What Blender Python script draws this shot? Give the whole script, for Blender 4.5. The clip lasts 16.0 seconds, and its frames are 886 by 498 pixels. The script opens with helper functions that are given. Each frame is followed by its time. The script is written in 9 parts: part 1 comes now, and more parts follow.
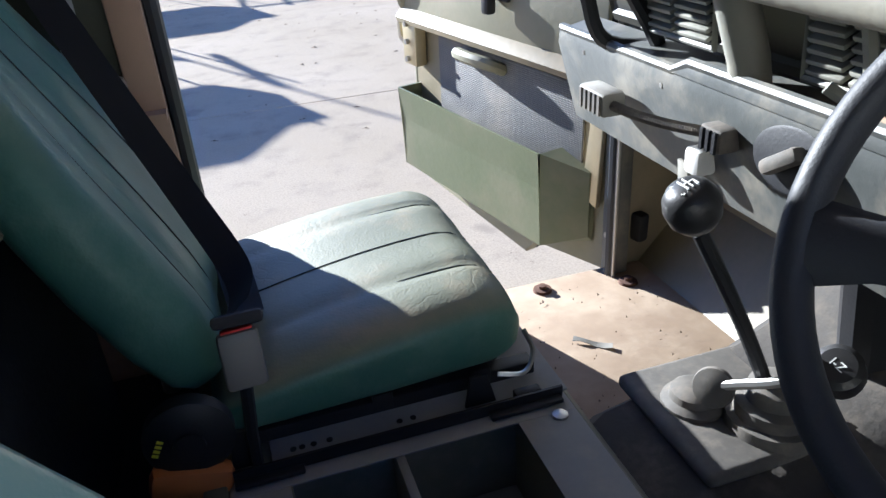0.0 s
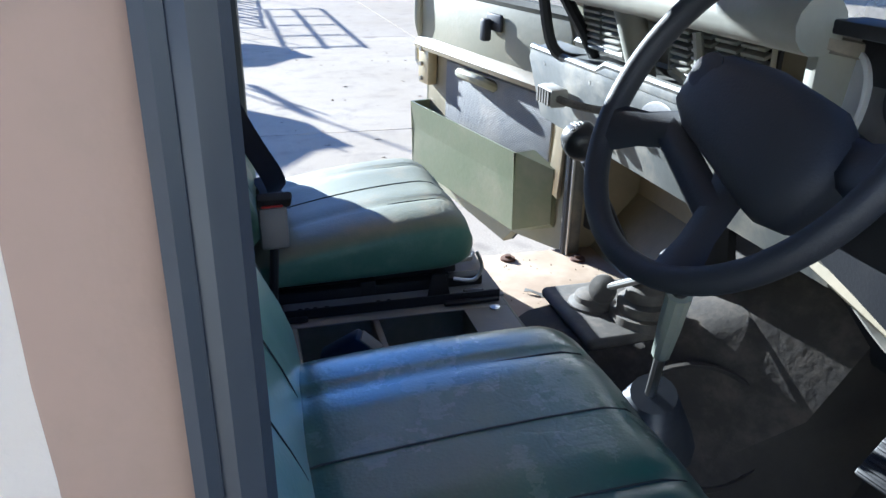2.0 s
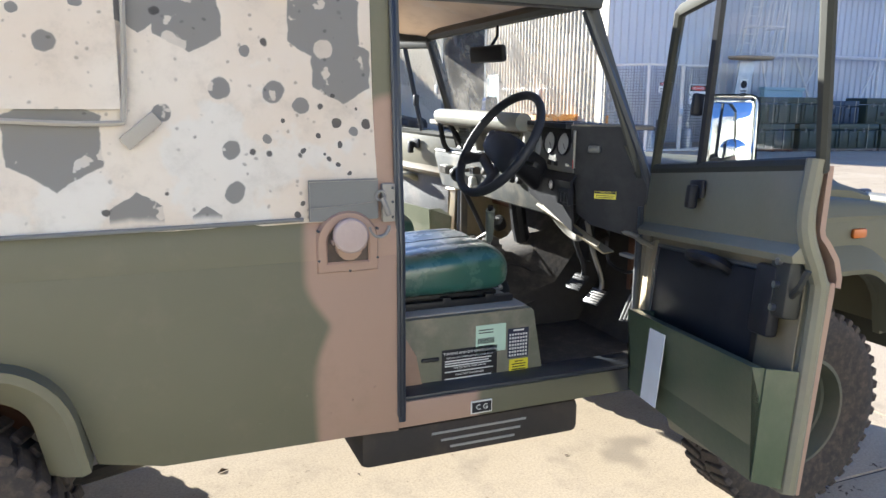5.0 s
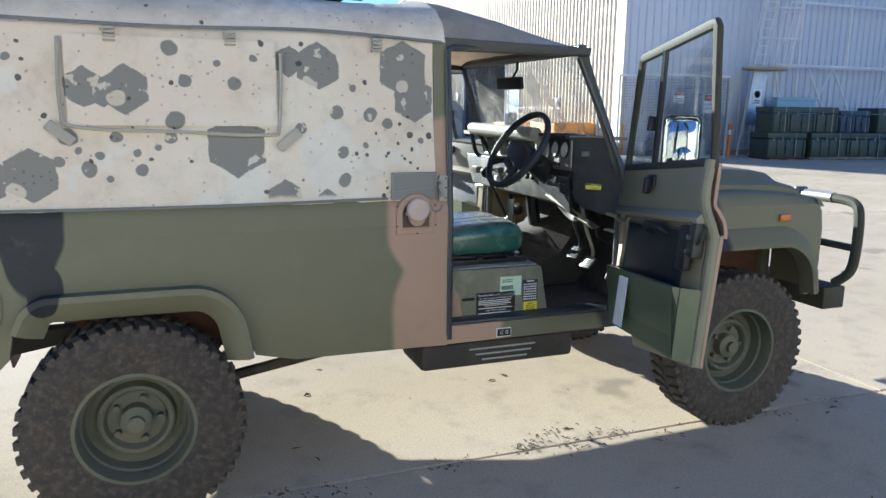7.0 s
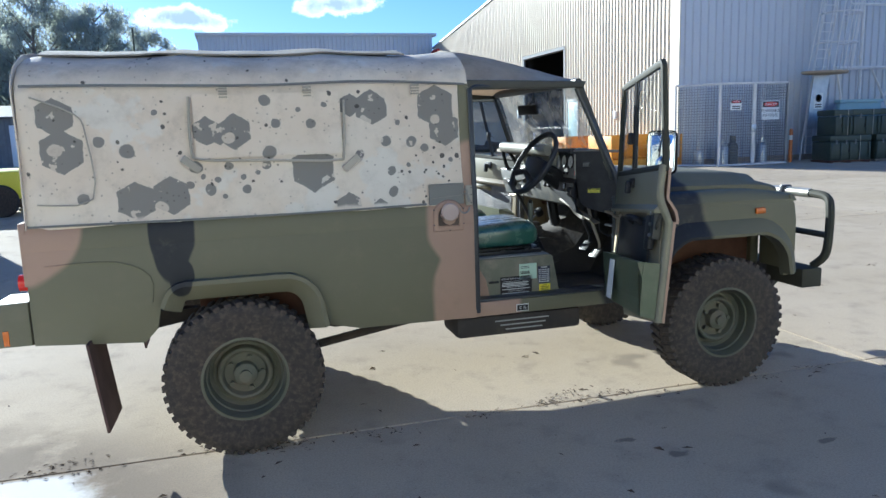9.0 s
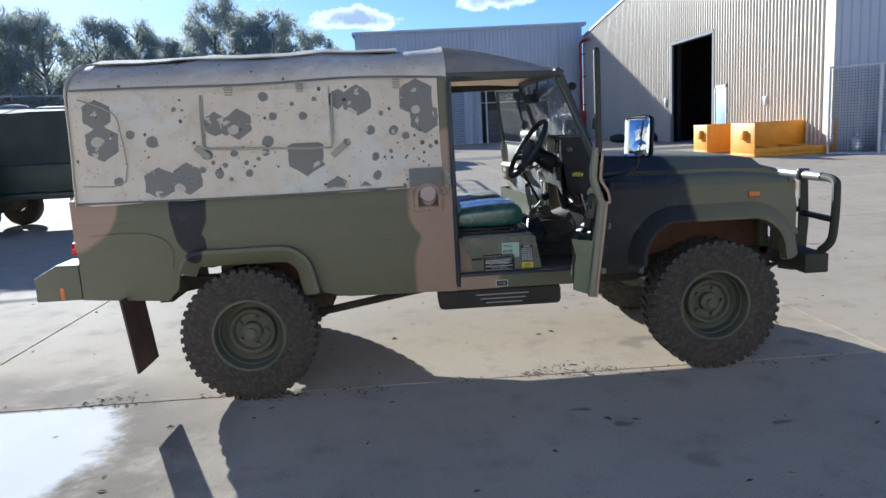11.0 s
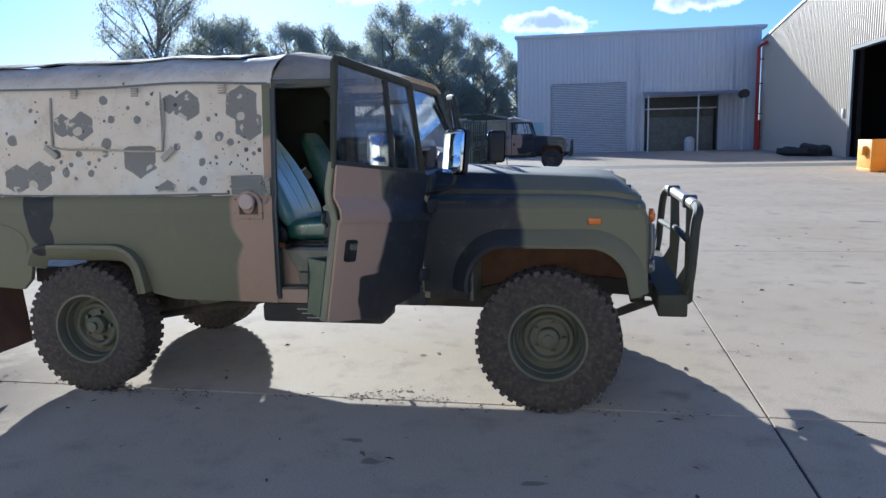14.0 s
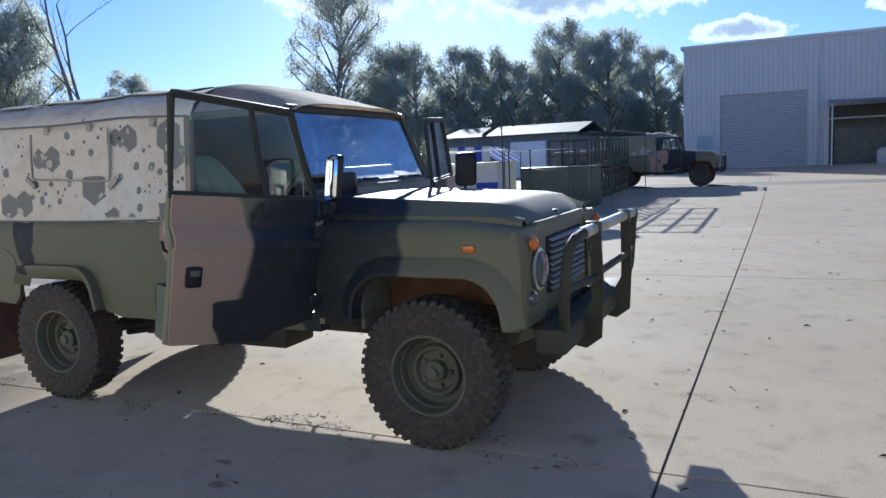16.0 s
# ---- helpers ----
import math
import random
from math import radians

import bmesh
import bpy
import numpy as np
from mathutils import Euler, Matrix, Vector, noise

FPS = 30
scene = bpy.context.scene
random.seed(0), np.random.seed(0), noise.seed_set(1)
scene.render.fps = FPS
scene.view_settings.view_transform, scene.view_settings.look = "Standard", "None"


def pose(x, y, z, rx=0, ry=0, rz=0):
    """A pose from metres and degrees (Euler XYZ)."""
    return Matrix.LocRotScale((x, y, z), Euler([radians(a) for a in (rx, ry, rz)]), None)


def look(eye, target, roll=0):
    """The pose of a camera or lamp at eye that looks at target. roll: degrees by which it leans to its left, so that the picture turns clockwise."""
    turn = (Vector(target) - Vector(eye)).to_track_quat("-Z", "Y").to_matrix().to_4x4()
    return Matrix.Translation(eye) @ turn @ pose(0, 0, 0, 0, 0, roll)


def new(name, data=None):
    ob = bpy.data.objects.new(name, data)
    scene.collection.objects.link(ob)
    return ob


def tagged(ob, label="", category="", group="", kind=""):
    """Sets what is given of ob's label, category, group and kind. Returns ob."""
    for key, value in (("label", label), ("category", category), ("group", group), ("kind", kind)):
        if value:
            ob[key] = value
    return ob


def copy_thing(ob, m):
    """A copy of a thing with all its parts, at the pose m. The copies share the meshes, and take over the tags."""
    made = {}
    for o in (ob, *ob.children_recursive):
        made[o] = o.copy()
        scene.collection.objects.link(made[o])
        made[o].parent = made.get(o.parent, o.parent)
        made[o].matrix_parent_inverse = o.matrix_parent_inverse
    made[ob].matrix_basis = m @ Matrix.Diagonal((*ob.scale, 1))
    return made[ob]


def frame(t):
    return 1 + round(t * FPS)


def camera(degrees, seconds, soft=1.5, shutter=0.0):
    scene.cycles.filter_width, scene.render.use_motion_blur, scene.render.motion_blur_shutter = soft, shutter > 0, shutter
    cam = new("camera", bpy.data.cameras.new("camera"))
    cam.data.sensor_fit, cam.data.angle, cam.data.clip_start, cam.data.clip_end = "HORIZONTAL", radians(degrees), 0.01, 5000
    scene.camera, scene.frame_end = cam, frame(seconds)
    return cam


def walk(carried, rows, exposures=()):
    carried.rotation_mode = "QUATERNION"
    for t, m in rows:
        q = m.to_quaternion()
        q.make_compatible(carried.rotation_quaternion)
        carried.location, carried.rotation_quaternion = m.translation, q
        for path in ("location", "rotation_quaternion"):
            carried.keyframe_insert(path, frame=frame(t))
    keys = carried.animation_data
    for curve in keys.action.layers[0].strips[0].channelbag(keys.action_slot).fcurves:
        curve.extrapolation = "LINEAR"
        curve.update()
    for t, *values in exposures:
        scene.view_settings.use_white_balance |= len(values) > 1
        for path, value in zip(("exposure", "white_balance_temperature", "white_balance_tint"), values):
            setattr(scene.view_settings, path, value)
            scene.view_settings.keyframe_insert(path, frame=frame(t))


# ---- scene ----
cam = camera(62.4, 16.0)
PATH = [
    (0, (-0.066, -0.553, 1.572), (0.423, 1.146, 0.635), -4.1),
    (0.5, (-0.071, -0.623, 1.561), (0.218, 1.108, 0.602), -2.8),
    (1, (-0.073, -0.709, 1.53), (0.19, 1.038, 0.593), -0.5),
    (1.5, (-0.102, -0.843, 1.522), (0.266, 0.915, 0.642), 0.6),
    (2, (-0.131, -1.014, 1.537), (0.349, 0.758, 0.745), 0.8),
    (2.5, (-0.158, -1.29, 1.529), (0.388, 0.514, 0.86), 0.8),
    (3, (-0.247, -1.548, 1.538), (0.349, 0.273, 0.962), 0.8),
    (3.5, (-0.404, -1.815, 1.533), (0.263, 0.001, 1.027), 1.0),
    (4, (-0.526, -2.104, 1.511), (0.188, -0.292, 1.056), 0.4),
    (4.2, (-0.575, -2.242, 1.512), (0.153, -0.432, 1.073), 0.2),
    (6.3, (-1.101, -3.224, 1.545), (-0.351, -1.407, 1.176), 0.9),
    (6.5, (-1.125, -3.312, 1.568), (-0.394, -1.49, 1.188), 0.8),
    (7, (-1.246, -3.586, 1.564), (-0.546, -1.75, 1.189), 0.7),
    (7.5, (-1.308, -3.858, 1.565), (-0.663, -2.001, 1.197), 0.1),
    (8, (-1.35, -4.096, 1.566), (-0.759, -2.221, 1.201), -0.8),
    (8.5, (-1.425, -4.304, 1.572), (-0.859, -2.417, 1.224), -1.7),
    (9, (-1.358, -4.498, 1.601), (-0.834, -2.595, 1.276), -1.9),
    (9.2, (-1.277, -4.572, 1.651), (-0.787, -2.665, 1.303), -1.7),
    (11.3, (-0.297, -5.065, 1.528), (-0.248, -3.093, 1.2), -2.6),
    (11.5, (-0.195, -5.064, 1.523), (-0.172, -3.094, 1.18), -2.2),
    (12, (0.13, -5.059, 1.505), (0.091, -3.089, 1.162), -2.6),
    (12.5, (0.488, -4.991, 1.519), (0.385, -3.022, 1.183), -2.5),
    (13, (0.872, -4.956, 1.516), (0.679, -2.993, 1.188), -2.2),
    (13.5, (1.225, -4.848, 1.497), (0.942, -2.894, 1.181), -1.8),
    (14, (1.591, -4.699, 1.504), (1.21, -2.759, 1.203), -1.3),
    (14.5, (2.001, -4.636, 1.498), (1.496, -2.723, 1.208), -0.9),
    (15, (2.338, -4.518, 1.506), (1.699, -2.643, 1.229), -1.5),
    (15.5, (2.677, -4.287, 1.497), (1.936, -2.447, 1.239), -2.3),
    (16, (3.055, -4.125, 1.491), (2.212, -2.326, 1.254), -2.5),
]
EXPOSURES = [(0.0, 1.84, 4900, 8), (1.0, 2.2, 4680, 8), (2.0, 2.07, 4680, 5), (3.0, 2.04, 5150, 6), (4.0, 2.04, 5400, 9), (6.5, 1.72, 5150, 2), (9.0, 1.31, 4900, 1), (11.5, 0.98, 4950, 6), (14.5, 1.12, 4850, 6), (16.0, 0.95, 5000, 6)]
WHEEL_TURN = -27.0
walk(cam, [(t, look(eye, target, roll)) for t, eye, target, roll in PATH], EXPOSURES)

# ---- world, sun ----
SUN = Vector((-0.49, 1.0, 0.39)).normalized()
lamp = bpy.data.lights.new("sun", "SUN")
lamp.energy, lamp.angle, lamp.color = 5.8, radians(0.55), (1.0, 0.86, 0.68)
sun_ob = new("sun", lamp)
sun_ob.matrix_world = look(SUN * 60, (0, 0, 0))

world = bpy.data.worlds.new("sky")
scene.world = world
world.use_nodes = True
wn = world.node_tree
wn.nodes.clear()


def nd(tree, kind, **kw):
    n = tree.nodes.new(kind)
    for k, v in kw.items():
        if k == "op":
            n.operation = v
        elif k == "blend":
            n.blend_type = v
        elif k == "dt":
            n.data_type = v
    return n


def lk(tree, a, b):
    tree.links.new(a, b)


def val(tree, sock, v):
    """Plug a socket, number or colour into sock."""
    if isinstance(v, bpy.types.NodeSocket):
        tree.links.new(v, sock)
    elif isinstance(v, (tuple, list)) and sock.type == "RGBA" and len(v) == 3:
        sock.default_value = (*v, 1)
    else:
        sock.default_value = v


def mth(tree, op, a, b=0.0, c=0.0, clamp=False):
    n = tree.nodes.new("ShaderNodeMath")
    n.operation, n.use_clamp = op, clamp
    val(tree, n.inputs[0], a), val(tree, n.inputs[1], b), val(tree, n.inputs[2], c)
    return n.outputs[0]


def mixc(tree, f, a, b, blend="MIX"):
    n = tree.nodes.new("ShaderNodeMix")
    n.data_type, n.blend_type = "RGBA", blend
    val(tree, n.inputs[0], f), val(tree, n.inputs[6], a), val(tree, n.inputs[7], b)
    return n.outputs[2]


def step(tree, v, lo, hi, a=0.0, b=1.0):
    n = tree.nodes.new("ShaderNodeMapRange")
    n.interpolation_type = "SMOOTHSTEP"
    val(tree, n.inputs[0], v), val(tree, n.inputs[1], lo), val(tree, n.inputs[2], hi), val(tree, n.inputs[3], a), val(tree, n.inputs[4], b)
    return n.outputs[0]


def noi(tree, vec, scale, detail=4.0, rough=0.55, out=0):
    n = tree.nodes.new("ShaderNodeTexNoise")
    if vec is not None:
        lk(tree, vec, n.inputs["Vector"])
    n.inputs["Scale"].default_value, n.inputs["Detail"].default_value, n.inputs["Roughness"].default_value = scale, detail, rough
    return n.outputs[out]


# clear late-afternoon sky with a few broken clouds
sky = nd(wn, "ShaderNodeTexSky")
sky.sky_type, sky.sun_disc = "NISHITA", False
sky.sun_elevation, sky.sun_rotation = math.asin(SUN.z), math.atan2(SUN.x, SUN.y)
sky.air_density, sky.dust_density, sky.ozone_density = 1.0, 0.25, 2.5
geo_w = nd(wn, "ShaderNodeTexCoord")
sepw = nd(wn, "ShaderNodeSeparateXYZ")
lk(wn, geo_w.outputs["Generated"], sepw.inputs[0])
up = mth(wn, "MAXIMUM", sepw.outputs[2], 0.03)
flat = nd(wn, "ShaderNodeCombineXYZ")
lk(wn, mth(wn, "DIVIDE", sepw.outputs[0], mth(wn, "ADD", up, 0.12)), flat.inputs[0])
lk(wn, mth(wn, "DIVIDE", sepw.outputs[1], mth(wn, "ADD", up, 0.12)), flat.inputs[1])
shift = nd(wn, "ShaderNodeVectorMath", op="ADD")
lk(wn, flat.outputs[0], shift.inputs[0])
shift.inputs[1].default_value = (4.3, 1.7, 0.0)
cl = noi(wn, shift.outputs[0], 0.95, 7.0, 0.55)
cover = mth(wn, "MULTIPLY", step(wn, cl, 0.64, 0.72), step(wn, sepw.outputs[2], 0.06, 0.16))
thick = step(wn, cl, 0.66, 0.80)
cloud = mixc(wn, thick, (7.0, 7.3, 7.8), (4.6, 5.0, 5.8))
blue = mixc(wn, 1.0, sky.outputs[0], (0.70, 0.755, 1.04), "MULTIPLY")
final = mixc(wn, cover, blue, cloud)
# two cumulus banks low over the trees
az = mth(wn, "ARCTAN2", sepw.outputs[0], sepw.outputs[1])
el = mth(wn, "ARCSINE", sepw.outputs[2])
puff = noi(wn, geo_w.outputs["Generated"], 22.0, 7.0, 0.62)
body = None
for ca, ce, wa, we in ((-15.0, 11.6, 11.0, 2.0), (-2.3, 8.2, 3.6, 0.95), (7.6, 9.3, 3.5, 1.0), (-32.0, 12.5, 7.0, 2.0), (24.0, 15.0, 9.0, 1.4)):
    da = mth(wn, "DIVIDE", mth(wn, "SUBTRACT", az, radians(ca)), radians(wa))
    de = mth(wn, "DIVIDE", mth(wn, "SUBTRACT", el, radians(ce)), radians(we))
    r2 = mth(wn, "SQRT", mth(wn, "ADD", mth(wn, "MULTIPLY", da, da), mth(wn, "MULTIPLY", de, de)))
    one = mth(wn, "SUBTRACT", 1.0, r2)
    body = one if body is None else mth(wn, "MAXIMUM", body, one)
dens = mth(wn, "ADD", body, mth(wn, "MULTIPLY", mth(wn, "SUBTRACT", puff, 0.5), 2.4))
puffs = mixc(wn, step(wn, dens, 0.35, 0.85), (8.6, 8.6, 8.4), (4.2, 4.6, 5.2))
final = mixc(wn, step(wn, dens, 0.05, 0.3), final, puffs)
bg = nd(wn, "ShaderNodeBackground")
lk(wn, final, bg.inputs[0])
bg.inputs[1].default_value = 0.066
wo = nd(wn, "ShaderNodeOutputWorld")
lk(wn, bg.outputs[0], wo.inputs[0])


# ---- materials ----
def base_mat(name):
    m = bpy.data.materials.new(name)
    m.use_nodes = True
    t = m.node_tree
    b = t.nodes["Principled BSDF"]
    co = t.nodes.new("ShaderNodeTexCoord").outputs["Object"]
    return m, t, b, co


def bump(t, b, height, strength=0.3, dist=0.01):
    n = t.nodes.new("ShaderNodeBump")
    n.inputs["Strength"].default_value, n.inputs["Distance"].default_value = strength, dist
    lk(t, height, n.inputs["Height"])
    lk(t, n.outputs[0], b.inputs["Normal"])


def surf(name, c1, c2, rough=0.6, metal=0.0, scale=3.0, fine=60.0, bmp=0.2, dist=0.003, spec=0.5, rvar=0.15, dust=None, dust_amount=0.5, face_up=False):
    """Plain surface: two-scale colour variation, uneven gloss, fine relief, and dust that lies in blotches."""
    m, t, b, co = base_mat(name)
    n1, n2 = noi(t, co, scale, 5.0), noi(t, co, fine, 3.0)
    col = mixc(t, step(t, n1, 0.32, 0.68), c1, c2)
    col = mixc(t, mth(t, "MULTIPLY", n2, 0.22), col, (c1[0] * 0.45, c1[1] * 0.45, c1[2] * 0.45))
    r = mth(t, "ADD", mth(t, "MULTIPLY", mth(t, "SUBTRACT", n1, 0.5), rvar * 2), rough, clamp=True)
    if dust:
        d = mth(t, "MULTIPLY", step(t, noi(t, co, scale * 1.7, 6.0, 0.65), 0.42, 0.72), dust_amount)
        if face_up:                          # paler on what faces up: dust, and top light put into the colour
            nz = nd(t, "ShaderNodeSeparateXYZ")
            lk(t, nd(t, "ShaderNodeNewGeometry").outputs["Normal"], nz.inputs[0])
            d = mth(t, "MULTIPLY", mth(t, "ADD", d, 0.3 * dust_amount), step(t, nz.outputs[2], 0.3, 0.9, 0.12, 1.0), clamp=True)
        col = mixc(t, d, col, dust)
        r = mth(t, "ADD", r, mth(t, "MULTIPLY", d, 0.3), clamp=True)
    val(t, b.inputs["Base Color"], col), val(t, b.inputs["Roughness"], r)
    b.inputs["Metallic"].default_value, b.inputs["Specular IOR Level"].default_value = metal, spec
    if bmp:
        bump(t, b, n2, bmp, dist)
    return m


def plain(name, c, rough=0.5, metal=0.0, emit=0.0):
    m, t, b, co = base_mat(name)
    n = noi(t, co, 25.0, 4.0)
    val(t, b.inputs["Base Color"], mixc(t, mth(t, "MULTIPLY", n, 0.3), c, (c[0] * 0.6, c[1] * 0.6, c[2] * 0.6)))
    b.inputs["Roughness"].default_value, b.inputs["Metallic"].default_value = rough, metal
    if emit:
        b.inputs["Emission Color"].default_value, b.inputs["Emission Strength"].default_value = (*c, 1), emit
    return m


OLIVE, OLIVE2 = (0.125, 0.122, 0.077), (0.152, 0.145, 0.094)
PINK, PINK2 = (0.33, 0.225, 0.165), (0.37, 0.255, 0.19)
NIGHT = (0.018, 0.020, 0.024)


def ell(t, x, z, cx, cz, rx, rz, soft=0.11):
    """1 inside an ellipse of the x-z plane, with a soft edge."""
    a = mth(t, "DIVIDE", mth(t, "SUBTRACT", x, cx), rx)
    c = mth(t, "DIVIDE", mth(t, "SUBTRACT", z, cz), rz)
    d = mth(t, "ADD", mth(t, "MULTIPLY", a, a), mth(t, "MULTIPLY", c, c))
    return step(t, d, 1.0 + soft, 1.0 - soft)


def camo(name, pinks, nights, rough=0.62, off=0.0, wave=0.42):
    """Three-colour brushed vehicle camouflage with wavy patches, dust and chalky wear."""
    m, t, b, co = base_mat(name)
    wob = nd(t, "ShaderNodeVectorMath", op="ADD")
    w = nd(t, "ShaderNodeVectorMath", op="SCALE")
    lk(t, noi(t, co, 2.6, 2.0, 0.4, 1), w.inputs[0])
    w.inputs["Scale"].default_value = wave
    lk(t, co, wob.inputs[0]), lk(t, w.outputs[0], wob.inputs[1])
    s = nd(t, "ShaderNodeSeparateXYZ")
    lk(t, wob.outputs[0], s.inputs[0])
    x, z = mth(t, "SUBTRACT", s.outputs[0], wave / 2 + off), mth(t, "SUBTRACT", s.outputs[2], wave / 2)
    n1, n2 = noi(t, co, 4.0, 6.0, 0.6), noi(t, co, 140.0, 2.0)
    col = mixc(t, n1, OLIVE, OLIVE2)
    for e in pinks:
        col = mixc(t, ell(t, x, z, *e), col, mixc(t, n1, PINK, PINK2))
    for e in nights:
        col = mixc(t, ell(t, x, z, *e), col, NIGHT)
    d = mth(t, "MULTIPLY", step(t, noi(t, co, 7.0, 8.0, 0.7), 0.5, 0.8), 0.35)
    col = mixc(t, d, col, (0.20, 0.165, 0.115))
    lk(t, col, b.inputs["Base Color"])
    lk(t, mth(t, "ADD", mth(t, "MULTIPLY", n1, 0.25), rough - 0.12), b.inputs["Roughness"])
    b.inputs["Specular IOR Level"].default_value = 0.4
    bump(t, b, mth(t, "ADD", n2, mth(t, "MULTIPLY", noi(t, co, 5.0, 2.0), 6.0)), 0.12, 0.002)
    return m


M = {}
M["body"] = camo("camouflage_paint", [(-0.14, 1.15, 0.275, 0.38), (-0.14, 0.64, 0.265, 0.44), (-2.36, 1.26, 0.27, 0.33)],
                 [(-1.68, 1.16, 0.105, 0.24), (-1.63, 0.94, 0.06, 0.10), (0.92, 0.9, 0.36, 0.6)], wave=0.14)
M["door"] = camo("door_camouflage_paint", [(-0.75, 0.9, 0.32, 0.9)], [(-0.1, 0.85, 0.42, 0.62), (-0.5, 0.75, 0.14, 0.09)])
M["olive"] = surf("olive_paint", OLIVE, OLIVE2, 0.55, dust=(0.2, 0.165, 0.115), dust_amount=0.3)
M["green"] = surf("green_pocket_paint", (0.115, 0.135, 0.070), (0.14, 0.155, 0.085), 0.5, dust=(0.28, 0.23, 0.16), dust_amount=0.35)
# darker copy for the driver's pocket: the door's shade is in the colour
M["green_shaded"] = surf("shaded_green_pocket_paint", (0.07, 0.095, 0.05), (0.09, 0.115, 0.065), 0.4, dust=(0.20, 0.18, 0.12), dust_amount=0.3)
M["inner"] = surf("dusty_cab_paint", (0.20, 0.172, 0.105), (0.25, 0.215, 0.14), 0.5, dust=(0.33, 0.26, 0.17), dust_amount=0.5)
M["door_in"] = surf("faded_door_paint", (0.21, 0.20, 0.135), (0.245, 0.235, 0.16), 0.5, dust=(0.31, 0.265, 0.19), dust_amount=0.35)
# driver's copy of the door paint, darkened for the shade it stands in
M["door_olive"] = surf("driver_door_paint", (0.19, 0.18, 0.115), (0.22, 0.21, 0.14), 0.5, dust=(0.24, 0.205, 0.15), dust_amount=0.3)
M["dash_dust"] = surf("dusty_dash_top", (0.17, 0.155, 0.125), (0.24, 0.215, 0.17), 0.75, scale=5, dust=(0.42, 0.36, 0.27), dust_amount=0.5)
M["dash_side"] = surf("dusty_dark_panel", (0.020, 0.022, 0.026), (0.034, 0.036, 0.040), 0.5, scale=5, dust=(0.12, 0.115, 0.105), dust_amount=0.2, spec=0.25)
M["seat_base"] = surf("dusty_seat_base_paint", (0.15, 0.155, 0.11), (0.19, 0.19, 0.14), 0.5, scale=6, dust=(0.34, 0.30, 0.235), dust_amount=0.5)
# dusty top of the seat box, paler for sky light put into the colour
M["box_top"] = surf("dusty_sky_lit_box_top", (0.30, 0.295, 0.275), (0.35, 0.345, 0.32), 0.7, scale=7, dust=(0.44, 0.39, 0.32), dust_amount=0.5)
# colours of the shade and of the canvas glow behind the seats
M["behind_seat_dark"] = surf("cab_shade_dark", (0.035, 0.042, 0.05), (0.05, 0.058, 0.066), 0.9, scale=4, fine=80, bmp=0.4)
M["kit"] = surf("canvas_glow_brown", (0.15, 0.095, 0.065), (0.20, 0.13, 0.09), 0.95, scale=3, fine=60, bmp=0.5)
M["hook"] = surf("dull_galvanised_hook", (0.22, 0.22, 0.215), (0.28, 0.275, 0.26), 0.6, dust=(0.3, 0.26, 0.2), dust_amount=0.4)
M["bay"] = surf("dim_bay_boards", (0.13, 0.135, 0.115), (0.19, 0.19, 0.16), 0.7)
M["mesh_wire"] = surf("weathered_mesh_wire", (0.16, 0.165, 0.17), (0.22, 0.225, 0.23), 0.6)
M["box_blue"] = surf("dark_blue_plastic", (0.025, 0.045, 0.075), (0.035, 0.06, 0.095), 0.5)
M["catch"] = surf("dull_catch_metal", (0.16, 0.16, 0.15), (0.24, 0.235, 0.22), 0.5)
M["label_worn"] = surf("worn_pale_strap", (0.30, 0.27, 0.20), (0.38, 0.35, 0.27), 0.7)
M["grey"] = surf("grey_cab_paint", (0.085, 0.092, 0.09), (0.115, 0.12, 0.115), 0.45, 0.1, scale=7, dust=(0.30, 0.265, 0.20), dust_amount=0.45)
M["tan"] = surf("dusty_floor_paint", (0.42, 0.32, 0.22), (0.34, 0.25, 0.17), 0.7, scale=6, dust=(0.5, 0.40, 0.29), dust_amount=0.6)
M["mat"] = surf("floor_mat_rubber", (0.022, 0.020, 0.018), (0.038, 0.034, 0.03), 0.8, scale=14, dust=(0.12, 0.105, 0.085), dust_amount=0.6, bmp=0.5, face_up=True)
M["black"] = surf("black_plastic", (0.012, 0.013, 0.016), (0.018, 0.019, 0.023), 0.5, spec=0.35, fine=220, bmp=0.25, dist=0.001, dust=(0.12, 0.11, 0.10), dust_amount=0.10)
M["wheelgrip"] = surf("black_grained_plastic", (0.016, 0.018, 0.024), (0.024, 0.026, 0.032), 0.6, fine=320, bmp=0.4, dist=0.001)
M["rubber"] = surf("seal_rubber", (0.028, 0.033, 0.042), (0.042, 0.048, 0.058), 0.38, bmp=0.1)
M["tyre"] = surf("tyre_rubber", (0.028, 0.026, 0.024), (0.055, 0.045, 0.037), 0.85, scale=22, dust=(0.17, 0.13, 0.10), dust_amount=0.4, bmp=0.4)
M["rim"] = surf("olive_wheel_paint", (0.085, 0.09, 0.062), (0.11, 0.112, 0.08), 0.6, dust=(0.17, 0.13, 0.095), dust_amount=0.5)
M["steel"] = surf("dull_steel", (0.42, 0.41, 0.39), (0.5, 0.49, 0.47), 0.38, 1.0, bmp=0.1)
M["brass"] = surf("yellow_passivated_steel", (0.55, 0.47, 0.30), (0.62, 0.55, 0.4), 0.45, 0.8, bmp=0.2)
M["rust"] = surf("rusty_brown_primer", (0.13, 0.062, 0.036), (0.09, 0.045, 0.028), 0.85, scale=9)
M["chassis"] = surf("underbody_black", (0.022, 0.02, 0.018), (0.045, 0.037, 0.03), 0.8, dust=(0.15, 0.115, 0.08), dust_amount=0.4)
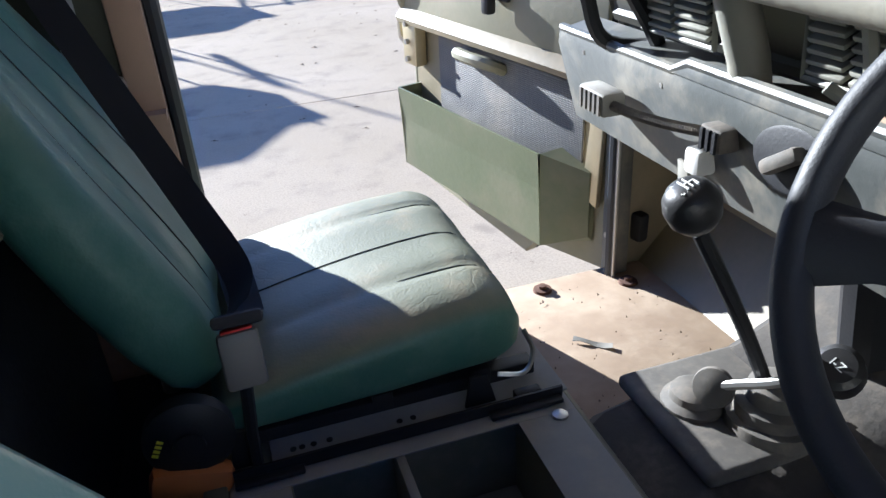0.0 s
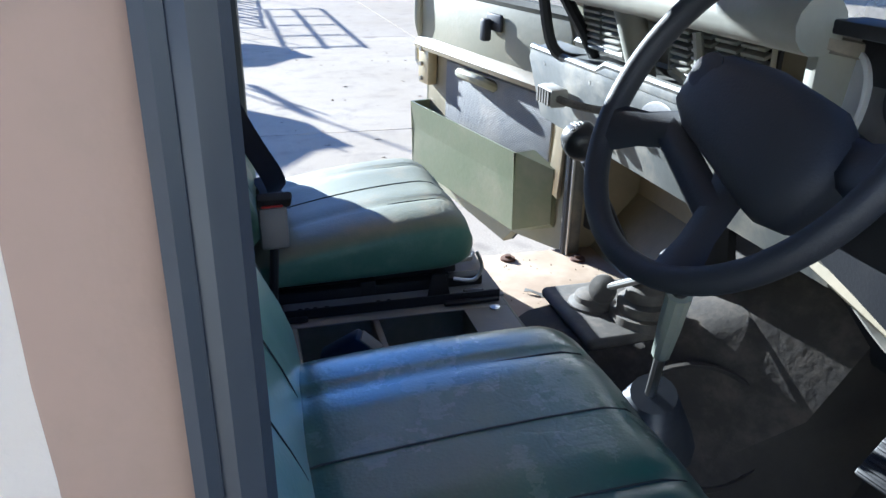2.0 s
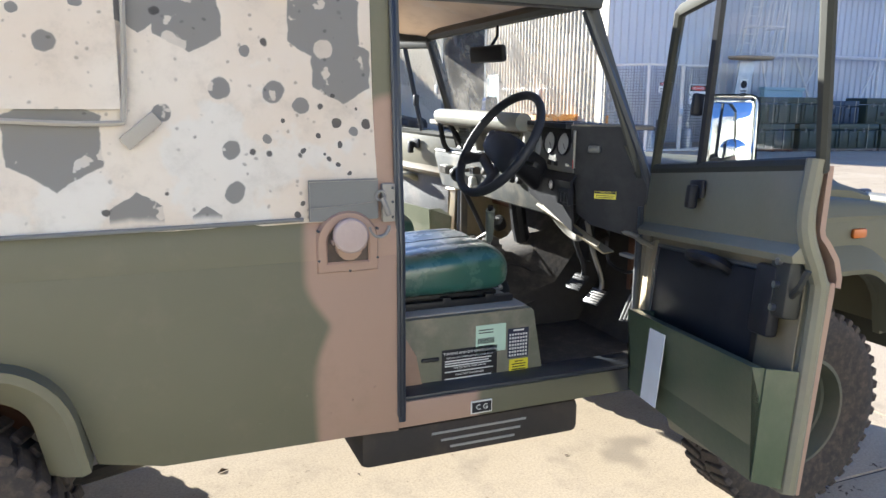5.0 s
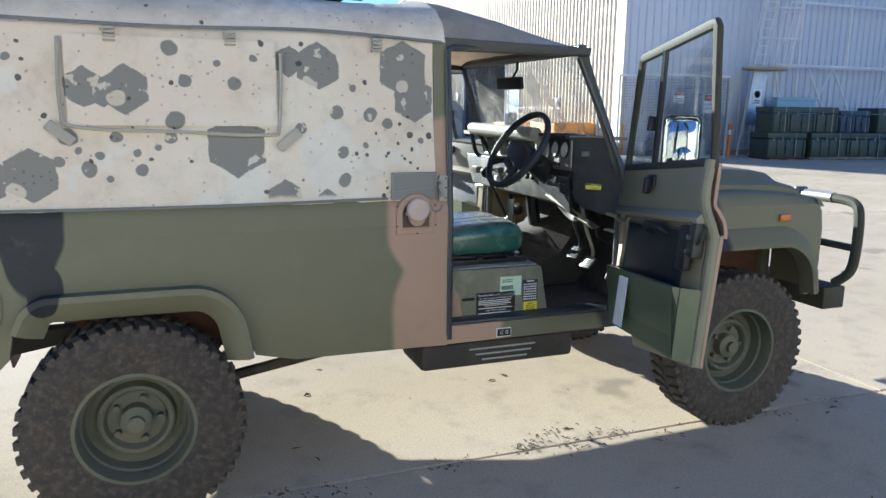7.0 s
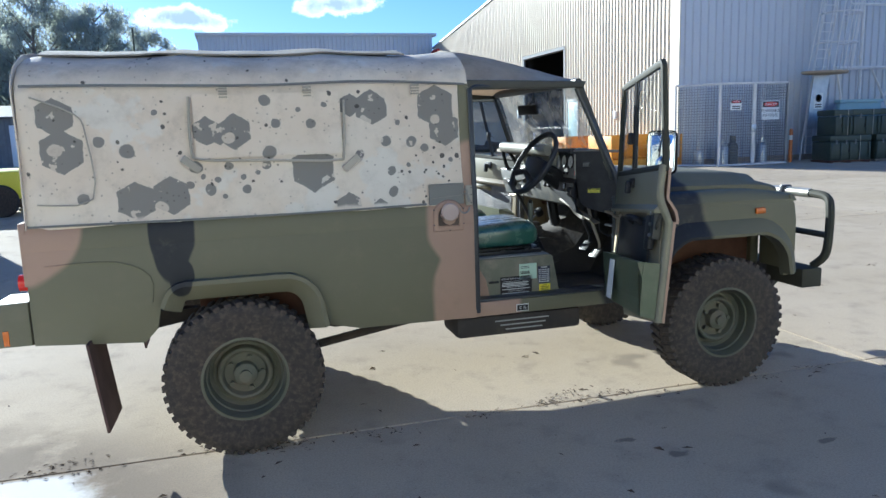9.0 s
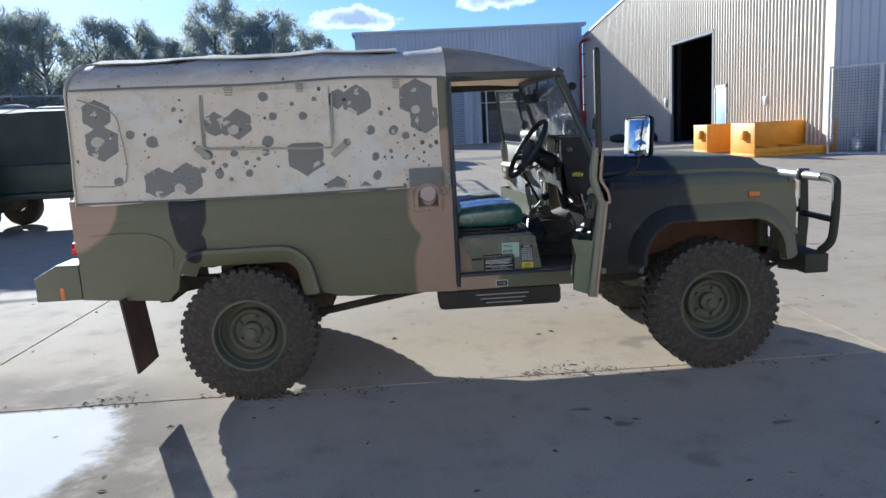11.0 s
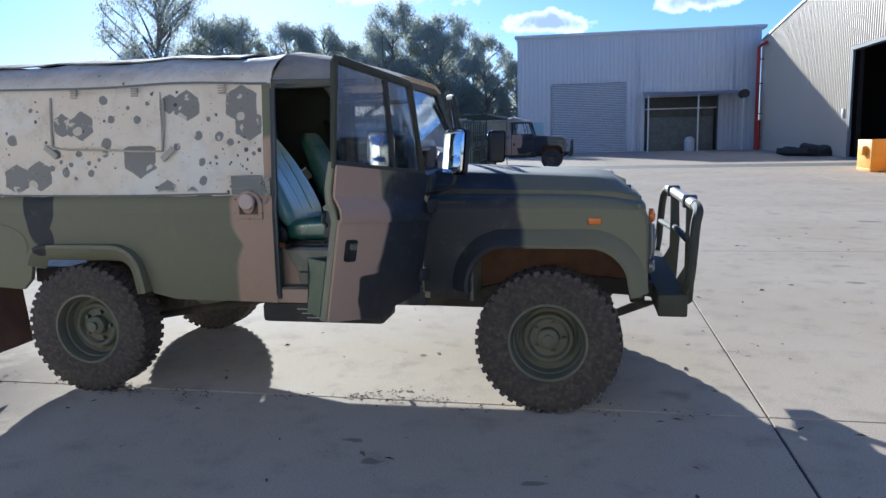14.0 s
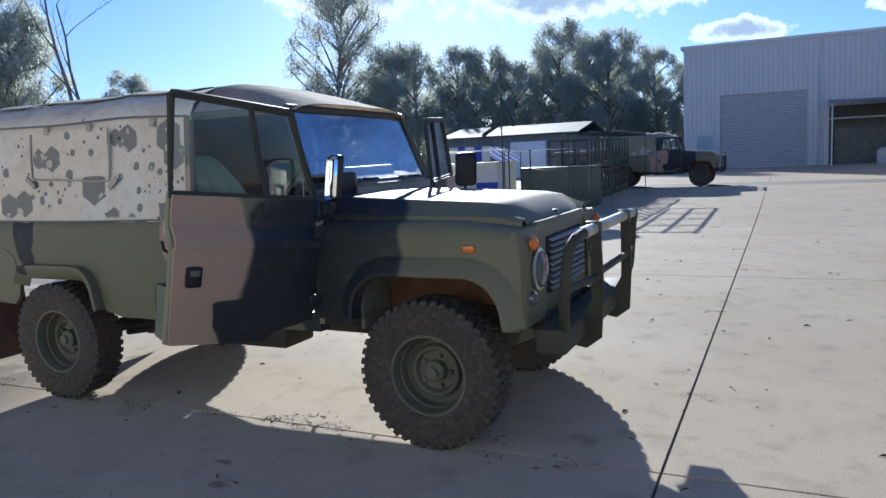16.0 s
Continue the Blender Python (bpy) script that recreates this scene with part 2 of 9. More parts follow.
M["white"] = surf("off_white_paint", (0.68, 0.67, 0.63), (0.75, 0.74, 0.71), 0.5)
M["label"] = plain("white_label", (0.78, 0.79, 0.76), 0.45)
M["mint"] = plain("pale_green_label", (0.55, 0.72, 0.58), 0.45)
M["yellow"] = plain("yellow_label", (0.80, 0.72, 0.04), 0.4)
M["ink"] = plain("black_ink", (0.012, 0.012, 0.014), 0.5)
M["navy"] = plain("dark_blue_plate", (0.02, 0.024, 0.05), 0.4)
M["red"] = plain("red_paint", (0.55, 0.03, 0.02), 0.45)
M["orange"] = surf("orange_bin_paint", (0.80, 0.33, 0.008), (0.88, 0.39, 0.012), 0.5, dust=(0.4, 0.25, 0.10), dust_amount=0.2)
M["orange_plastic"] = plain("orange_plastic", (0.62, 0.20, 0.05), 0.5)
M["lens_amber"] = plain("amber_lens", (0.55, 0.15, 0.02), 0.2)
M["lens_red"] = plain("red_lens", (0.6, 0.02, 0.01), 0.2)
M["blue"] = plain("blue_plastic", (0.03, 0.06, 0.45), 0.5)
M["dial"] = plain("dial_face", (0.55, 0.56, 0.55), 0.35)
# near-black: the shade inside openings, slots and recesses, as a colour
M["dark_hole"] = plain("shade_black", (0.02, 0.021, 0.023), 0.9)
M["galv"] = surf("galvanised_steel", (0.45, 0.47, 0.49), (0.58, 0.6, 0.61), 0.42, 0.7, bmp=0.1)
M["box"] = surf("dark_green_trunk", (0.035, 0.05, 0.035), (0.05, 0.065, 0.045), 0.5)
M["belt"] = surf("belt_webbing", (0.012, 0.013, 0.018), (0.018, 0.019, 0.026), 0.75, fine=600, bmp=0.5, dist=0.001)
M["buckle"] = plain("grey_buckle_plastic", (0.16, 0.155, 0.15), 0.5)
M["pink_plastic"] = surf("pink_brown_paint", PINK, PINK2, 0.55)
M["pale_grey"] = surf("pale_green_grey_paint", (0.25, 0.25, 0.215), (0.32, 0.315, 0.265), 0.5, dust=(0.38, 0.32, 0.23), dust_amount=0.4)
M["pale_plastic"] = surf("weathered_pale_plastic", (0.26, 0.25, 0.22), (0.36, 0.35, 0.31), 0.5, dust=(0.3, 0.25, 0.18), dust_amount=0.4)
M["dusty_rubber"] = surf("dusty_rubber", (0.12, 0.11, 0.095), (0.08, 0.074, 0.065), 0.75, scale=14, dust=(0.30, 0.255, 0.20), dust_amount=0.35)
M["knob"] = surf("glossy_black_knob", (0.012, 0.012, 0.013), (0.03, 0.03, 0.031), 0.42, fine=300, bmp=0.1)
M["brake_grip"] = surf("grey_green_grip", (0.20, 0.22, 0.19), (0.25, 0.27, 0.235), 0.5)
M["frame_dark"] = surf("dark_frame_paint", (0.03, 0.031, 0.026), (0.045, 0.046, 0.036), 0.5)
M["frame_olive"] = surf("dark_olive_frame_paint", (0.042, 0.042, 0.03), (0.055, 0.054, 0.038), 0.72, spec=0.3)
M["store_roof"] = surf("dark_weathered_roof_sheet", (0.07, 0.078, 0.09), (0.095, 0.105, 0.12), 0.8)
M["store_grey"] = surf("weathered_grey_sheet", (0.17, 0.18, 0.185), (0.21, 0.22, 0.225), 0.8)
M["tunnel"] = surf("dusty_tunnel_rubber", (0.022, 0.021, 0.02), (0.036, 0.033, 0.03), 0.8, scale=10, dust=(0.15, 0.13, 0.105), dust_amount=0.55, bmp=0.4, face_up=True)
M["cap_pale"] = surf("faded_pink_cap", (0.42, 0.335, 0.30), (0.47, 0.38, 0.345), 0.5)
M["faint_ink"] = plain("faded_white_print", (0.30, 0.30, 0.28), 0.6)
M["stitch"] = plain("dark_stitching", (0.012, 0.02, 0.018), 0.7)
M["navy_plastic"] = plain("dark_blue_plastic", (0.03, 0.042, 0.085), 0.45)
M["dial_panel"] = surf("grey_instrument_panel", (0.13, 0.13, 0.125), (0.18, 0.178, 0.17), 0.4, dust=(0.32, 0.29, 0.24), dust_amount=0.4)
M["cloth"] = surf("grey_blue_cloth", (0.19, 0.21, 0.25), (0.26, 0.28, 0.31), 0.9, scale=20, fine=200)
M["junk"] = surf("scrap_rubber", (0.02, 0.02, 0.02), (0.04, 0.036, 0.03), 0.8)


def nd_color(t, co):
    n = nd(t, "ShaderNodeTexNoise")
    lk(t, co, n.inputs["Vector"])
    n.inputs["Scale"].default_value = 12.0
    return n.outputs["Color"]


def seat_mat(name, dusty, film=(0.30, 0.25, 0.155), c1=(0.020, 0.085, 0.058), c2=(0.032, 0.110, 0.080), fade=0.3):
    """Green vinyl; paler where it faces up, from dust and painted sky light."""
    m, t, b, co = base_mat(name)
    n1, n2 = noi(t, co, 3.0, 4.0), noi(t, co, 90.0, 4.0, 0.6)
    col = mixc(t, step(t, n1, 0.35, 0.7), c1, c2)
    wear = step(t, noi(t, co, 9.0, 8.0, 0.7), 0.46, 0.75)
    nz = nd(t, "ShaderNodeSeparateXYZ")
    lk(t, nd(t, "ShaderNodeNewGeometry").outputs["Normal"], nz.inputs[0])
    face_up = mth(t, "MULTIPLY", step(t, nz.outputs[2], 0.35, 0.95), mth(t, "ADD", mth(t, "MULTIPLY", wear, 0.3), 0.6))
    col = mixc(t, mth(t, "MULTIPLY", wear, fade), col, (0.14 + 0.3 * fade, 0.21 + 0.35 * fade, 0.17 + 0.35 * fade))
    col = mixc(t, mth(t, "MULTIPLY", face_up, dusty), col, film)
    lk(t, col, b.inputs["Base Color"])
    lk(t, mth(t, "ADD", mth(t, "MULTIPLY", wear, 0.12), 0.22 + 0.32 * dusty), b.inputs["Roughness"])
    b.inputs["Coat Weight"].default_value = 1.0 - dusty * 0.98
    b.inputs["Coat IOR"].default_value = 1.6
    b.inputs["Coat Roughness"].default_value = 0.28
    vor = nd(t, "ShaderNodeTexVoronoi")
    lk(t, co, vor.inputs["Vector"])
    vor.inputs["Scale"].default_value = 230.0
    wr = noi(t, co, 26.0, 4.0, 0.6)
    cr = nd(t, "ShaderNodeTexVoronoi")
    cr.feature = "DISTANCE_TO_EDGE"
    lk(t, mixc(t, 0.12, co, nd_color(t, co), "ADD"), cr.inputs["Vector"])
    cr.inputs["Scale"].default_value = 24.0
    crease = mth(t, "MULTIPLY", step(t, cr.outputs[0], 0.10, 0.0), step(t, noi(t, co, 6.0, 2.0), 0.52, 0.62))
    wr = mth(t, "SUBTRACT", wr, mth(t, "MULTIPLY", crease, 0.25))
    bump(t, b, mth(t, "ADD", mth(t, "MULTIPLY", vor.outputs[0], 0.5), mth(t, "MULTIPLY", wr, 2.0)), 0.24, 0.002)
    return m


# the driver's pale green film is sky light on the cushion top, in colour
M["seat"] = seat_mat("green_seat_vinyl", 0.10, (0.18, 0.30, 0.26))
# paler copy for the driver's backrest: the sky light on it is painted
M["seat_sky_lit"] = seat_mat("sky_lit_green_seat_vinyl", 0.3, (0.34, 0.46, 0.42), (0.15, 0.31, 0.26), (0.20, 0.38, 0.325), 0.55)
M["seat_dusty"] = seat_mat("dusty_green_seat_vinyl", 0.95, (0.27, 0.215, 0.13), (0.045, 0.13, 0.10), (0.065, 0.16, 0.125))



def glass_mat(name, tint=(0.93, 0.96, 0.95), dirt=0.06):
    m, t, b, co = base_mat(name)
    t.nodes.remove(b)
    tr, gl, df, f = nd(t, "ShaderNodeBsdfTransparent"), nd(t, "ShaderNodeBsdfGlossy"), nd(t, "ShaderNodeBsdfDiffuse"), nd(t, "ShaderNodeFresnel")
    tr.inputs[0].default_value = (*tint, 1)
    gl.inputs["Roughness"].default_value = 0.02
    df.inputs[0].default_value = (0.6, 0.57, 0.5, 1)
    f.inputs[0].default_value = 1.5
    m1, m2 = nd(t, "ShaderNodeMixShader"), nd(t, "ShaderNodeMixShader")
    lk(t, mth(t, "ADD", mth(t, "MULTIPLY", step(t, noi(t, co, 6.0, 6.0, 0.65), 0.35, 0.8), dirt * 1.2), dirt * 0.5), m1.inputs[0])
    tl, m3 = nd(t, "ShaderNodeBsdfTranslucent"), nd(t, "ShaderNodeMixShader")
    tl.inputs[0].default_value = (0.6, 0.57, 0.5, 1)
    lk(t, df.outputs[0], m3.inputs[1]), lk(t, tl.outputs[0], m3.inputs[2])
    lk(t, tr.outputs[0], m1.inputs[1]), lk(t, m3.outputs[0], m1.inputs[2])
    lk(t, f.outputs[0], m2.inputs[0]), lk(t, m1.outputs[0], m2.inputs[1]), lk(t, gl.outputs[0], m2.inputs[2])
    lk(t, m2.outputs[0], t.nodes["Material Output"].inputs[0])
    return m


M["glass"] = glass_mat("window_glass", dirt=0.015)
M["screen"] = glass_mat("dusty_windscreen_glass", dirt=0.44)


def mirror_mat():
    m, t, b, co = base_mat("mirror_glass")
    b.inputs["Base Color"].default_value = (0.9, 0.92, 0.93, 1)
    b.inputs["Metallic"].default_value, b.inputs["Roughness"].default_value = 1.0, 0.03
    return m


M["mirror"] = mirror_mat()

HEX = [(-2.15, 1.71, 0.078), (-2.13, 1.55, 0.09), (-1.36, 1.62, 0.075), (-1.49, 1.625, 0.062), (-0.68, 1.72, 0.078), (-0.79, 1.735, 0.05),
       (-0.34, 1.72, 0.095), (-0.30, 1.60, 0.08), (-1.67, 1.325, 0.082), (-1.83, 1.31, 0.082), (-0.82, 1.225, 0.062), (-0.66, 1.215, 0.036), (-1.43, 1.60, 0.04)]
HEX_SIDE = [(-0.99, 1.42, 0.10)]
PALE = [(-2.16, 1.56, 0.028), (-1.39, 1.59, 0.028), (-0.35, 1.65, 0.025), (-1.72, 1.27, 0.03), (-0.72, 1.66, 0.02)]
DOTS = [(-1.85, 1.546, 0.034), (-0.61, 1.546, 0.026), (-0.48, 1.546, 0.027), (-0.41, 1.506, 0.020), (-0.59, 1.396, 0.024), (-0.59, 1.286, 0.027),
        (-1.20, 1.516, 0.034), (-1.16, 1.656, 0.022), (-1.21, 1.766, 0.028), (-0.99, 1.646, 0.024), (-1.49, 1.346, 0.026), (-1.32, 1.336, 0.022),
        (-1.55, 1.456, 0.030), (-0.75, 1.486, 0.022), (-1.97, 1.59, 0.026), (-2.06, 1.33, 0.026), (-1.22, 1.455, 0.022), (-1.40, 1.455, 0.02),
        (-1.33, 1.40, 0.015), (-1.45, 1.39, 0.014), (-1.52, 1.41, 0.013), (-1.58, 1.37, 0.016), (-1.42, 1.31, 0.013), (-1.26, 1.42, 0.012), (-1.60, 1.33, 0.012), (-0.92, 1.74, 0.014), (-1.05, 1.72, 0.013), (-0.55, 1.64, 0.013), (-1.72, 1.72, 0.013), (-0.50, 1.42, 0.012), (-0.27, 1.44, 0.013)]


SPECKS = [(-0.318, 1.461, 0.013), (-0.234, 1.46, 0.013), (-0.37, 1.424, 0.008), (-0.31, 1.405, 0.008), (-0.41, 1.388, 0.007), (-0.316, 1.354, 0.006), (-0.42, 1.252, 0.006), (-0.433, 1.225, 0.009), (-0.327, 1.53, 0.006), (-0.26, 1.50, 0.004), (-0.46, 1.47, 0.006), (-0.29, 1.33, 0.005), (-0.35, 1.38, 0.004)]


def canvas_mat(name, base=(0.66, 0.575, 0.47), base2=(0.70, 0.64, 0.55), marks=True, dark=0.0, hexes=HEX + HEX_SIDE, through_light=0.06):
    """Weathered canvas with grey hexagonal camouflage blots, round spots and pale patches."""
    m, t, b, co = base_mat(name)
    s = nd(t, "ShaderNodeSeparateXYZ")
    lk(t, co, s.inputs[0])
    wv = noi(t, co, 14.0, 3.0, 0.5)
    x = mth(t, "ADD", s.outputs[0], mth(t, "MULTIPLY", mth(t, "SUBTRACT", wv, 0.5), 0.03))
    z = mth(t, "ADD", s.outputs[2], mth(t, "MULTIPLY", mth(t, "SUBTRACT", noi(t, co, 11.0, 4.0, 0.55), 0.5), 0.03))
    n1 = noi(t, co, 1.8, 6.0, 0.6)
    col = mixc(t, step(t, n1, 0.35, 0.65), base, base2)
    pale = step(t, noi(t, co, 2.7, 5.0, 0.6), 0.55, 0.60)
    col = mixc(t, mth(t, "MULTIPLY", pale, 0.4), col, (0.66, 0.68, 0.66))
    up = nd(t, "ShaderNodeSeparateXYZ")
    lk(t, nd(t, "ShaderNodeNewGeometry").outputs["Normal"], up.inputs[0])
    grime = mth(t, "MULTIPLY", step(t, up.outputs[2], 0.25, 0.8), step(t, noi(t, co, 4.5, 8.0, 0.7), 0.30, 0.62))
    col = mixc(t, mth(t, "MULTIPLY", grime, 0.4), col, (0.30, 0.275, 0.23))
    if marks:
        g = bpy.data.node_groups.new("hexagon_blot", "ShaderNodeTree")
        for nm in ("x", "z", "cx", "cz", "r"):
            g.interface.new_socket(nm, in_out="INPUT", socket_type="NodeSocketFloat")
        g.interface.new_socket("mask", in_out="OUTPUT", socket_type="NodeSocketFloat")
        gi, go = nd(g, "NodeGroupInput"), nd(g, "NodeGroupOutput")
        ax = mth(g, "ABSOLUTE", mth(g, "SUBTRACT", gi.outputs[0], gi.outputs[2]))
        az = mth(g, "ABSOLUTE", mth(g, "SUBTRACT", gi.outputs[1], gi.outputs[3]))
        d = mth(g, "MAXIMUM", ax, mth(g, "ADD", mth(g, "MULTIPLY", ax, 0.5), mth(g, "MULTIPLY", az, 0.866)))
        lk(g, step(g, mth(g, "DIVIDE", d, gi.outputs[4]), 1.02, 0.97), go.inputs[0])
        g2 = bpy.data.node_groups.new("round_spot", "ShaderNodeTree")
        for nm in ("x", "z", "cx", "cz", "r"):
            g2.interface.new_socket(nm, in_out="INPUT", socket_type="NodeSocketFloat")
        g2.interface.new_socket("mask", in_out="OUTPUT", socket_type="NodeSocketFloat")
        gi, go = nd(g2, "NodeGroupInput"), nd(g2, "NodeGroupOutput")
        ax = mth(g2, "SUBTRACT", gi.outputs[0], gi.outputs[2])
        az = mth(g2, "SUBTRACT", gi.outputs[1], gi.outputs[3])
        d = mth(g2, "SQRT", mth(g2, "ADD", mth(g2, "MULTIPLY", ax, ax), mth(g2, "MULTIPLY", az, az)))
        lk(g2, step(g2, mth(g2, "DIVIDE", d, gi.outputs[4]), 1.1, 0.92), go.inputs[0])
        tot = None
        for grp, items in ((g, hexes), (g2, DOTS)):
            for cx, cz, r in items:
                n = t.nodes.new("ShaderNodeGroup")
                n.node_tree = grp
                val(t, n.inputs[0], x), val(t, n.inputs[1], z)
                n.inputs[2].default_value, n.inputs[3].default_value, n.inputs[4].default_value = cx, cz, r
                tot = n.outputs[0] if tot is None else mth(t, "MAXIMUM", tot, n.outputs[0])
        # small dark spots, denser in places
        v = nd(t, "ShaderNodeTexVoronoi")
        fl = nd(t, "ShaderNodeCombineXYZ")
        lk(t, x, fl.inputs[0]), lk(t, z, fl.inputs[1])
        lk(t, fl.outputs[0], v.inputs["Vector"])
        v.inputs["Scale"].default_value = 15.0
        sc = nd(t, "ShaderNodeSeparateColor")
        lk(t, v.outputs["Color"], sc.inputs[0])
        few = step(t, mth(t, "MULTIPLY", sc.outputs[0], mth(t, "ADD", n1, 0.4)), 0.40, 0.43)
        dots = mth(t, "MULTIPLY", few, step(t, v.outputs["Distance"], mth(t, "ADD", mth(t, "MULTIPLY", sc.outputs[1], 0.16), 0.05), mth(t, "MULTIPLY", sc.outputs[1], 0.14)))
        v2 = nd(t, "ShaderNodeTexVoronoi")
        lk(t, fl.outputs[0], v2.inputs["Vector"])
        v2.inputs["Scale"].default_value = 38.0
        sc2 = nd(t, "ShaderNodeSeparateColor")
        lk(t, v2.outputs["Color"], sc2.inputs[0])
        specks = mth(t, "MULTIPLY", step(t, mth(t, "MULTIPLY", sc2.outputs[0], mth(t, "ADD", noi(t, co, 3.1, 3.0), 0.45)), 0.58, 0.66), step(t, v2.outputs["Distance"], 0.26, 0.08))
        dots = mth(t, "MAXIMUM", dots, mth(t, "MULTIPLY", specks, 0.55))
        for cx, cz, r in SPECKS:
            n = t.nodes.new("ShaderNodeGroup")
            n.node_tree = g2
            val(t, n.inputs[0], x), val(t, n.inputs[1], z)
            n.inputs[2].default_value, n.inputs[3].default_value, n.inputs[4].default_value = cx, cz, r
            dots = mth(t, "MAXIMUM", dots, n.outputs[0])
        zone = mth(t, "MULTIPLY", step(t, z, 1.22, 1.24), step(t, z, 1.98, 1.95))
        tot = mth(t, "MULTIPLY", tot, zone)
        bleach = step(t, noi(t, co, 15.0, 3.0, 0.5), 0.64, 0.67)
        for cx, cz, r in PALE:
            n = t.nodes.new("ShaderNodeGroup")
            n.node_tree = g2
            val(t, n.inputs[0], x), val(t, n.inputs[1], z)
            n.inputs[2].default_value, n.inputs[3].default_value, n.inputs[4].default_value = cx, cz, r
            bleach = mth(t, "MAXIMUM", bleach, n.outputs[0])
        tot = mth(t, "MULTIPLY", tot, mth(t, "SUBTRACT", 1.0, mth(t, "MULTIPLY", bleach, 0.75)))
        col = mixc(t, mth(t, "MULTIPLY", tot, 0.9), col, (0.175, 0.175, 0.17))
        col = mixc(t, mth(t, "MULTIPLY", dots, 0.9), col, (0.05, 0.05, 0.05))
    top = step(t, mth(t, "ADD", z, mth(t, "MULTIPLY", n1, 0.02)), 2.022, 2.032)
    col = mixc(t, mth(t, "MULTIPLY", top, 0.4), col, (0.25, 0.22, 0.18))
    st = step(t, noi(t, co, 9.0, 8.0, 0.7), 0.45, 0.8)
    col = mixc(t, mth(t, "MULTIPLY", st, 0.35), col, (0.24, 0.21, 0.17))
    if dark:
        col = mixc(t, dark, col, (0.09, 0.09, 0.06))
    lk(t, col, b.inputs["Base Color"])
    b.inputs["Roughness"].default_value = 0.85
    b.inputs["Specular IOR Level"].default_value = 0.2
    tl = nd(t, "ShaderNodeBsdfTranslucent")
    lk(t, mixc(t, 0.35, col, (0.55, 0.36, 0.2)), tl.inputs[0])
    mx = nd(t, "ShaderNodeMixShader")
    mx.inputs[0].default_value = through_light
    lk(t, b.outputs[0], mx.inputs[1]), lk(t, tl.outputs[0], mx.inputs[2]), lk(t, mx.outputs[0], t.nodes["Material Output"].inputs[0])
    weave = noi(t, co, 420.0, 1.0)
    bump(t, b, mth(t, "ADD", mth(t, "MULTIPLY", weave, 0.3), mth(t, "MULTIPLY", noi(t, co, 5.0, 3.0), 7.0)), 0.35, 0.004)
    return m


M["canvas"] = canvas_mat("camouflage_canvas")
M["canvas_cab"] = canvas_mat("thin_cab_canvas", (0.62, 0.55, 0.44), (0.66, 0.60, 0.51), marks=False, through_light=0.5)
M["canvas_flap"] = canvas_mat("flap_canvas", hexes=HEX)
M["canvas_grey"] = surf("grey_canvas", (0.17, 0.175, 0.17), (0.20, 0.2, 0.19), 0.85, fine=400, bmp=0.4, dist=0.001)
M["canvas_dark"] = canvas_mat("olive_canvas", (0.26, 0.24, 0.17), (0.30, 0.27, 0.20), marks=False)


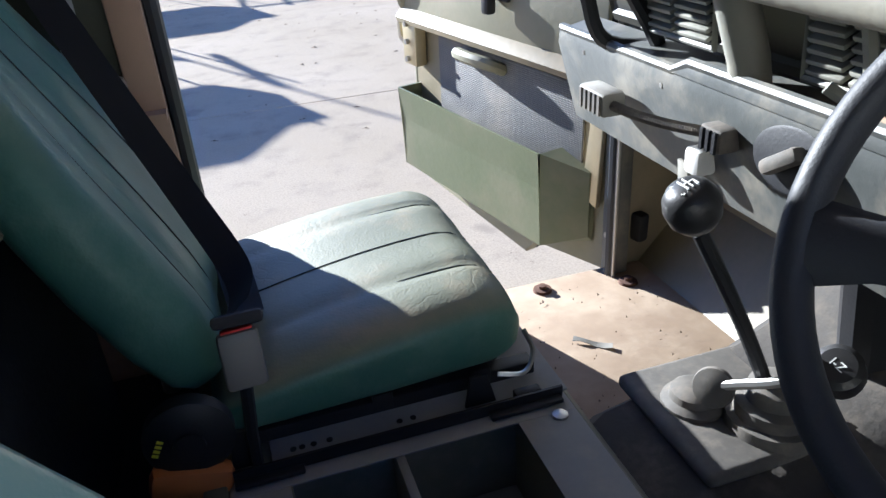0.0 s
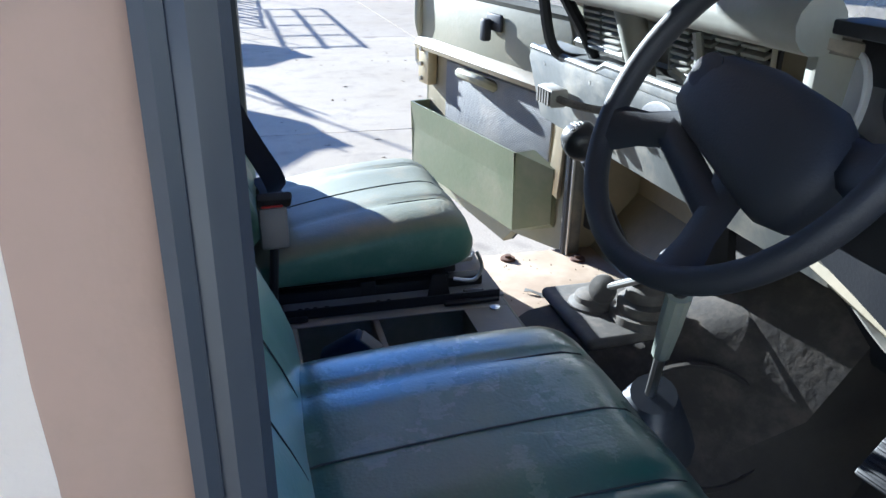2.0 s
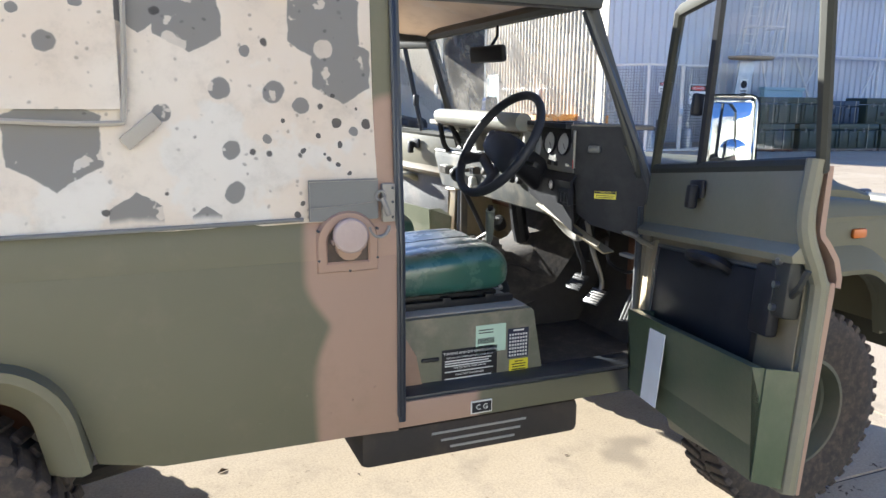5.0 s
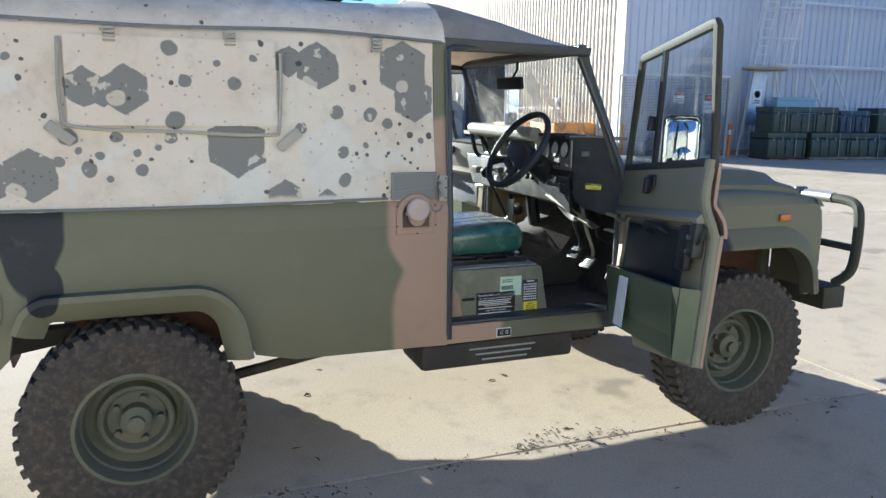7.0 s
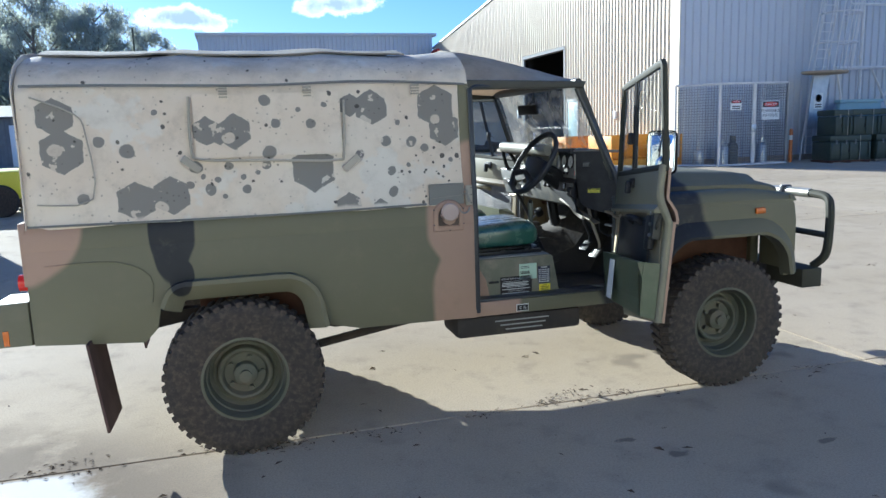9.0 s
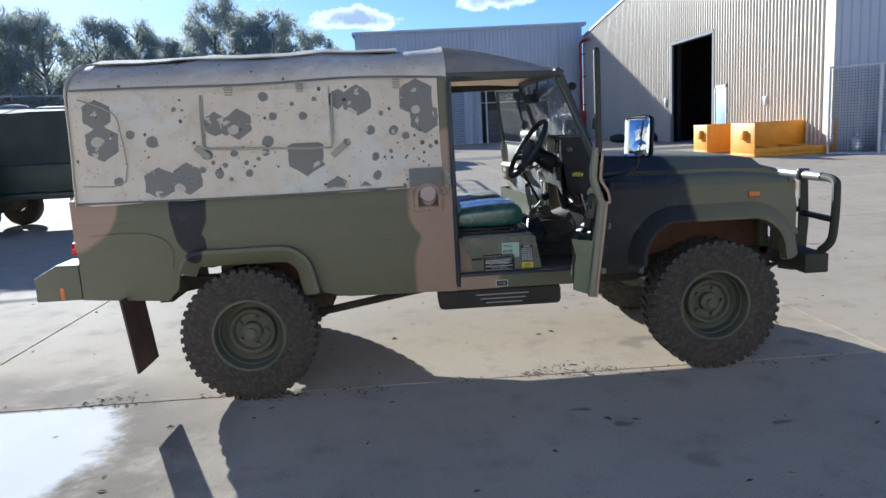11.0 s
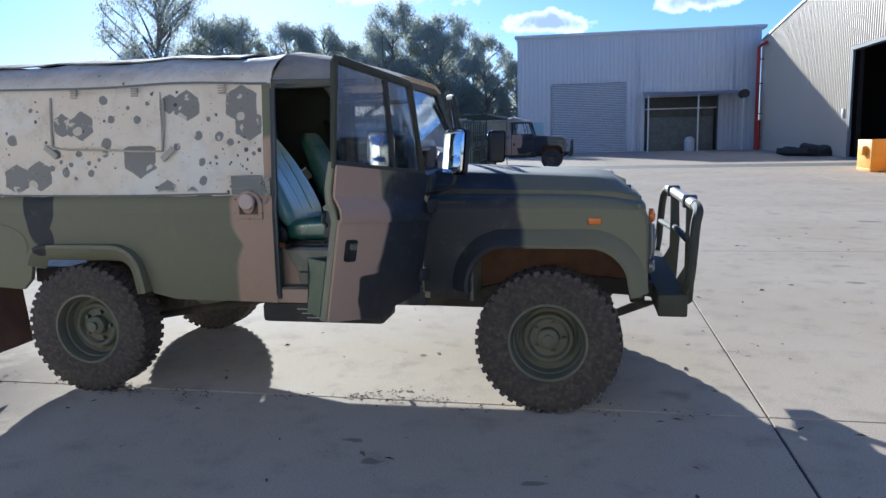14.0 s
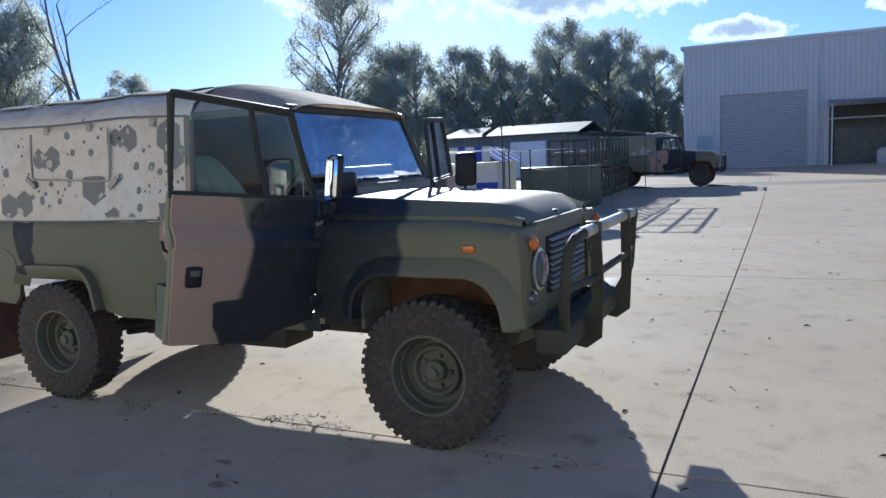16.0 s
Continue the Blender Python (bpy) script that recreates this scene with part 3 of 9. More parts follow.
def ground_mat(name):
    m, t, b, co = base_mat(name)
    co = nd(t, "ShaderNodeNewGeometry").outputs["Position"]
    rnd = nd(t, "ShaderNodeObjectInfo").outputs["Random"]
    n0, n1, n2 = noi(t, co, 0.5, 5.0), noi(t, co, 3.5, 8.0, 0.65), noi(t, co, 95.0, 4.0, 0.7)
    col = mixc(t, step(t, n0, 0.3, 0.7), (0.47, 0.39, 0.275), (0.54, 0.455, 0.34))
    col = mixc(t, mth(t, "MULTIPLY", rnd, 0.3), col, (0.36, 0.295, 0.22))
    col = mixc(t, mth(t, "MULTIPLY", step(t, n1, 0.48, 0.78), 0.55), col, (0.25, 0.215, 0.175))
    col = mixc(t, mth(t, "MULTIPLY", step(t, noi(t, co, 1.3, 3.0), 0.64, 0.72), 0.5), col, (0.16, 0.14, 0.12))
    col = mixc(t, mth(t, "MULTIPLY", step(t, n2, 0.35, 0.75), 0.5), col, (0.23, 0.195, 0.15))
    grit = step(t, noi(t, co, 34.0, 3.0, 0.6), 0.64, 0.70)
    col = mixc(t, mth(t, "MULTIPLY", grit, mth(t, "MULTIPLY", step(t, n1, 0.45, 0.6), 0.55)), col, (0.12, 0.098, 0.075))
    # darker brown patch on the ground behind the truck
    px = nd(t, "ShaderNodeSeparateXYZ")
    lk(t, co, px.inputs[0])
    dirt = mth(t, "MULTIPLY", ell(t, px.outputs[0], px.outputs[1], -3.0, -1.6, 1.5, 1.5, 0.45), step(t, noi(t, co, 2.2, 6.0, 0.6), 0.30, 0.52))
    col = mixc(t, mth(t, "MULTIPLY", dirt, 0.75), col, (0.15, 0.118, 0.088))
    # chalky spill on one slab and a few oil spots
    pos = nd(t, "ShaderNodeSeparateXYZ")
    lk(t, co, pos.inputs[0])
    wx = mth(t, "ADD", pos.outputs[0], mth(t, "MULTIPLY", mth(t, "SUBTRACT", noi(t, co, 4.0, 5.0, 0.6), 0.5), 0.5))
    spill = mth(t, "MULTIPLY", ell(t, wx, pos.outputs[1], -2.95, -1.45, 0.92, 1.0, 0.16), step(t, pos.outputs[1], -0.76, -0.80))
    col = mixc(t, mth(t, "MULTIPLY", spill, 0.85), col, (0.80, 0.79, 0.76))
    for cx, cy, rx in ((0.62, -1.56, 0.07), (0.48, -1.34, 0.05), (1.36, -1.68, 0.05), (1.93, -2.13, 0.09), (4.2, 3.0, 0.12), (6.1, 8.2, 0.2)):
        col = mixc(t, mth(t, "MULTIPLY", ell(t, wx, pos.outputs[1], cx, cy, rx, rx * 0.5, 0.5), 0.6), col, (0.10, 0.09, 0.08))
    lk(t, col, b.inputs["Base Color"])
    lk(t, mth(t, "ADD", mth(t, "MULTIPLY", n1, 0.2), 0.7), b.inputs["Roughness"])
    b.inputs["Specular IOR Level"].default_value = 0.04
    b.inputs["Diffuse Roughness"].default_value = 0.2
    bump(t, b, mth(t, "ADD", n2, mth(t, "MULTIPLY", n1, 2.0)), 0.35, 0.004)
    return m


M["concrete"] = ground_mat("worn_concrete")
M["joint"] = surf("joint_dirt", (0.03, 0.026, 0.021), (0.06, 0.05, 0.04), 0.9)


def clad_mat(name, c1, c2):
    m, t, b, co = base_mat(name)
    n0, n1 = noi(t, co, 0.35, 4.0), noi(t, co, 14.0, 5.0)
    col = mixc(t, n0, c1, c2)
    col = mixc(t, mth(t, "MULTIPLY", step(t, n1, 0.5, 0.8), 0.15), col, (c1[0] * 0.5, c1[1] * 0.5, c1[2] * 0.5))
    lk(t, col, b.inputs["Base Color"])
    b.inputs["Roughness"].default_value, b.inputs["Metallic"].default_value = 0.45, 0.15
    return m


M["clad"] = clad_mat("cream_steel_cladding", (0.56, 0.49, 0.385), (0.62, 0.55, 0.43))
M["clad2"] = clad_mat("grey_steel_cladding", (0.50, 0.515, 0.54), (0.54, 0.555, 0.58))
# sage keeps the bounced light of the unseen wall from turning warm
M["clad_sage"] = clad_mat("sage_steel_cladding", (0.50, 0.49, 0.415), (0.54, 0.53, 0.45))
M["roofing"] = clad_mat("roof_sheet", (0.5, 0.5, 0.5), (0.56, 0.56, 0.55))
M["shutter"] = clad_mat("roller_shutter_steel", (0.72, 0.735, 0.74), (0.78, 0.79, 0.80))
M["teal"] = plain("pale_blue_door", (0.33, 0.47, 0.50), 0.5)
M["bark"] = surf("eucalypt_bark", (0.20, 0.165, 0.13), (0.34, 0.29, 0.24), 0.9, scale=2.0, fine=30)


def leaf_mat():
    m, t, b, co = base_mat("eucalypt_leaves")
    r = nd(t, "ShaderNodeNewGeometry").outputs["Random Per Island"]
    col = mixc(t, r, (0.29, 0.32, 0.29), (0.42, 0.45, 0.41))
    lk(t, col, b.inputs["Base Color"])
    b.inputs["Roughness"].default_value = 0.55
    tl = nd(t, "ShaderNodeBsdfTranslucent")
    tl.inputs[0].default_value = (0.52, 0.56, 0.48, 1)
    mx = nd(t, "ShaderNodeMixShader")
    mx.inputs[0].default_value = 0.5
    lk(t, b.outputs[0], mx.inputs[1]), lk(t, tl.outputs[0], mx.inputs[2]), lk(t, mx.outputs[0], t.nodes["Material Output"].inputs[0])
    return m


M["leaf"] = leaf_mat()
M["litter"] = surf("dry_leaf_litter", (0.13, 0.085, 0.05), (0.07, 0.05, 0.035), 0.9, scale=20)


# ---- mesh helpers ----
def part(name, bm, mat, parent=None, label="", smooth=35):
    """Link a bmesh as one mesh object under a thing or a part."""
    bmesh.ops.recalc_face_normals(bm, faces=bm.faces)
    me = bpy.data.meshes.new(name)
    bm.to_mesh(me)
    bm.free()
    me.materials.append(M[mat] if isinstance(mat, str) else mat)
    if smooth:
        me.polygons.foreach_set("use_smooth", [True] * len(me.polygons))
        me.set_sharp_from_angle(angle=radians(smooth))
    ob = new(name, me)
    if parent is not None:
        ob.parent = parent
    if label:
        tagged(ob, label)
    return ob


def thing(name, label, category, group="", m=None, kind=""):
    e = new(name)
    if m is not None:
        e.matrix_world = m
    return tagged(e, label, category, group, kind)


def B():
    return bmesh.new()


def bx(bm, x0, x1, y0, y1, z0, z1, bev=0.0, m=None, seg=2):
    vs = [bm.verts.new((x, y, z)) for x in (x0, x1) for y in (y0, y1) for z in (z0, z1)]
    fs = [bm.faces.new([vs[i] for i in f]) for f in ((0, 1, 3, 2), (4, 6, 7, 5), (0, 4, 5, 1), (2, 3, 7, 6), (0, 2, 6, 4), (1, 5, 7, 3))]
    geom = vs
    if bev:
        es = list({e for f in fs for e in f.edges})
        r = bmesh.ops.bevel(bm, geom=es, offset=bev, segments=seg, affect="EDGES", profile=0.5)
        geom = list({v for f in r["faces"] for v in f.verts} | {v for v in vs if v.is_valid})
    if m is not None:
        bmesh.ops.transform(bm, matrix=m, verts=[v for v in geom if v.is_valid])
    return bm


def frame_of(d):
    d = Vector(d).normalized()
    u = d.cross(Vector((0, 0, 1)) if abs(d.z) < 0.9 else Vector((1, 0, 0))).normalized()
    return u, d.cross(u)


def cyl(bm, p0, p1, r0, r1=None, seg=16, cap=True):
    p0, p1 = Vector(p0), Vector(p1)
    r1 = r0 if r1 is None else r1
    u, w = frame_of(p1 - p0)
    a = [bm.verts.new(p0 + (u * math.cos(k) + w * math.sin(k)) * r0) for k in np.linspace(0, 2 * math.pi, seg, endpoint=False)]
    b = [bm.verts.new(p1 + (u * math.cos(k) + w * math.sin(k)) * r1) for k in np.linspace(0, 2 * math.pi, seg, endpoint=False)]
    for i in range(seg):
        bm.faces.new((a[i], a[(i + 1) % seg], b[(i + 1) % seg], b[i]))
    if cap:
        bm.faces.new(a[::-1]), bm.faces.new(b)
    return bm


def curve_pts(pts, n=6, closed=False):
    """A smooth line through the points."""
    P = [Vector(p) for p in pts]
    out, N = [], len(P)
    for i in range(N if closed else N - 1):
        p0, p1, p2, p3 = (P[(i - 1) % N], P[i], P[(i + 1) % N], P[(i + 2) % N]) if closed else (P[max(i - 1, 0)], P[i], P[i + 1], P[min(i + 2, N - 1)])
        for k in range(n):
            t = k / n
            out.append(0.5 * ((2 * p1) + (p2 - p0) * t + (2 * p0 - 5 * p1 + 4 * p2 - p3) * t * t + (3 * p1 - p0 - 3 * p2 + p3) * t ** 3))
    if not closed:
        out.append(P[-1])
    return out


def tube(bm, pts, r, seg=8, closed=False, smooth=0, flat=1.0, cap=True, rs=None):
    """A round bar along the points. flat squashes it; rs gives a radius a point."""
    P = curve_pts(pts, smooth, closed) if smooth else [Vector(p) for p in pts]
    n, rings, u = len(P), [], None
    for i, p in enumerate(P):
        d = (P[(i + 1) % n] - P[i - 1]) if closed else (P[min(i + 1, n - 1)] - P[max(i - 1, 0)])
        d = d.normalized() if d.length else Vector((1, 0, 0))
        if u is None:
            u = frame_of(d)[0]
        u = (u - d * u.dot(d)).normalized()
        w = d.cross(u)
        rr = r if rs is None else float(np.interp(i / max(n - 1, 1), np.linspace(0, 1, len(rs)), rs))
        rings.append([bm.verts.new(p + (u * math.cos(k) * flat + w * math.sin(k)) * rr) for k in np.linspace(0, 2 * math.pi, seg, endpoint=False)])
    for i in range(n if closed else n - 1):
        a, b = rings[i], rings[(i + 1) % n]
        for k in range(seg):
            bm.faces.new((a[k], a[(k + 1) % seg], b[(k + 1) % seg], b[k]))
    if cap and not closed:
        bm.faces.new(rings[0][::-1]), bm.faces.new(rings[-1])
    return bm


def ext(bm, prof, axis, a, b, bev=0.0):
    """Extrude a 2D outline: axis 'y' takes (x, z), 'x' takes (y, z), 'z' takes (x, y)."""
    def P(p, k):
        return {"y": (p[0], k, p[1]), "x": (k, p[0], p[1]), "z": (p[0], p[1], k)}[axis]
    va, vb = [bm.verts.new(P(p, a)) for p in prof], [bm.verts.new(P(p, b)) for p in prof]
    n = len(prof)
    fs = [bm.faces.new(va), bm.faces.new(vb[::-1])] + [bm.faces.new((va[i], vb[i], vb[(i + 1) % n], va[(i + 1) % n])) for i in range(n)]
    if bev:
        bmesh.ops.bevel(bm, geom=list({e for f in fs[:2] for e in f.edges}), offset=bev, segments=2, affect="EDGES", profile=0.5)
    return bm


def loft(bm, rings, closed=True, cap=True):
    R = [[bm.verts.new(p) for p in r] for r in rings]
    n = len(R[0])
    for a, b in zip(R, R[1:]):
        for k in range(n if closed else n - 1):
            bm.faces.new((a[k], a[(k + 1) % n], b[(k + 1) % n], b[k]))
    if cap and closed:
        bm.faces.new(R[0][::-1]), bm.faces.new(R[-1])
    return bm


def sheet(bm, grid, thick):
    """A curved plate: a grid of points, given thickness."""
    loft(bm, grid, closed=False)
    bmesh.ops.recalc_face_normals(bm, faces=bm.faces)
    bmesh.ops.solidify(bm, geom=bm.faces[:], thickness=thick)
    return bm


def lathe(bm, prof, m, seg=32, closed=False):
    """Turn (radius, height) pairs round the z axis of m."""
    rings = []
    for r, h in prof:
        rings.append([m @ Vector((r * math.cos(k), r * math.sin(k), h)) for k in np.linspace(0, 2 * math.pi, seg, endpoint=False)])
    R = [[bm.verts.new(p) for p in r] for r in rings]
    for a, b in list(zip(R, R[1:])) + ([(R[-1], R[0])] if closed else []):
        for k in range(seg):
            bm.faces.new((a[k], a[(k + 1) % seg], b[(k + 1) % seg], b[k]))
    if not closed:
        bm.faces.new(R[0][::-1]), bm.faces.new(R[-1])
    return bm


def text_part(name, words, size, m, mat, parent, depth=0.0006):
    """Lettering in the built-in font, as a mesh."""
    cu = bpy.data.curves.new(name, "FONT")
    cu.body, cu.size, cu.extrude, cu.align_x, cu.align_y, cu.resolution_u = words, size, depth, "CENTER", "CENTER", 2
    tmp = bpy.data.objects.new(name, cu)
    scene.collection.objects.link(tmp)
    me = bpy.data.meshes.new_from_object(tmp.evaluated_get(bpy.context.evaluated_depsgraph_get()))
    bpy.data.objects.remove(tmp)
    me.name = name
    me.transform(m)
    me.materials.clear()
    me.materials.append(M[mat])
    ob = new(name, me)
    ob.parent = parent
    return ob


def gz(x, y):
    """Height of the yard, which rises slightly towards the sheds."""
    k = min(1.0, max(0.0, (y - 12.0) / 14.0))
    return 0.2 * k * k * (3 - 2 * k)


# ---- yard ----
bm = B()
ys = [-3000, -200, -40, 0, 8, 12, 14, 16, 18, 20, 22, 24, 26, 30, 60, 200, 4000]
xs = [-3000, -200, -40, -10, 0, 10, 20, 40, 200, 3000]
loft(bm, [[(x, y, gz(x, y) - 0.009) for x in xs] for y in ys], closed=False)
ground = tagged(part("ground", bm, "joint"), "pale worn concrete yard with dirt in its joints", "ground", kind="structure")
bm = B()
loft(bm, [[(x, y, gz(x, y) - 0.004) for x in (-3000, -33.4)] for y in (-3000, -12, 60, 4000)], closed=False)
loft(bm, [[(x, y, gz(x, y) - 0.004) for x in (44.2, 3000)] for y in (-3000, -12, 60, 4000)], closed=False)
loft(bm, [[(x, y, gz(x, y) - 0.004) for x in (-33.4, 44.2)] for y in (-3000, -12.4)], closed=False)
loft(bm, [[(x, y, gz(x, y) - 0.004) for x in (-33.4, 44.2)] for y in (63.8, 4000)], closed=False)
part("outer_paving", bm, "concrete", ground)


def slab(x0, x1, y0, y1, gap=0.007):
    """One cast slab, its rim slightly rounded and worn."""
    b2 = B()
    x0, x1, y0, y1 = x0 + gap, x1 - gap, y0 + gap, y1 - gap
    rim = lambda i, d: [(x0 + i, y0 + i, gz(x0, y0) + d), (x1 - i, y0 + i, gz(x1, y0) + d), (x1 - i, y1 - i, gz(x1, y1) + d), (x0 + i, y1 - i, gz(x0, y1) + d)]
    loft(b2, [rim(0, -0.03), rim(0, -0.005), rim(0.002, 0.0)], closed=True)
    part("slab", b2, "concrete", ground, smooth=0)


XJ = [-33.45 + 6.0 * k for k in range(14)]
YJ = [-12.35, -6.55, -0.75, 5.0, 10.95, 17.0, 22.9, 28.8, 34.7, 40.6, 46.5, 52.4, 58.2, 63.9]
for xa, xb in zip(XJ, XJ[1:]):
    for ya, yb in zip(YJ, YJ[1:]):
        slab(xa, xb, ya, yb)


# ---- sheds ----
def ribbed(bm, p0, p1, z0, top, out, pitch=0.25, depth=0.048, skip=()):
    """Trapezoid-ribbed cladding from p0 to p1; top(s) gives the height; skip: (s0, s1, height) openings."""
    p0, p1 = Vector((*p0, 0)), Vector((*p1, 0))
    L = (p1 - p0).length
    d, o = (p1 - p0) / L, Vector((*out, 0)).normalized()
    pts, s = [], 0.0
    while s < L:
        pts += [(s, 0), (s + pitch * 0.55, 0), (s + pitch * 0.66, depth), (s + pitch * 0.89, depth)]
        s += pitch
    pts = [q for q in pts if q[0] < L] + [(L, 0)]

    def zbase(s):
        for a, b, h in skip:
            if a <= s <= b:
                return h
        return z0
    for (s0, d0), (s1, d1) in zip(pts, pts[1:]):
        zb = zbase((s0 + s1) / 2)
        a, b = p0 + d * s0 + o * d0, p0 + d * s1 + o * d1
        v = [bm.verts.new((a.x, a.y, zb)), bm.verts.new((b.x, b.y, zb)), bm.verts.new((b.x, b.y, top(s1))), bm.verts.new((a.x, a.y, top(s0)))]
        bm.faces.new(v)
    return bm


# near shed: gable wall with a doorway towards -x, long wall in shade towards -y
WX, WY0, WY1, PEAK = 13.33, 17.87, 49.6, 33.6
gable = lambda y: 7.45 + (1.52 * (1 - abs(y - PEAK) / (WY1 - PEAK)))
shed = thing("steel_shed", "large cream ribbed-steel shed with an open doorway", "shed")
bm = B()
ribbed(bm, (WX, WY0), (WX, WY1), -0.05, lambda s: gable(WY0 + s), (-1, 0), skip=[(26.96 - WY0, 31.75 - WY0, 4.98)])
part("gable_wall", bm, "clad", shed, smooth=0)
# the long wall's shade is put into its grey; the gable stays cream
bm = B()
ribbed(bm, (WX, WY0), (WX + 26, WY0), -0.05, lambda s: gable(WY0), (0, -1), pitch=0.3)
part("long_wall", bm, "clad2", shed, smooth=0)
bm = B()
for y0, y1 in ((WY0 - 0.15, PEAK), (PEAK, WY1 + 0.1)):
    ext(bm, [(y0, gable(y0)), (y1, gable(y1)), (y1, gable(y1) + 0.12), (y0, gable(y0) + 0.12)], "x", WX - 0.12, WX + 26)
part("roof", bm, "roofing", shed, smooth=0)
# inner walls in near-black, so the unlit inside is in their colour
bm = B()
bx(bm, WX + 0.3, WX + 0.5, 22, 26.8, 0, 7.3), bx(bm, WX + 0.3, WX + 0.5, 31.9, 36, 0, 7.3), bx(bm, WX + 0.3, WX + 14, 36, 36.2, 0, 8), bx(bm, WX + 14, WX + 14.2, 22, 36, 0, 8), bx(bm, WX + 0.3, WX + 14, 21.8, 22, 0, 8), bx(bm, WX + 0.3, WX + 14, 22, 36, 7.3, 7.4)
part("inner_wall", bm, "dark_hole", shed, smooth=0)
bm = B()
bx(bm, WX - 0.05, WX + 0.05, 26.78, 26.96, 0, 5.0), bx(bm, WX - 0.05, WX + 0.05, 31.75, 31.93, 0, 5.0)
bx(bm, WX - 0.07, WX + 0.25, 26.8, 31.9, 4.96, 5.1)
part("doorway_frame", bm, "store_grey", shed, smooth=0)
side_door = part("side_door", bx(B(), WX - 0.07, WX + 0.02, 25.5, 26.5, 0.12, 2.6, 0.01), "teal", shed, "pale blue personnel door")
bm = B()
bx(bm, WX - 0.1, WX, 25.42, 25.5, 0.1, 2.7), bx(bm, WX - 0.1, WX, 26.5, 26.58, 0.1, 2.7), bx(bm, WX - 0.1, WX, 25.42, 26.58, 2.6, 2.7)
part("door_frame", bm, "white", side_door, smooth=0)
bm = B()
ext(bm, [(WY0 - 0.06, 0), (WY0 + 0.45, 0), (WY0 + 0.45, gable(WY0)), (WY0 - 0.06, gable(WY0))], "x", WX - 0.06, WX - 0.002)
part("corner_flashing", bm, "clad", shed, smooth=0)
bm = B()
bx(bm, WX + 0.6, WX + 26, WY0 - 0.05, WY0 + 0.2, 0, 0.25)
part("plinth", bm, "concrete", shed, smooth=0)
part("switch_box", bx(B(), WX - 0.14, WX - 0.045, 22.0, 22.2, 1.75, 2.05, 0.01), "clad2", shed)
part("switch_box", bx(B(), WX - 0.14, WX - 0.045, 32.4, 32.6, 2.0, 2.4, 0.01), "clad2", shed)

# far shed across the yard
FY = 50.0
far = thing("steel_shed", "wide grey steel-clad shed with roller shutters", "shed")
bm = B()
ribbed(bm, (-3.3, FY), (WX + 0.0, FY), -0.05, lambda s: 8.42, (0, -1), pitch=0.3, skip=[(3.3 - 0.85, 3.3 + 4.4, 5.12), (5.7 + 3.3, 10.6 + 3.3, 4.0)])
part("front_wall", bm, "clad2", far, smooth=0)
bm = B()
ribbed(bm, (-3.3, FY), (-3.3, FY + 30), -0.05, lambda s: 8.42, (-1, 0), pitch=0.4)
bx(bm, -3.3, WX, FY + 29.9, FY + 30, 0, 8.4)
part("side_wall", bm, "clad2", far, smooth=0)
bm = B()
bx(bm, -3.5, WX + 0.3, FY - 0.2, FY + 30, 8.42, 8.62)
part("roof", bm, "roofing", far, smooth=0)
rs = part("roller_shutter", bx(B(), -0.85, 4.4, FY + 0.105, FY + 0.13, 0.1, 5.12), "store_grey", far, "closed roller shutter of narrow steel slats", smooth=0)
for k in range(40):
    z = 0.2 + k * 0.123
    part("slat", ext(B(), [(FY + 0.10, z), (FY + 0.0, z + 0.012), (FY + 0.0, z + 0.03), (FY + 0.10, z + 0.085)], "x", -0.85, 4.4), "shutter", rs, smooth=0)
for x in (5.1, 11.6):
    part("downpipe", tube(B(), [(x, FY - 0.1, 0.2), (x, FY - 0.1, 8.3)], 0.06), "clad2", far)
bm = B()
bx(bm, -2.45, -1.45, FY - 0.05, FY, 1.4, 2.45, 0.02)
part("vent_panel", bm, "teal", far)
bm = B()
bx(bm, 5.7, 10.6, FY + 1.2, FY + 1.3, 0, 4.1), bx(bm, 5.6, 5.7, FY, FY + 1.3, 0, 4.1), bx(bm, 10.6, 10.7, FY, FY + 1.3, 0, 4.1)
part("open_bay", bm, "bay", far, smooth=0)
for z, th in ((3.12, 0.10), (3.98, 0.12)):
    part("bay_rail", bx(B(), 5.7, 10.6, FY + 0.16, FY + 0.24, z, z + th, 0.01), "white", far)
part("bay_blind", bx(B(), 5.72, 10.58, FY + 0.30, FY + 0.33, 3.22, 3.98), "frame_dark", far, smooth=0)

# awning in front of the open bay
aw = thing("awning", "lean-to awning on thin posts before the open bay", "awning")
bm = B()
loft(bm, [[(5.6, FY - 3.2, 4.0), (5.6, FY - 0.02, 4.35)], [(11.8, FY - 3.2, 3.95), (11.8, FY - 0.02, 4.3)]], closed=False)
bmesh.ops.solidify(bm, geom=bm.faces[:], thickness=0.12)
part("awning_roof", bm, "clad2", aw, smooth=0)
for x in (5.7, 8.9, 11.7):
    part("post", tube(B(), [(x, FY - 3.1, 0.15), (x, FY - 3.1, 4.0)], 0.05), "white", aw)
bm = B()
tube(bm, [(11.7, FY - 3.6, 3.9), (11.7, FY - 2.6, 3.9)], 0.28, 14)
part("rolled_blind", bm, "black", aw)
wb = thing("water_tank", "small white plastic tank in the open bay", "tank")
part("tank_body", lathe(B(), [(0.3, 0.18), (0.34, 0.3), (0.34, 1.0), (0.2, 1.15), (0.08, 1.2)], pose(8.6, FY - 1.5, 0.0), 16), "white", wb)
bm = B()
bx(bm, 6.0, 10.4, FY + 0.3, FY + 0.9, 0.15, 2.6, 0.05)
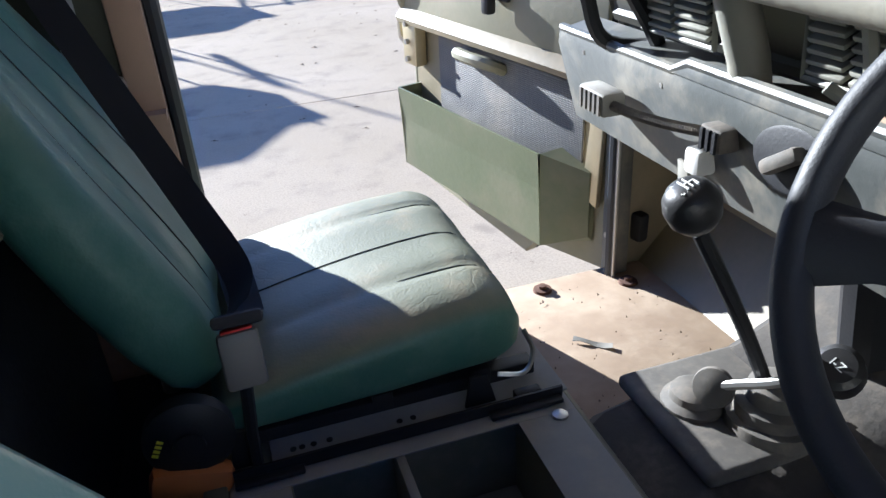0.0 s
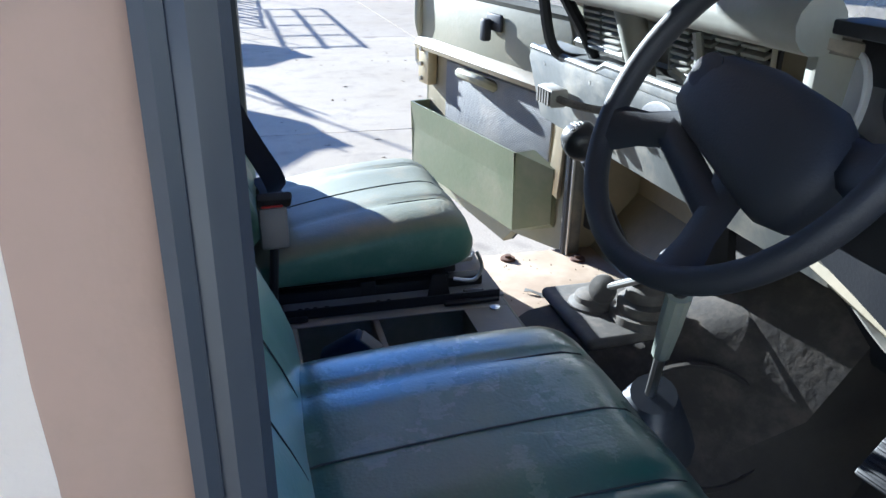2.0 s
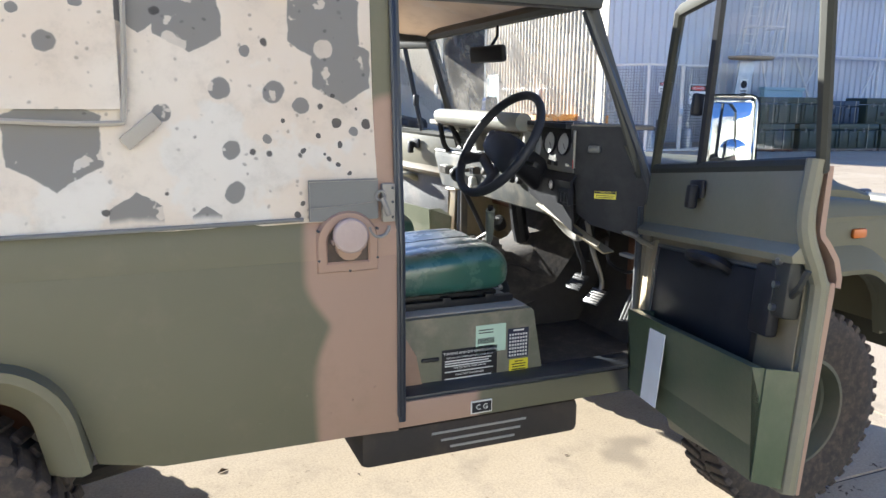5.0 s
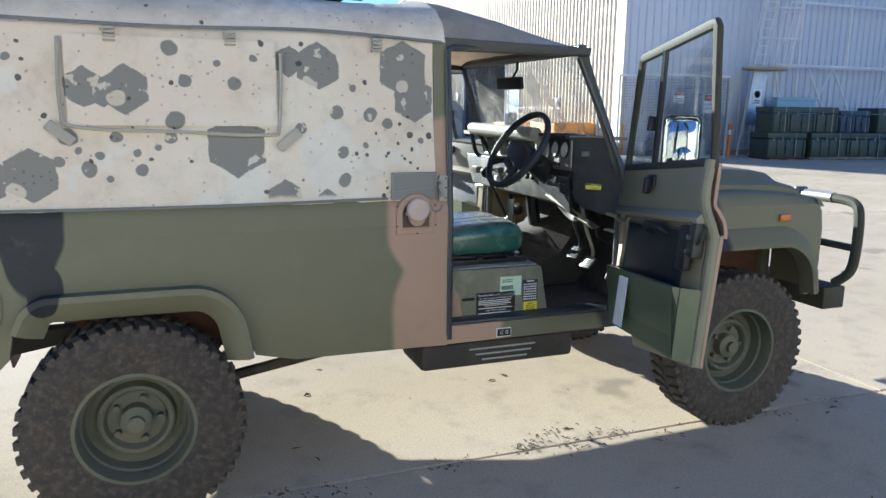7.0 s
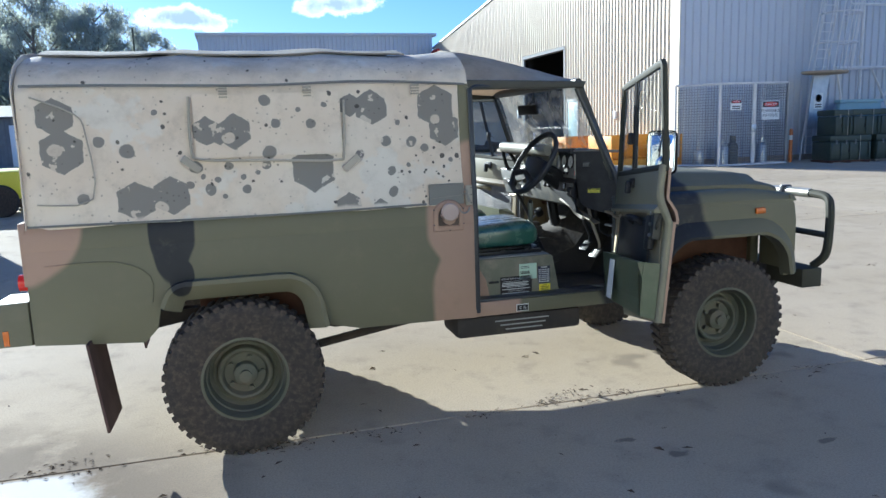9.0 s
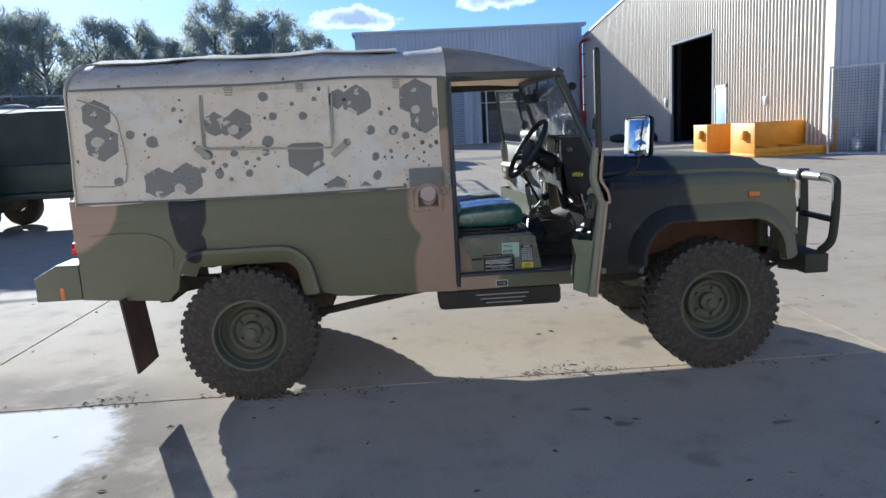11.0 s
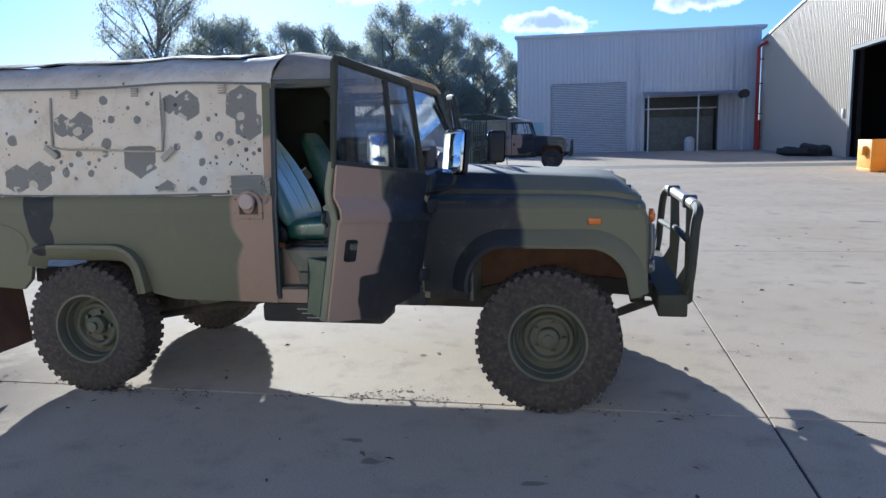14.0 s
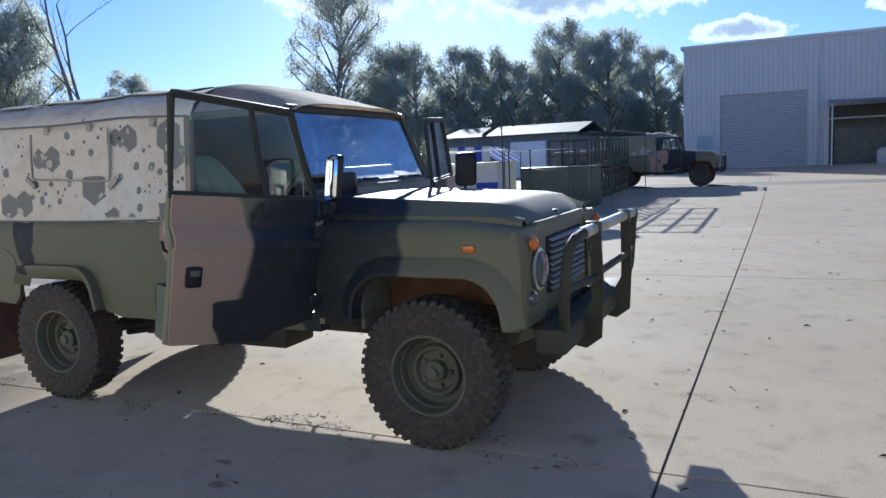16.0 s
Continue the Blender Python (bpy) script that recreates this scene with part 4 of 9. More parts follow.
racking = tagged(part("storage_rack", bm, "bay"), "dark stored goods inside the open bay", "rack")

# red fire main in the corner
fp = thing("fire_main", "red fire-main pipe with a valve beside the shed corner", "pipe")
bm = B()
tube(bm, [(WX - 0.35, WY1 - 0.6, 0.15), (WX - 0.35, WY1 - 0.6, 7.0), (WX - 0.3, WY1 - 1.0, 7.15), (WX - 0.25, WY1 - 2.2, 7.15)], 0.11, 10)
tube(bm, [(WX - 0.35, WY1 - 1.3, 0.15), (WX - 0.35, WY1 - 1.3, 2.2)], 0.13, 10)
part("riser", bm, "red", fp)
for z in (1.0, 2.6, 4.6, 6.2):
    part("bracket", bx(B(), WX - 0.4, WX, WY1 - 0.66, WY1 - 0.54, z, z + 0.08), "rust", fp)


# ---- gas cage, signs, ladder, boxes ----
def mesh_panel(bm, p0, p1, z0, z1, pitch=0.09, r=0.007):
    p0, p1 = Vector(p0), Vector(p1)
    n = int((p1 - p0).length / pitch)
    for k in range(1, n):
        q = p0.lerp(p1, k / n)
        tube(bm, [(q.x, q.y, z0), (q.x, q.y, z1)], r, 3, cap=False)
    for k in range(1, int((z1 - z0) / pitch)):
        z = z0 + k * pitch
        tube(bm, [(p0.x, p0.y, z), (p1.x, p1.y, z)], r, 3, cap=False)


cage = thing("gas_cage", "galvanised mesh cage for gas bottles against the shed", "cage")
CX0, CX1, CY0, CY1, CZ = 13.1, 16.65, 16.55, 17.7, 2.75
for name, a, b2 in (("door_leaf", (14.02, CY0), (15.3, CY0)), ("door_leaf", (15.36, CY0), (CX1, CY0)), ("side_panel", (CX0, CY1), (14.0, CY0)), ("side_panel", (CX1, CY0), (CX1, CY1))):
    bm = B()
    for z in (0.08, CZ):
        tube(bm, [(*a, z), (*b2, z)], 0.042, 6)
    for q in (a, b2):
        tube(bm, [(*q, 0.03), (*q, CZ)], 0.042, 6)
    leaf = part(name, bm, "white", cage)
    bm = B()
    mesh_panel(bm, a, b2, 0.08, CZ)
    part("mesh_infill", bm, "mesh_wire", leaf, smooth=0)


def sign(name, label, x, y, z, w, h, head, lines, parent=None):
    s = thing(name, label, "sign")
    plate = part("plate", bx(B(), x - w / 2, x + w / 2, y - 0.012, y, z - h / 2, z + h / 2), "label", s, smooth=0)
    up = pose(x, y - 0.014, z, 90, 0, 0)
    if head:
        part("banner", bx(B(), x - w * 0.46, x + w * 0.46, y - 0.0135, y - 0.011, z + h * 0.16, z + h * 0.46), "ink", plate, smooth=0)
        bm = B()
        lathe(bm, [(w * 0.4, -0.001), (w * 0.4, 0.002)], pose(x, y - 0.0145, z + h * 0.31, 90) @ Matrix.Diagonal((1, h * 0.3 / w, 1, 1)), 24)
        part("oval", bm, "red", plate)
        text_part("lettering", head, w * 0.17, pose(x, y - 0.018, z + h * 0.31, 90), "label", plate)
    for k, ln in enumerate(lines):
        text_part("lettering", ln, w * 0.19, pose(x, y - 0.014, z - h * (0.04 + 0.23 * k), 90), "ink", plate)
    return s


sign("warning_sign", "white sign with a red danger oval, flammable material", 15.95, CY0 - 0.03, 1.85, 0.70, 0.62, "DANGER", ["FLAMMABLE", "MATERIAL"])
s2 = sign("warning_sign", "small white danger sign wired to the mesh door", 14.6, CY0 - 0.03, 2.05, 0.42, 0.34, "DANGER", [])
bm = B()
for k in range(2):
    bx(bm, 14.45, 14.75, CY0 - 0.044, CY0 - 0.041, 1.92 + k * 0.07, 1.95 + k * 0.07)
part("text_bar", bm, "ink", s2.children[0], smooth=0)
bm = B()
bx(bm, 15.22, 15.42, CY0 - 0.05, CY0 + 0.02, 1.15, 1.4, 0.01)
part("lock_box", bm, "galv", cage)


def gas_bottle(x, y, r, h, mat):
    g = thing("gas_bottle", "grey steel gas bottle with a collar inside the cage", "gas bottle", "gas bottles in the cage")
    part("cylinder", lathe(B(), [(r * 0.8, 0.0), (r, 0.05), (r, h * 0.72), (r * 0.8, h * 0.82), (r * 0.3, h * 0.88)], pose(x, y, 0.0), 20), mat, g)
    part("valve", cyl(B(), (x, y, h * 0.86), (x, y, h * 1.02), 0.03, seg=8), "brass", g)
    bm = B()
    lathe(bm, [(r * 0.55, h * 0.86), (r * 0.55, h * 1.08), (r * 0.5, h * 1.08), (r * 0.5, h * 0.86)], pose(x, y, 0), 16, closed=True)
    part("collar", bm, mat, g)


for x, y, r, h, mat in ((14.45, 16.95, 0.19, 0.85, "galv"), (14.95, 17.1, 0.18, 0.95, "grey"), (14.7, 17.45, 0.17, 0.8, "galv"), (16.0, 16.95, 0.18, 0.9, "galv"), (13.75, 17.25, 0.17, 0.7, "galv")):
    gas_bottle(x, y, r, h, mat)

bol = thing("bollard", "orange flexible bollard with a white band", "bollard")
part("post", lathe(B(), [(0.13, 0.0), (0.13, 0.04), (0.065, 0.06), (0.06, 1.15), (0.03, 1.2)], pose(17.15, 16.9, 0), 14), "orange_plastic", bol)
part("band", lathe(B(), [(0.063, 0.82), (0.0625, 0.98)], pose(17.15, 16.9, 0.0), 14), "label", bol)

lad = thing("caged_ladder", "white access ladder with safety hoops up the shed wall", "ladder")
LX, LY = 18.22, 17.35
lx = lambda z: LX + 0.137 * z
for dx in (-0.28, 0.28):
    part("stile", tube(B(), [(lx(0.02) + dx, LY, 0.02), (lx(7.4) + dx, LY, 7.4)], 0.035, 6), "white", lad)
for k in range(24):
    z = 0.3 + k * 0.3
    part("rung", tube(B(), [(lx(z) - 0.28, LY, z), (lx(z) + 0.28, LY, z)], 0.018, 5), "white", lad)
for k in range(4):
    z = 4.05 + k * 1.0
    part("hoop", tube(B(), [(lx(z) + 0.66 * math.sin(a), LY - 0.55 - 0.6 * math.cos(a), z) for a in np.linspace(-2.3, 2.3, 16)], 0.03, 6), "white", lad)
for a in np.linspace(-2.0, 2.0, 9):
    part("cage_bar", tube(B(), [(lx(3.1) - 0.12 + 0.72 * math.sin(a), LY - 0.55 - 0.62 * math.cos(a), 3.1), (lx(7.3) + 0.62 * math.sin(a), LY - 0.55 - 0.56 * math.cos(a), 7.3)], 0.022, 5), "white", lad)
gp_ = part("guard_plate", ext(B(), [(lx(1.15) - 0.3, 1.15), (lx(1.15) + 0.26, 1.15), (lx(3.0) + 0.34, 3.0), (lx(3.0) - 0.34, 3.0)], "y", LY - 0.12, LY - 0.08), "galv", lad)
part("landing", lathe(B(), [(0.001, 3.02), (0.80, 3.02), (0.88, 3.06), (0.88, 3.12), (0.001, 3.14)], pose(lx(3.1) - 0.3, LY - 0.55, 0) @ Matrix.Diagonal((1, 0.6, 1, 1)), 24), "concrete", lad)
nx = lx(2.1)
sp = part("notice", bx(B(), nx - 0.17, nx + 0.2, LY - 0.13, LY - 0.122, 1.85, 2.4), "label", lad, "white notice plate", smooth=0)
part("notice_mark", lathe(B(), [(0.13, 0.0), (0.13, 0.003), (0.10, 0.004), (0.10, 0.0)], pose(nx + 0.015, LY - 0.13, 2.22, 90), 20), "ink", sp, smooth=0)
for k in range(2):
    part("text_bar", bx(B(), nx - 0.12, nx + 0.15, LY - 0.135, LY - 0.1305, 1.9 + k * 0.08, 1.94 + k * 0.08), "ink", sp, smooth=0)
scaf = thing("steel_stair_frame", "white tubular steel frame standing along the shed wall", "frame")
SY = 17.25
for x, z0 in ((20.28, 0.0), (22.6, 3.25), (25.0, 0.0)):
    part("upright", tube(B(), [(x, SY, z0), (x, SY, 7.4)], 0.06, 6), "white", scaf)
for x0, z, r in ((19.2, 3.25, 0.07), (19.75, 5.43, 0.05)):
    part("rail", tube(B(), [(x0, SY, z), (30, SY, z)], r, 6), "white", scaf)
for xa, za, xb, zb in ((22.0, 3.2, 20.5, 0.4), (22.05, 3.2, 23.8, 0.4), (20.85, 3.2, 22.5, 0.4), (19.3, 3.2, 19.9, 0.9), (25.0, 3.2, 23.6, 0.6)):
    part("brace", tube(B(), [(xa, SY + 0.05, za), (xb, SY + 0.05, zb)], 0.04, 6), "white", scaf)
tub = thing("plastic_tub", "turquoise plastic tub standing behind the boxes", "tub")
part("tub_body", bx(B(), 19.2, 21.0, 16.95, 17.15, 0.05, 2.02, 0.02), "teal", tub)
part("tub_rim", bx(B(), 19.15, 21.05, 16.9, 17.18, 2.02, 2.14, 0.02), "teal", tub)


def equipment_box(x, y, z, w, h=0.82, d=1.0, paint="box", label="dark green ribbed plastic equipment box in a stack"):
    """Moulded transit box: body, lid, edge ribs, catches, side handle and a pale strap."""
    t = thing("equipment_box", label, "box", "stacked equipment boxes", pose(x, y, z, 0, 0, -9.6))
    bd = part("body", bx(B(), 0, w, 0, d, 0, h * 0.74, 0.03), paint, t)
    part("lid", bx(B(), -0.015, w + 0.015, -0.015, d + 0.015, h * 0.755, h, 0.03), paint, t)
    n = max(2, int(w / 0.34))
    for k in range(n + 1):
        q = 0.05 + (w - 0.1) * k / n
        part("rib", bx(B(), q - 0.035, q + 0.035, -0.04, 0.005, 0.05, h * 0.72, 0.008), paint, t)
    for k in range(1, n):
        q = 0.05 + (w - 0.1) * (k - 0.5) / n
        part("catch", bx(B(), q - 0.03, q + 0.03, -0.03, -0.005, h * 0.66, h * 0.82, 0.006), "catch", t)
    part("recess", bx(B(), w * 0.5 - 0.07, w * 0.5 + 0.07, -0.012, 0.004, h * 0.3, h * 0.45, 0.01), "dark_hole", bd)
    part("strap", bx(B(), w * 0.72 - 0.012, w * 0.72 + 0.012, -0.045, -0.04, 0.0, h, 0.001), "label_worn", t)
    return t


ux, uy = math.cos(radians(-9.6)), math.sin(radians(-9.6))
along = 0.0
for w, gap in ((1.43, 0.2), (1.48, 0.03), (1.52, 0.1), (1.43, 0.08), (1.48, 0.1), (1.43, 0.1)):
    x, y = 17.55 + ux * along, 15.55 + uy * along
    equipment_box(x, y, 0.122, w)
    p = thing("pallet", "low timber pallet under the boxes", "pallet", "pallets under boxes", pose(x - 0.02, y - 0.03, 0, 0, 0, -9.6))
    tone = "rust" if along == 0 else "bark"
    part("deck", bx(B(), 0, w + 0.02, 0, 1.05, 0.075, 0.12, 0.004), tone, p)
    for j in range(3):
        part("bearer", bx(B(), 0.02 + j * (w - 0.14) / 2, 0.12 + j * (w - 0.14) / 2, 0, 1.05, 0.0, 0.074), tone, p)
    along += w + gap
top_z = 0.122 + 0.822
along = 0.1
for w, gap, h, blue in ((0.62, 0.02, 0.84, 0), (0.96, 0.02, 0.84, 0), (0.84, 0.08, 0.84, 0), (0.56, 0.03, 0.74, 1), (0.56, 0.3, 0.74, 1), (1.3, 0.1, 0.84, 0), (1.3, 0.1, 0.84, 0)):
    x, y = 17.58 + ux * along, 15.57 + uy * along
    equipment_box(x, y, top_z, w, h, 0.95, "box_blue" if blue else "box", "dark blue ribbed plastic equipment box in a stack" if blue else "dark green ribbed plastic equipment box in a stack")
    along += w + gap


def skip_bin(x, y, z, w, d, h, open_end):
    """A forklift tipping bin: tall ends, low front, pockets under the floor."""
    s = thing("forklift_bin", "orange steel forklift bin with a low open front", "bin", "orange bins by the shed", pose(x, y, z))
    bm = B()
    bx(bm, 0, w, 0, d, 0.0, 0.1, 0.01)
    part("floor_plate", bm, "orange", s)
    part("end_plate", bx(B(), 0, 0.05, 0, d, 0.1, h, 0.008), "orange", s)
    part("end_plate", bx(B(), w - 0.05, w, 0, d, 0.1, h, 0.008), "orange", s)
    part("back_plate", bx(B(), 0.05, w - 0.05, d - 0.05, d, 0.1, h, 0.008), "orange", s)
    part("front_plate", bx(B(), 0.05, w - 0.05, 0.0, 0.05, 0.1, 0.28 if open_end else h, 0.008), "orange", s)
    for k in range(2):
        part("fork_pocket", bx(B(), w * (0.2 + 0.4 * k), w * (0.2 + 0.4 * k) + 0.3, 0.06, d - 0.06, 0.1, 0.3, 0.01), "orange", s)
    part("winch_box", bx(B(), -0.14, 0.0, d * 0.3, d * 0.3 + 0.3, h * 0.5, h * 0.5 + 0.3, 0.02), "orange", s)
    return s


skip_bin(10.4, 20.6, gz(0, 20.8), 1.6, 1.2, 1.0, False)
b1 = skip_bin(10.75, 17.8, gz(0, 18.2), 2.7, 1.7, 1.08, True)
jk = thing("scrap_heap", "heap of dark scrap and tyres by the doorway", "scrap")
random.seed(5)
for k in range(9):
    x, y = 11.9 + random.random() * 1.2, 34 + random.random() * 3
    z = gz(0, y)
    if k % 3:
        bm = B()
        w, d, h = 0.3 + random.random() * 0.7, 0.3 + random.random() * 0.5, 0.15 + random.random() * 0.5
        bx(bm, -w, w, -d, d, 0, h, 0.05, pose(x, y, z, random.uniform(-12, 12), random.uniform(-12, 12), random.uniform(0, 180)))
        part("scrap_piece", bm, "junk", jk)
    else:
        part("old_tyre", lathe(B(), [(0.2, 0.0), (0.36, 0.02), (0.4, 0.1), (0.36, 0.2), (0.2, 0.22)], pose(x, y, z + 0.03 * k, 8, 5, 0), 20, closed=True), "junk", jk)


# ---- trees ----
def dead_tree(x, y, h, seed, lean=0.0):
    """Bare tree: a thin tapering trunk with crooked upswept branches and twigs."""
    rng = random.Random(seed)
    t = thing("dead_tree", "bare dead tree with thin pale branches", "tree", "trees behind the yard", pose(x, y, 0.15))
    bm = B()

    def limb(p, d, L, r, lev):
        q, pts, rad = Vector(p), [Vector(p)], [r]
        for k in range(6):
            d = (d + Vector((rng.uniform(-1, 1), rng.uniform(-1, 1), rng.uniform(-0.1, 0.6))) * 0.17).normalized()
            q = q + d * L / 6
            pts.append(q.copy())
            rad.append(r * (1 - 0.72 * (k + 1) / 6))
            if lev < 3 and k >= 2:
                a = rng.uniform(0, 2 * math.pi)
                side = Vector((math.cos(a), math.sin(a), rng.uniform(0.4, 1.0))).normalized()
                limb(q, (d * 0.5 + side * 0.8).normalized(), h * (0.30, 0.16, 0.08)[lev] * rng.uniform(0.6, 1.0), rad[-1] * 0.55, lev + 1)
        tube(bm, pts, r, 6 if lev < 2 else 4, rs=rad, cap=False)
    limb((0, 0, 0), Vector((lean, 0, 1)).normalized(), h * 0.8, h * 0.011, 0)
    part("trunk", bm, "bark", t)
    return t


def tree(x, y, h, seed, girth, lobes, leaves, base=0.22):
    """Gum tree: a forked trunk whose limbs each carry a lobe of hanging leaves; the lobes fill a ragged upright crown."""
    rng = random.Random(seed)
    t = thing("eucalypt_tree", "tall grey-green eucalypt with an open ragged crown", "tree", "trees behind the yard", pose(x, y, 0.15))
    bm = B()
    bend = lambda z: Vector((0.02 * h * math.sin(z / h * 5 + seed), 0.02 * h * math.cos(z / h * 4 + seed), z))
    tube(bm, [bend(z) for z in np.linspace(0, h * 0.9, 9)], h * 0.016, 7, rs=[h * 0.016 * (1 - 0.85 * k / 8) for k in range(9)])
    nv, faces = [], []
    for k in range(lobes):
        e = (k + rng.random()) / lobes
        z = h * (base + (0.97 - base) * e)
        R = girth * h * math.sin(math.pi * (0.16 + 0.76 * e)) ** 0.75
        a = k * 2.4 + rng.uniform(-0.6, 0.6)
        rr = R * math.sqrt(rng.uniform(0.12, 1.0))
        c = bend(z) + Vector((rr * math.cos(a), rr * math.sin(a), 0))
        foot = bend(max(h * 0.12, z - rr * rng.uniform(0.7, 1.3)))
        mid = foot.lerp(c, 0.5) + Vector((0, 0, 0.05 * rr))
        tube(bm, [foot, mid, c, c + Vector((rng.uniform(-0.4, 0.4), rng.uniform(-0.4, 0.4), 0.05 * h))], h * 0.005, 5, smooth=3, rs=[h * 0.006, h * 0.004, h * 0.0015])
        size = h * rng.uniform(0.050, 0.085)
        for j in range(int(0.5 * leaves / lobes * (size / (h * 0.067)) ** 2)):
            v = Vector((rng.gauss(0, 1), rng.gauss(0, 1), rng.gauss(0, 1)))
            v = v.normalized() * abs(rng.gauss(0.72, 0.26))
            p = c + Vector((v.x * size, v.y * size, v.z * size * 0.85 - (0.25 * size if rng.random() < 0.2 else 0)))
            s = rng.uniform(0.08, 0.17)
            d = Vector((rng.gauss(0, 0.5), rng.gauss(0, 0.5), -1)).normalized()      # blades hang
            u, w = frame_of(d)
            g = rng.uniform(0, 6.28)
            w = u * math.cos(g) + w * math.sin(g)
            i = len(nv)
            nv += [p - d * s, p + w * s * 0.42, p + d * s * 1.1, p - w * s * 0.42]
            faces.append((i, i + 1, i + 2, i + 3))
    part("trunk", bm, "bark", t)
    me = bpy.data.meshes.new("crown")
    me.from_pydata([tuple(v) for v in nv], [], faces)
    me.materials.append(M["leaf"])
    ob = new("crown", me)
    ob.parent = t
    return t


T1 = tree(-46.5, 74, 23.5, 3, 0.27, 76, 76000)
T2 = tree(-31, 75, 14.6, 8, 0.28, 44, 34000, 0.3)
T3 = tree(-18.7, 74, 16.0, 21, 0.25, 46, 36000, 0.28)
T6 = tree(-13.4, 74, 14.4, 33, 0.29, 44, 34000, 0.3)
for src, x, y, sc, rz in ((T6, -40.5, 76, 1.08, 80), (T3, -36.5, 74, 0.96, 140), (T6, -27.6, 76, 0.97, 200), (T2, -24.2, 75, 0.84, 30), (T2, -9.0, 75, 0.84, 60), (T6, -5.6, 76, 0.66, 20),
                          (T1, -78, 50, 1.1, 300), (T6, -74, 51, 1.4, 75), (T1, -85, 52, 1.0, 30), (T6, -55.4, 50, 0.80, 110), (T2, -49.6, 50, 0.62, 45), (T3, -48, 84, 0.9, 15), (T6, -33, 84, 0.9, 170), (T3, -16, 84, 0.72, 220),
                          (T2, -43, 80, 0.85, 310), (T6, -34, 79, 0.8, 20), (T2, -20.5, 80, 0.72, 130), (T6, -11, 80, 0.72, 260), (T2, -15.8, 77, 0.98, 100), (T3, -22, 78, 0.86, 290)):
    c = copy_thing(src, pose(x, y, 0.15, 0, 0, rz))
    c.scale = (sc, sc, sc)
dead_tree(-63, 50, 27, 12)
dead_tree(-60.6, 50, 23, 31, 0.10)

# dense scrub under the trees along the far fence
rng = random.Random(4)
nv, faces = [], []
for k in range(60000):
    x = rng.uniform(-58, -3)
    y = 80 + rng.uniform(-4, 8)
    top = 5.4 + 1.3 * math.sin(x * 0.41) + 1.0 * math.sin(x * 1.17 + 1)
    c = Vector((x, y, top * abs(rng.gauss(0, 0.6))))
    d = Vector((rng.gauss(0, 0.7), rng.gauss(0, 0.7), -1)).normalized()
    u, w = frame_of(d)
    s = rng.uniform(0.12, 0.30)
    i = len(nv)
    nv += [tuple(c - d * s), tuple(c + u * s * 0.6), tuple(c + d * s), tuple(c - u * s * 0.6)]
    faces.append((i, i + 1, i + 2, i + 3))
me = bpy.data.meshes.new("bush_belt")
me.from_pydata(nv, [], faces)
me.materials.append(M["leaf"])
tagged(new("bush_belt", me), "low dark scrub along the far fence", "bushes", kind="stuff")
store = thing("store_building", "low pale store building behind the stacked racks", "building")
bm = B()
ribbed(bm, (-19, 44), (-9.5, 44), 0, lambda s: 3.0, (0, -1), pitch=0.4)
bx(bm, -19, -9.5, 44.05, 52, 0, 3.0)
part("wall", bm, "store_grey", store, smooth=0)
bm = B()
ext(bm, [(43.7, 3.0), (48, 3.8), (52.3, 3.0), (52.3, 3.1), (48, 3.9), (43.7, 3.1)], "x", -19.3, -9.2)
part("roof", bm, "store_roof", store, smooth=0)
part("door", bx(B(), -14, -11.5, 43.9, 43.98, 0.1, 2.6, 0.01), "shutter", store)
# ---- the four-wheel drive ----
HALF = 0.80          # half width at the flat of the body side


def arc(cx, cz, r, a0, a1, n=6):
    return [(cx + r * math.cos(radians(a)), cz + r * math.sin(radians(a))) for a in np.linspace(a0, a1, n)]


REAR_SIDE = [(-2.33, 0.66), (-1.85, 0.625), (-1.785, 0.69), (-1.765, 0.80)] + arc(-1.64, 0.80, 0.115, 170, 95, 5) + [(-1.22, 0.915)] + arc(-1.18, 0.72, 0.195, 80, 15, 6) + [(-0.955, 0.62), (-0.80, 0.585), (-0.30, 0.58), (-0.16, 0.575), (-0.16, 1.10), (-2.33, 1.10)]
WING_SIDE = [(0.715, 0.66), (0.95, 0.64)] + arc(1.19, 0.70, 0.22, 190, 105, 6) + [(1.62, 0.912)] + arc(1.60, 0.70, 0.215, 75, 0, 6) + [(1.83, 0.64), (1.89, 0.645)] + [(1.905, 0.80), (1.905, 0.98), (1.89, 1.08)] + [(1.86, 1.10), (0.715, 1.10)]


def shoulder(s, x0, x1, ztop, nx=8, lip=0.70, z0=1.10, drop=0.0):
    """The rolled-over upper edge of a body side, as a grid from x0 to x1."""
    prof = [(HALF, z0), (HALF, z0 + 0.02), (HALF - 0.004, ztop - 0.065), (HALF - 0.018, ztop - 0.03), (HALF - 0.04, ztop - 0.008), (HALF - 0.07, ztop), (lip, ztop)]
    out = []
    for k in range(nx + 1):
        x = x0 + (x1 - x0) * k / nx
        d = drop * max(0.0, (k / nx - 0.6) / 0.4) ** 2
        out.append([(x, s * y, z - d * (z - z0) / (ztop - z0)) for y, z in prof])
    return out


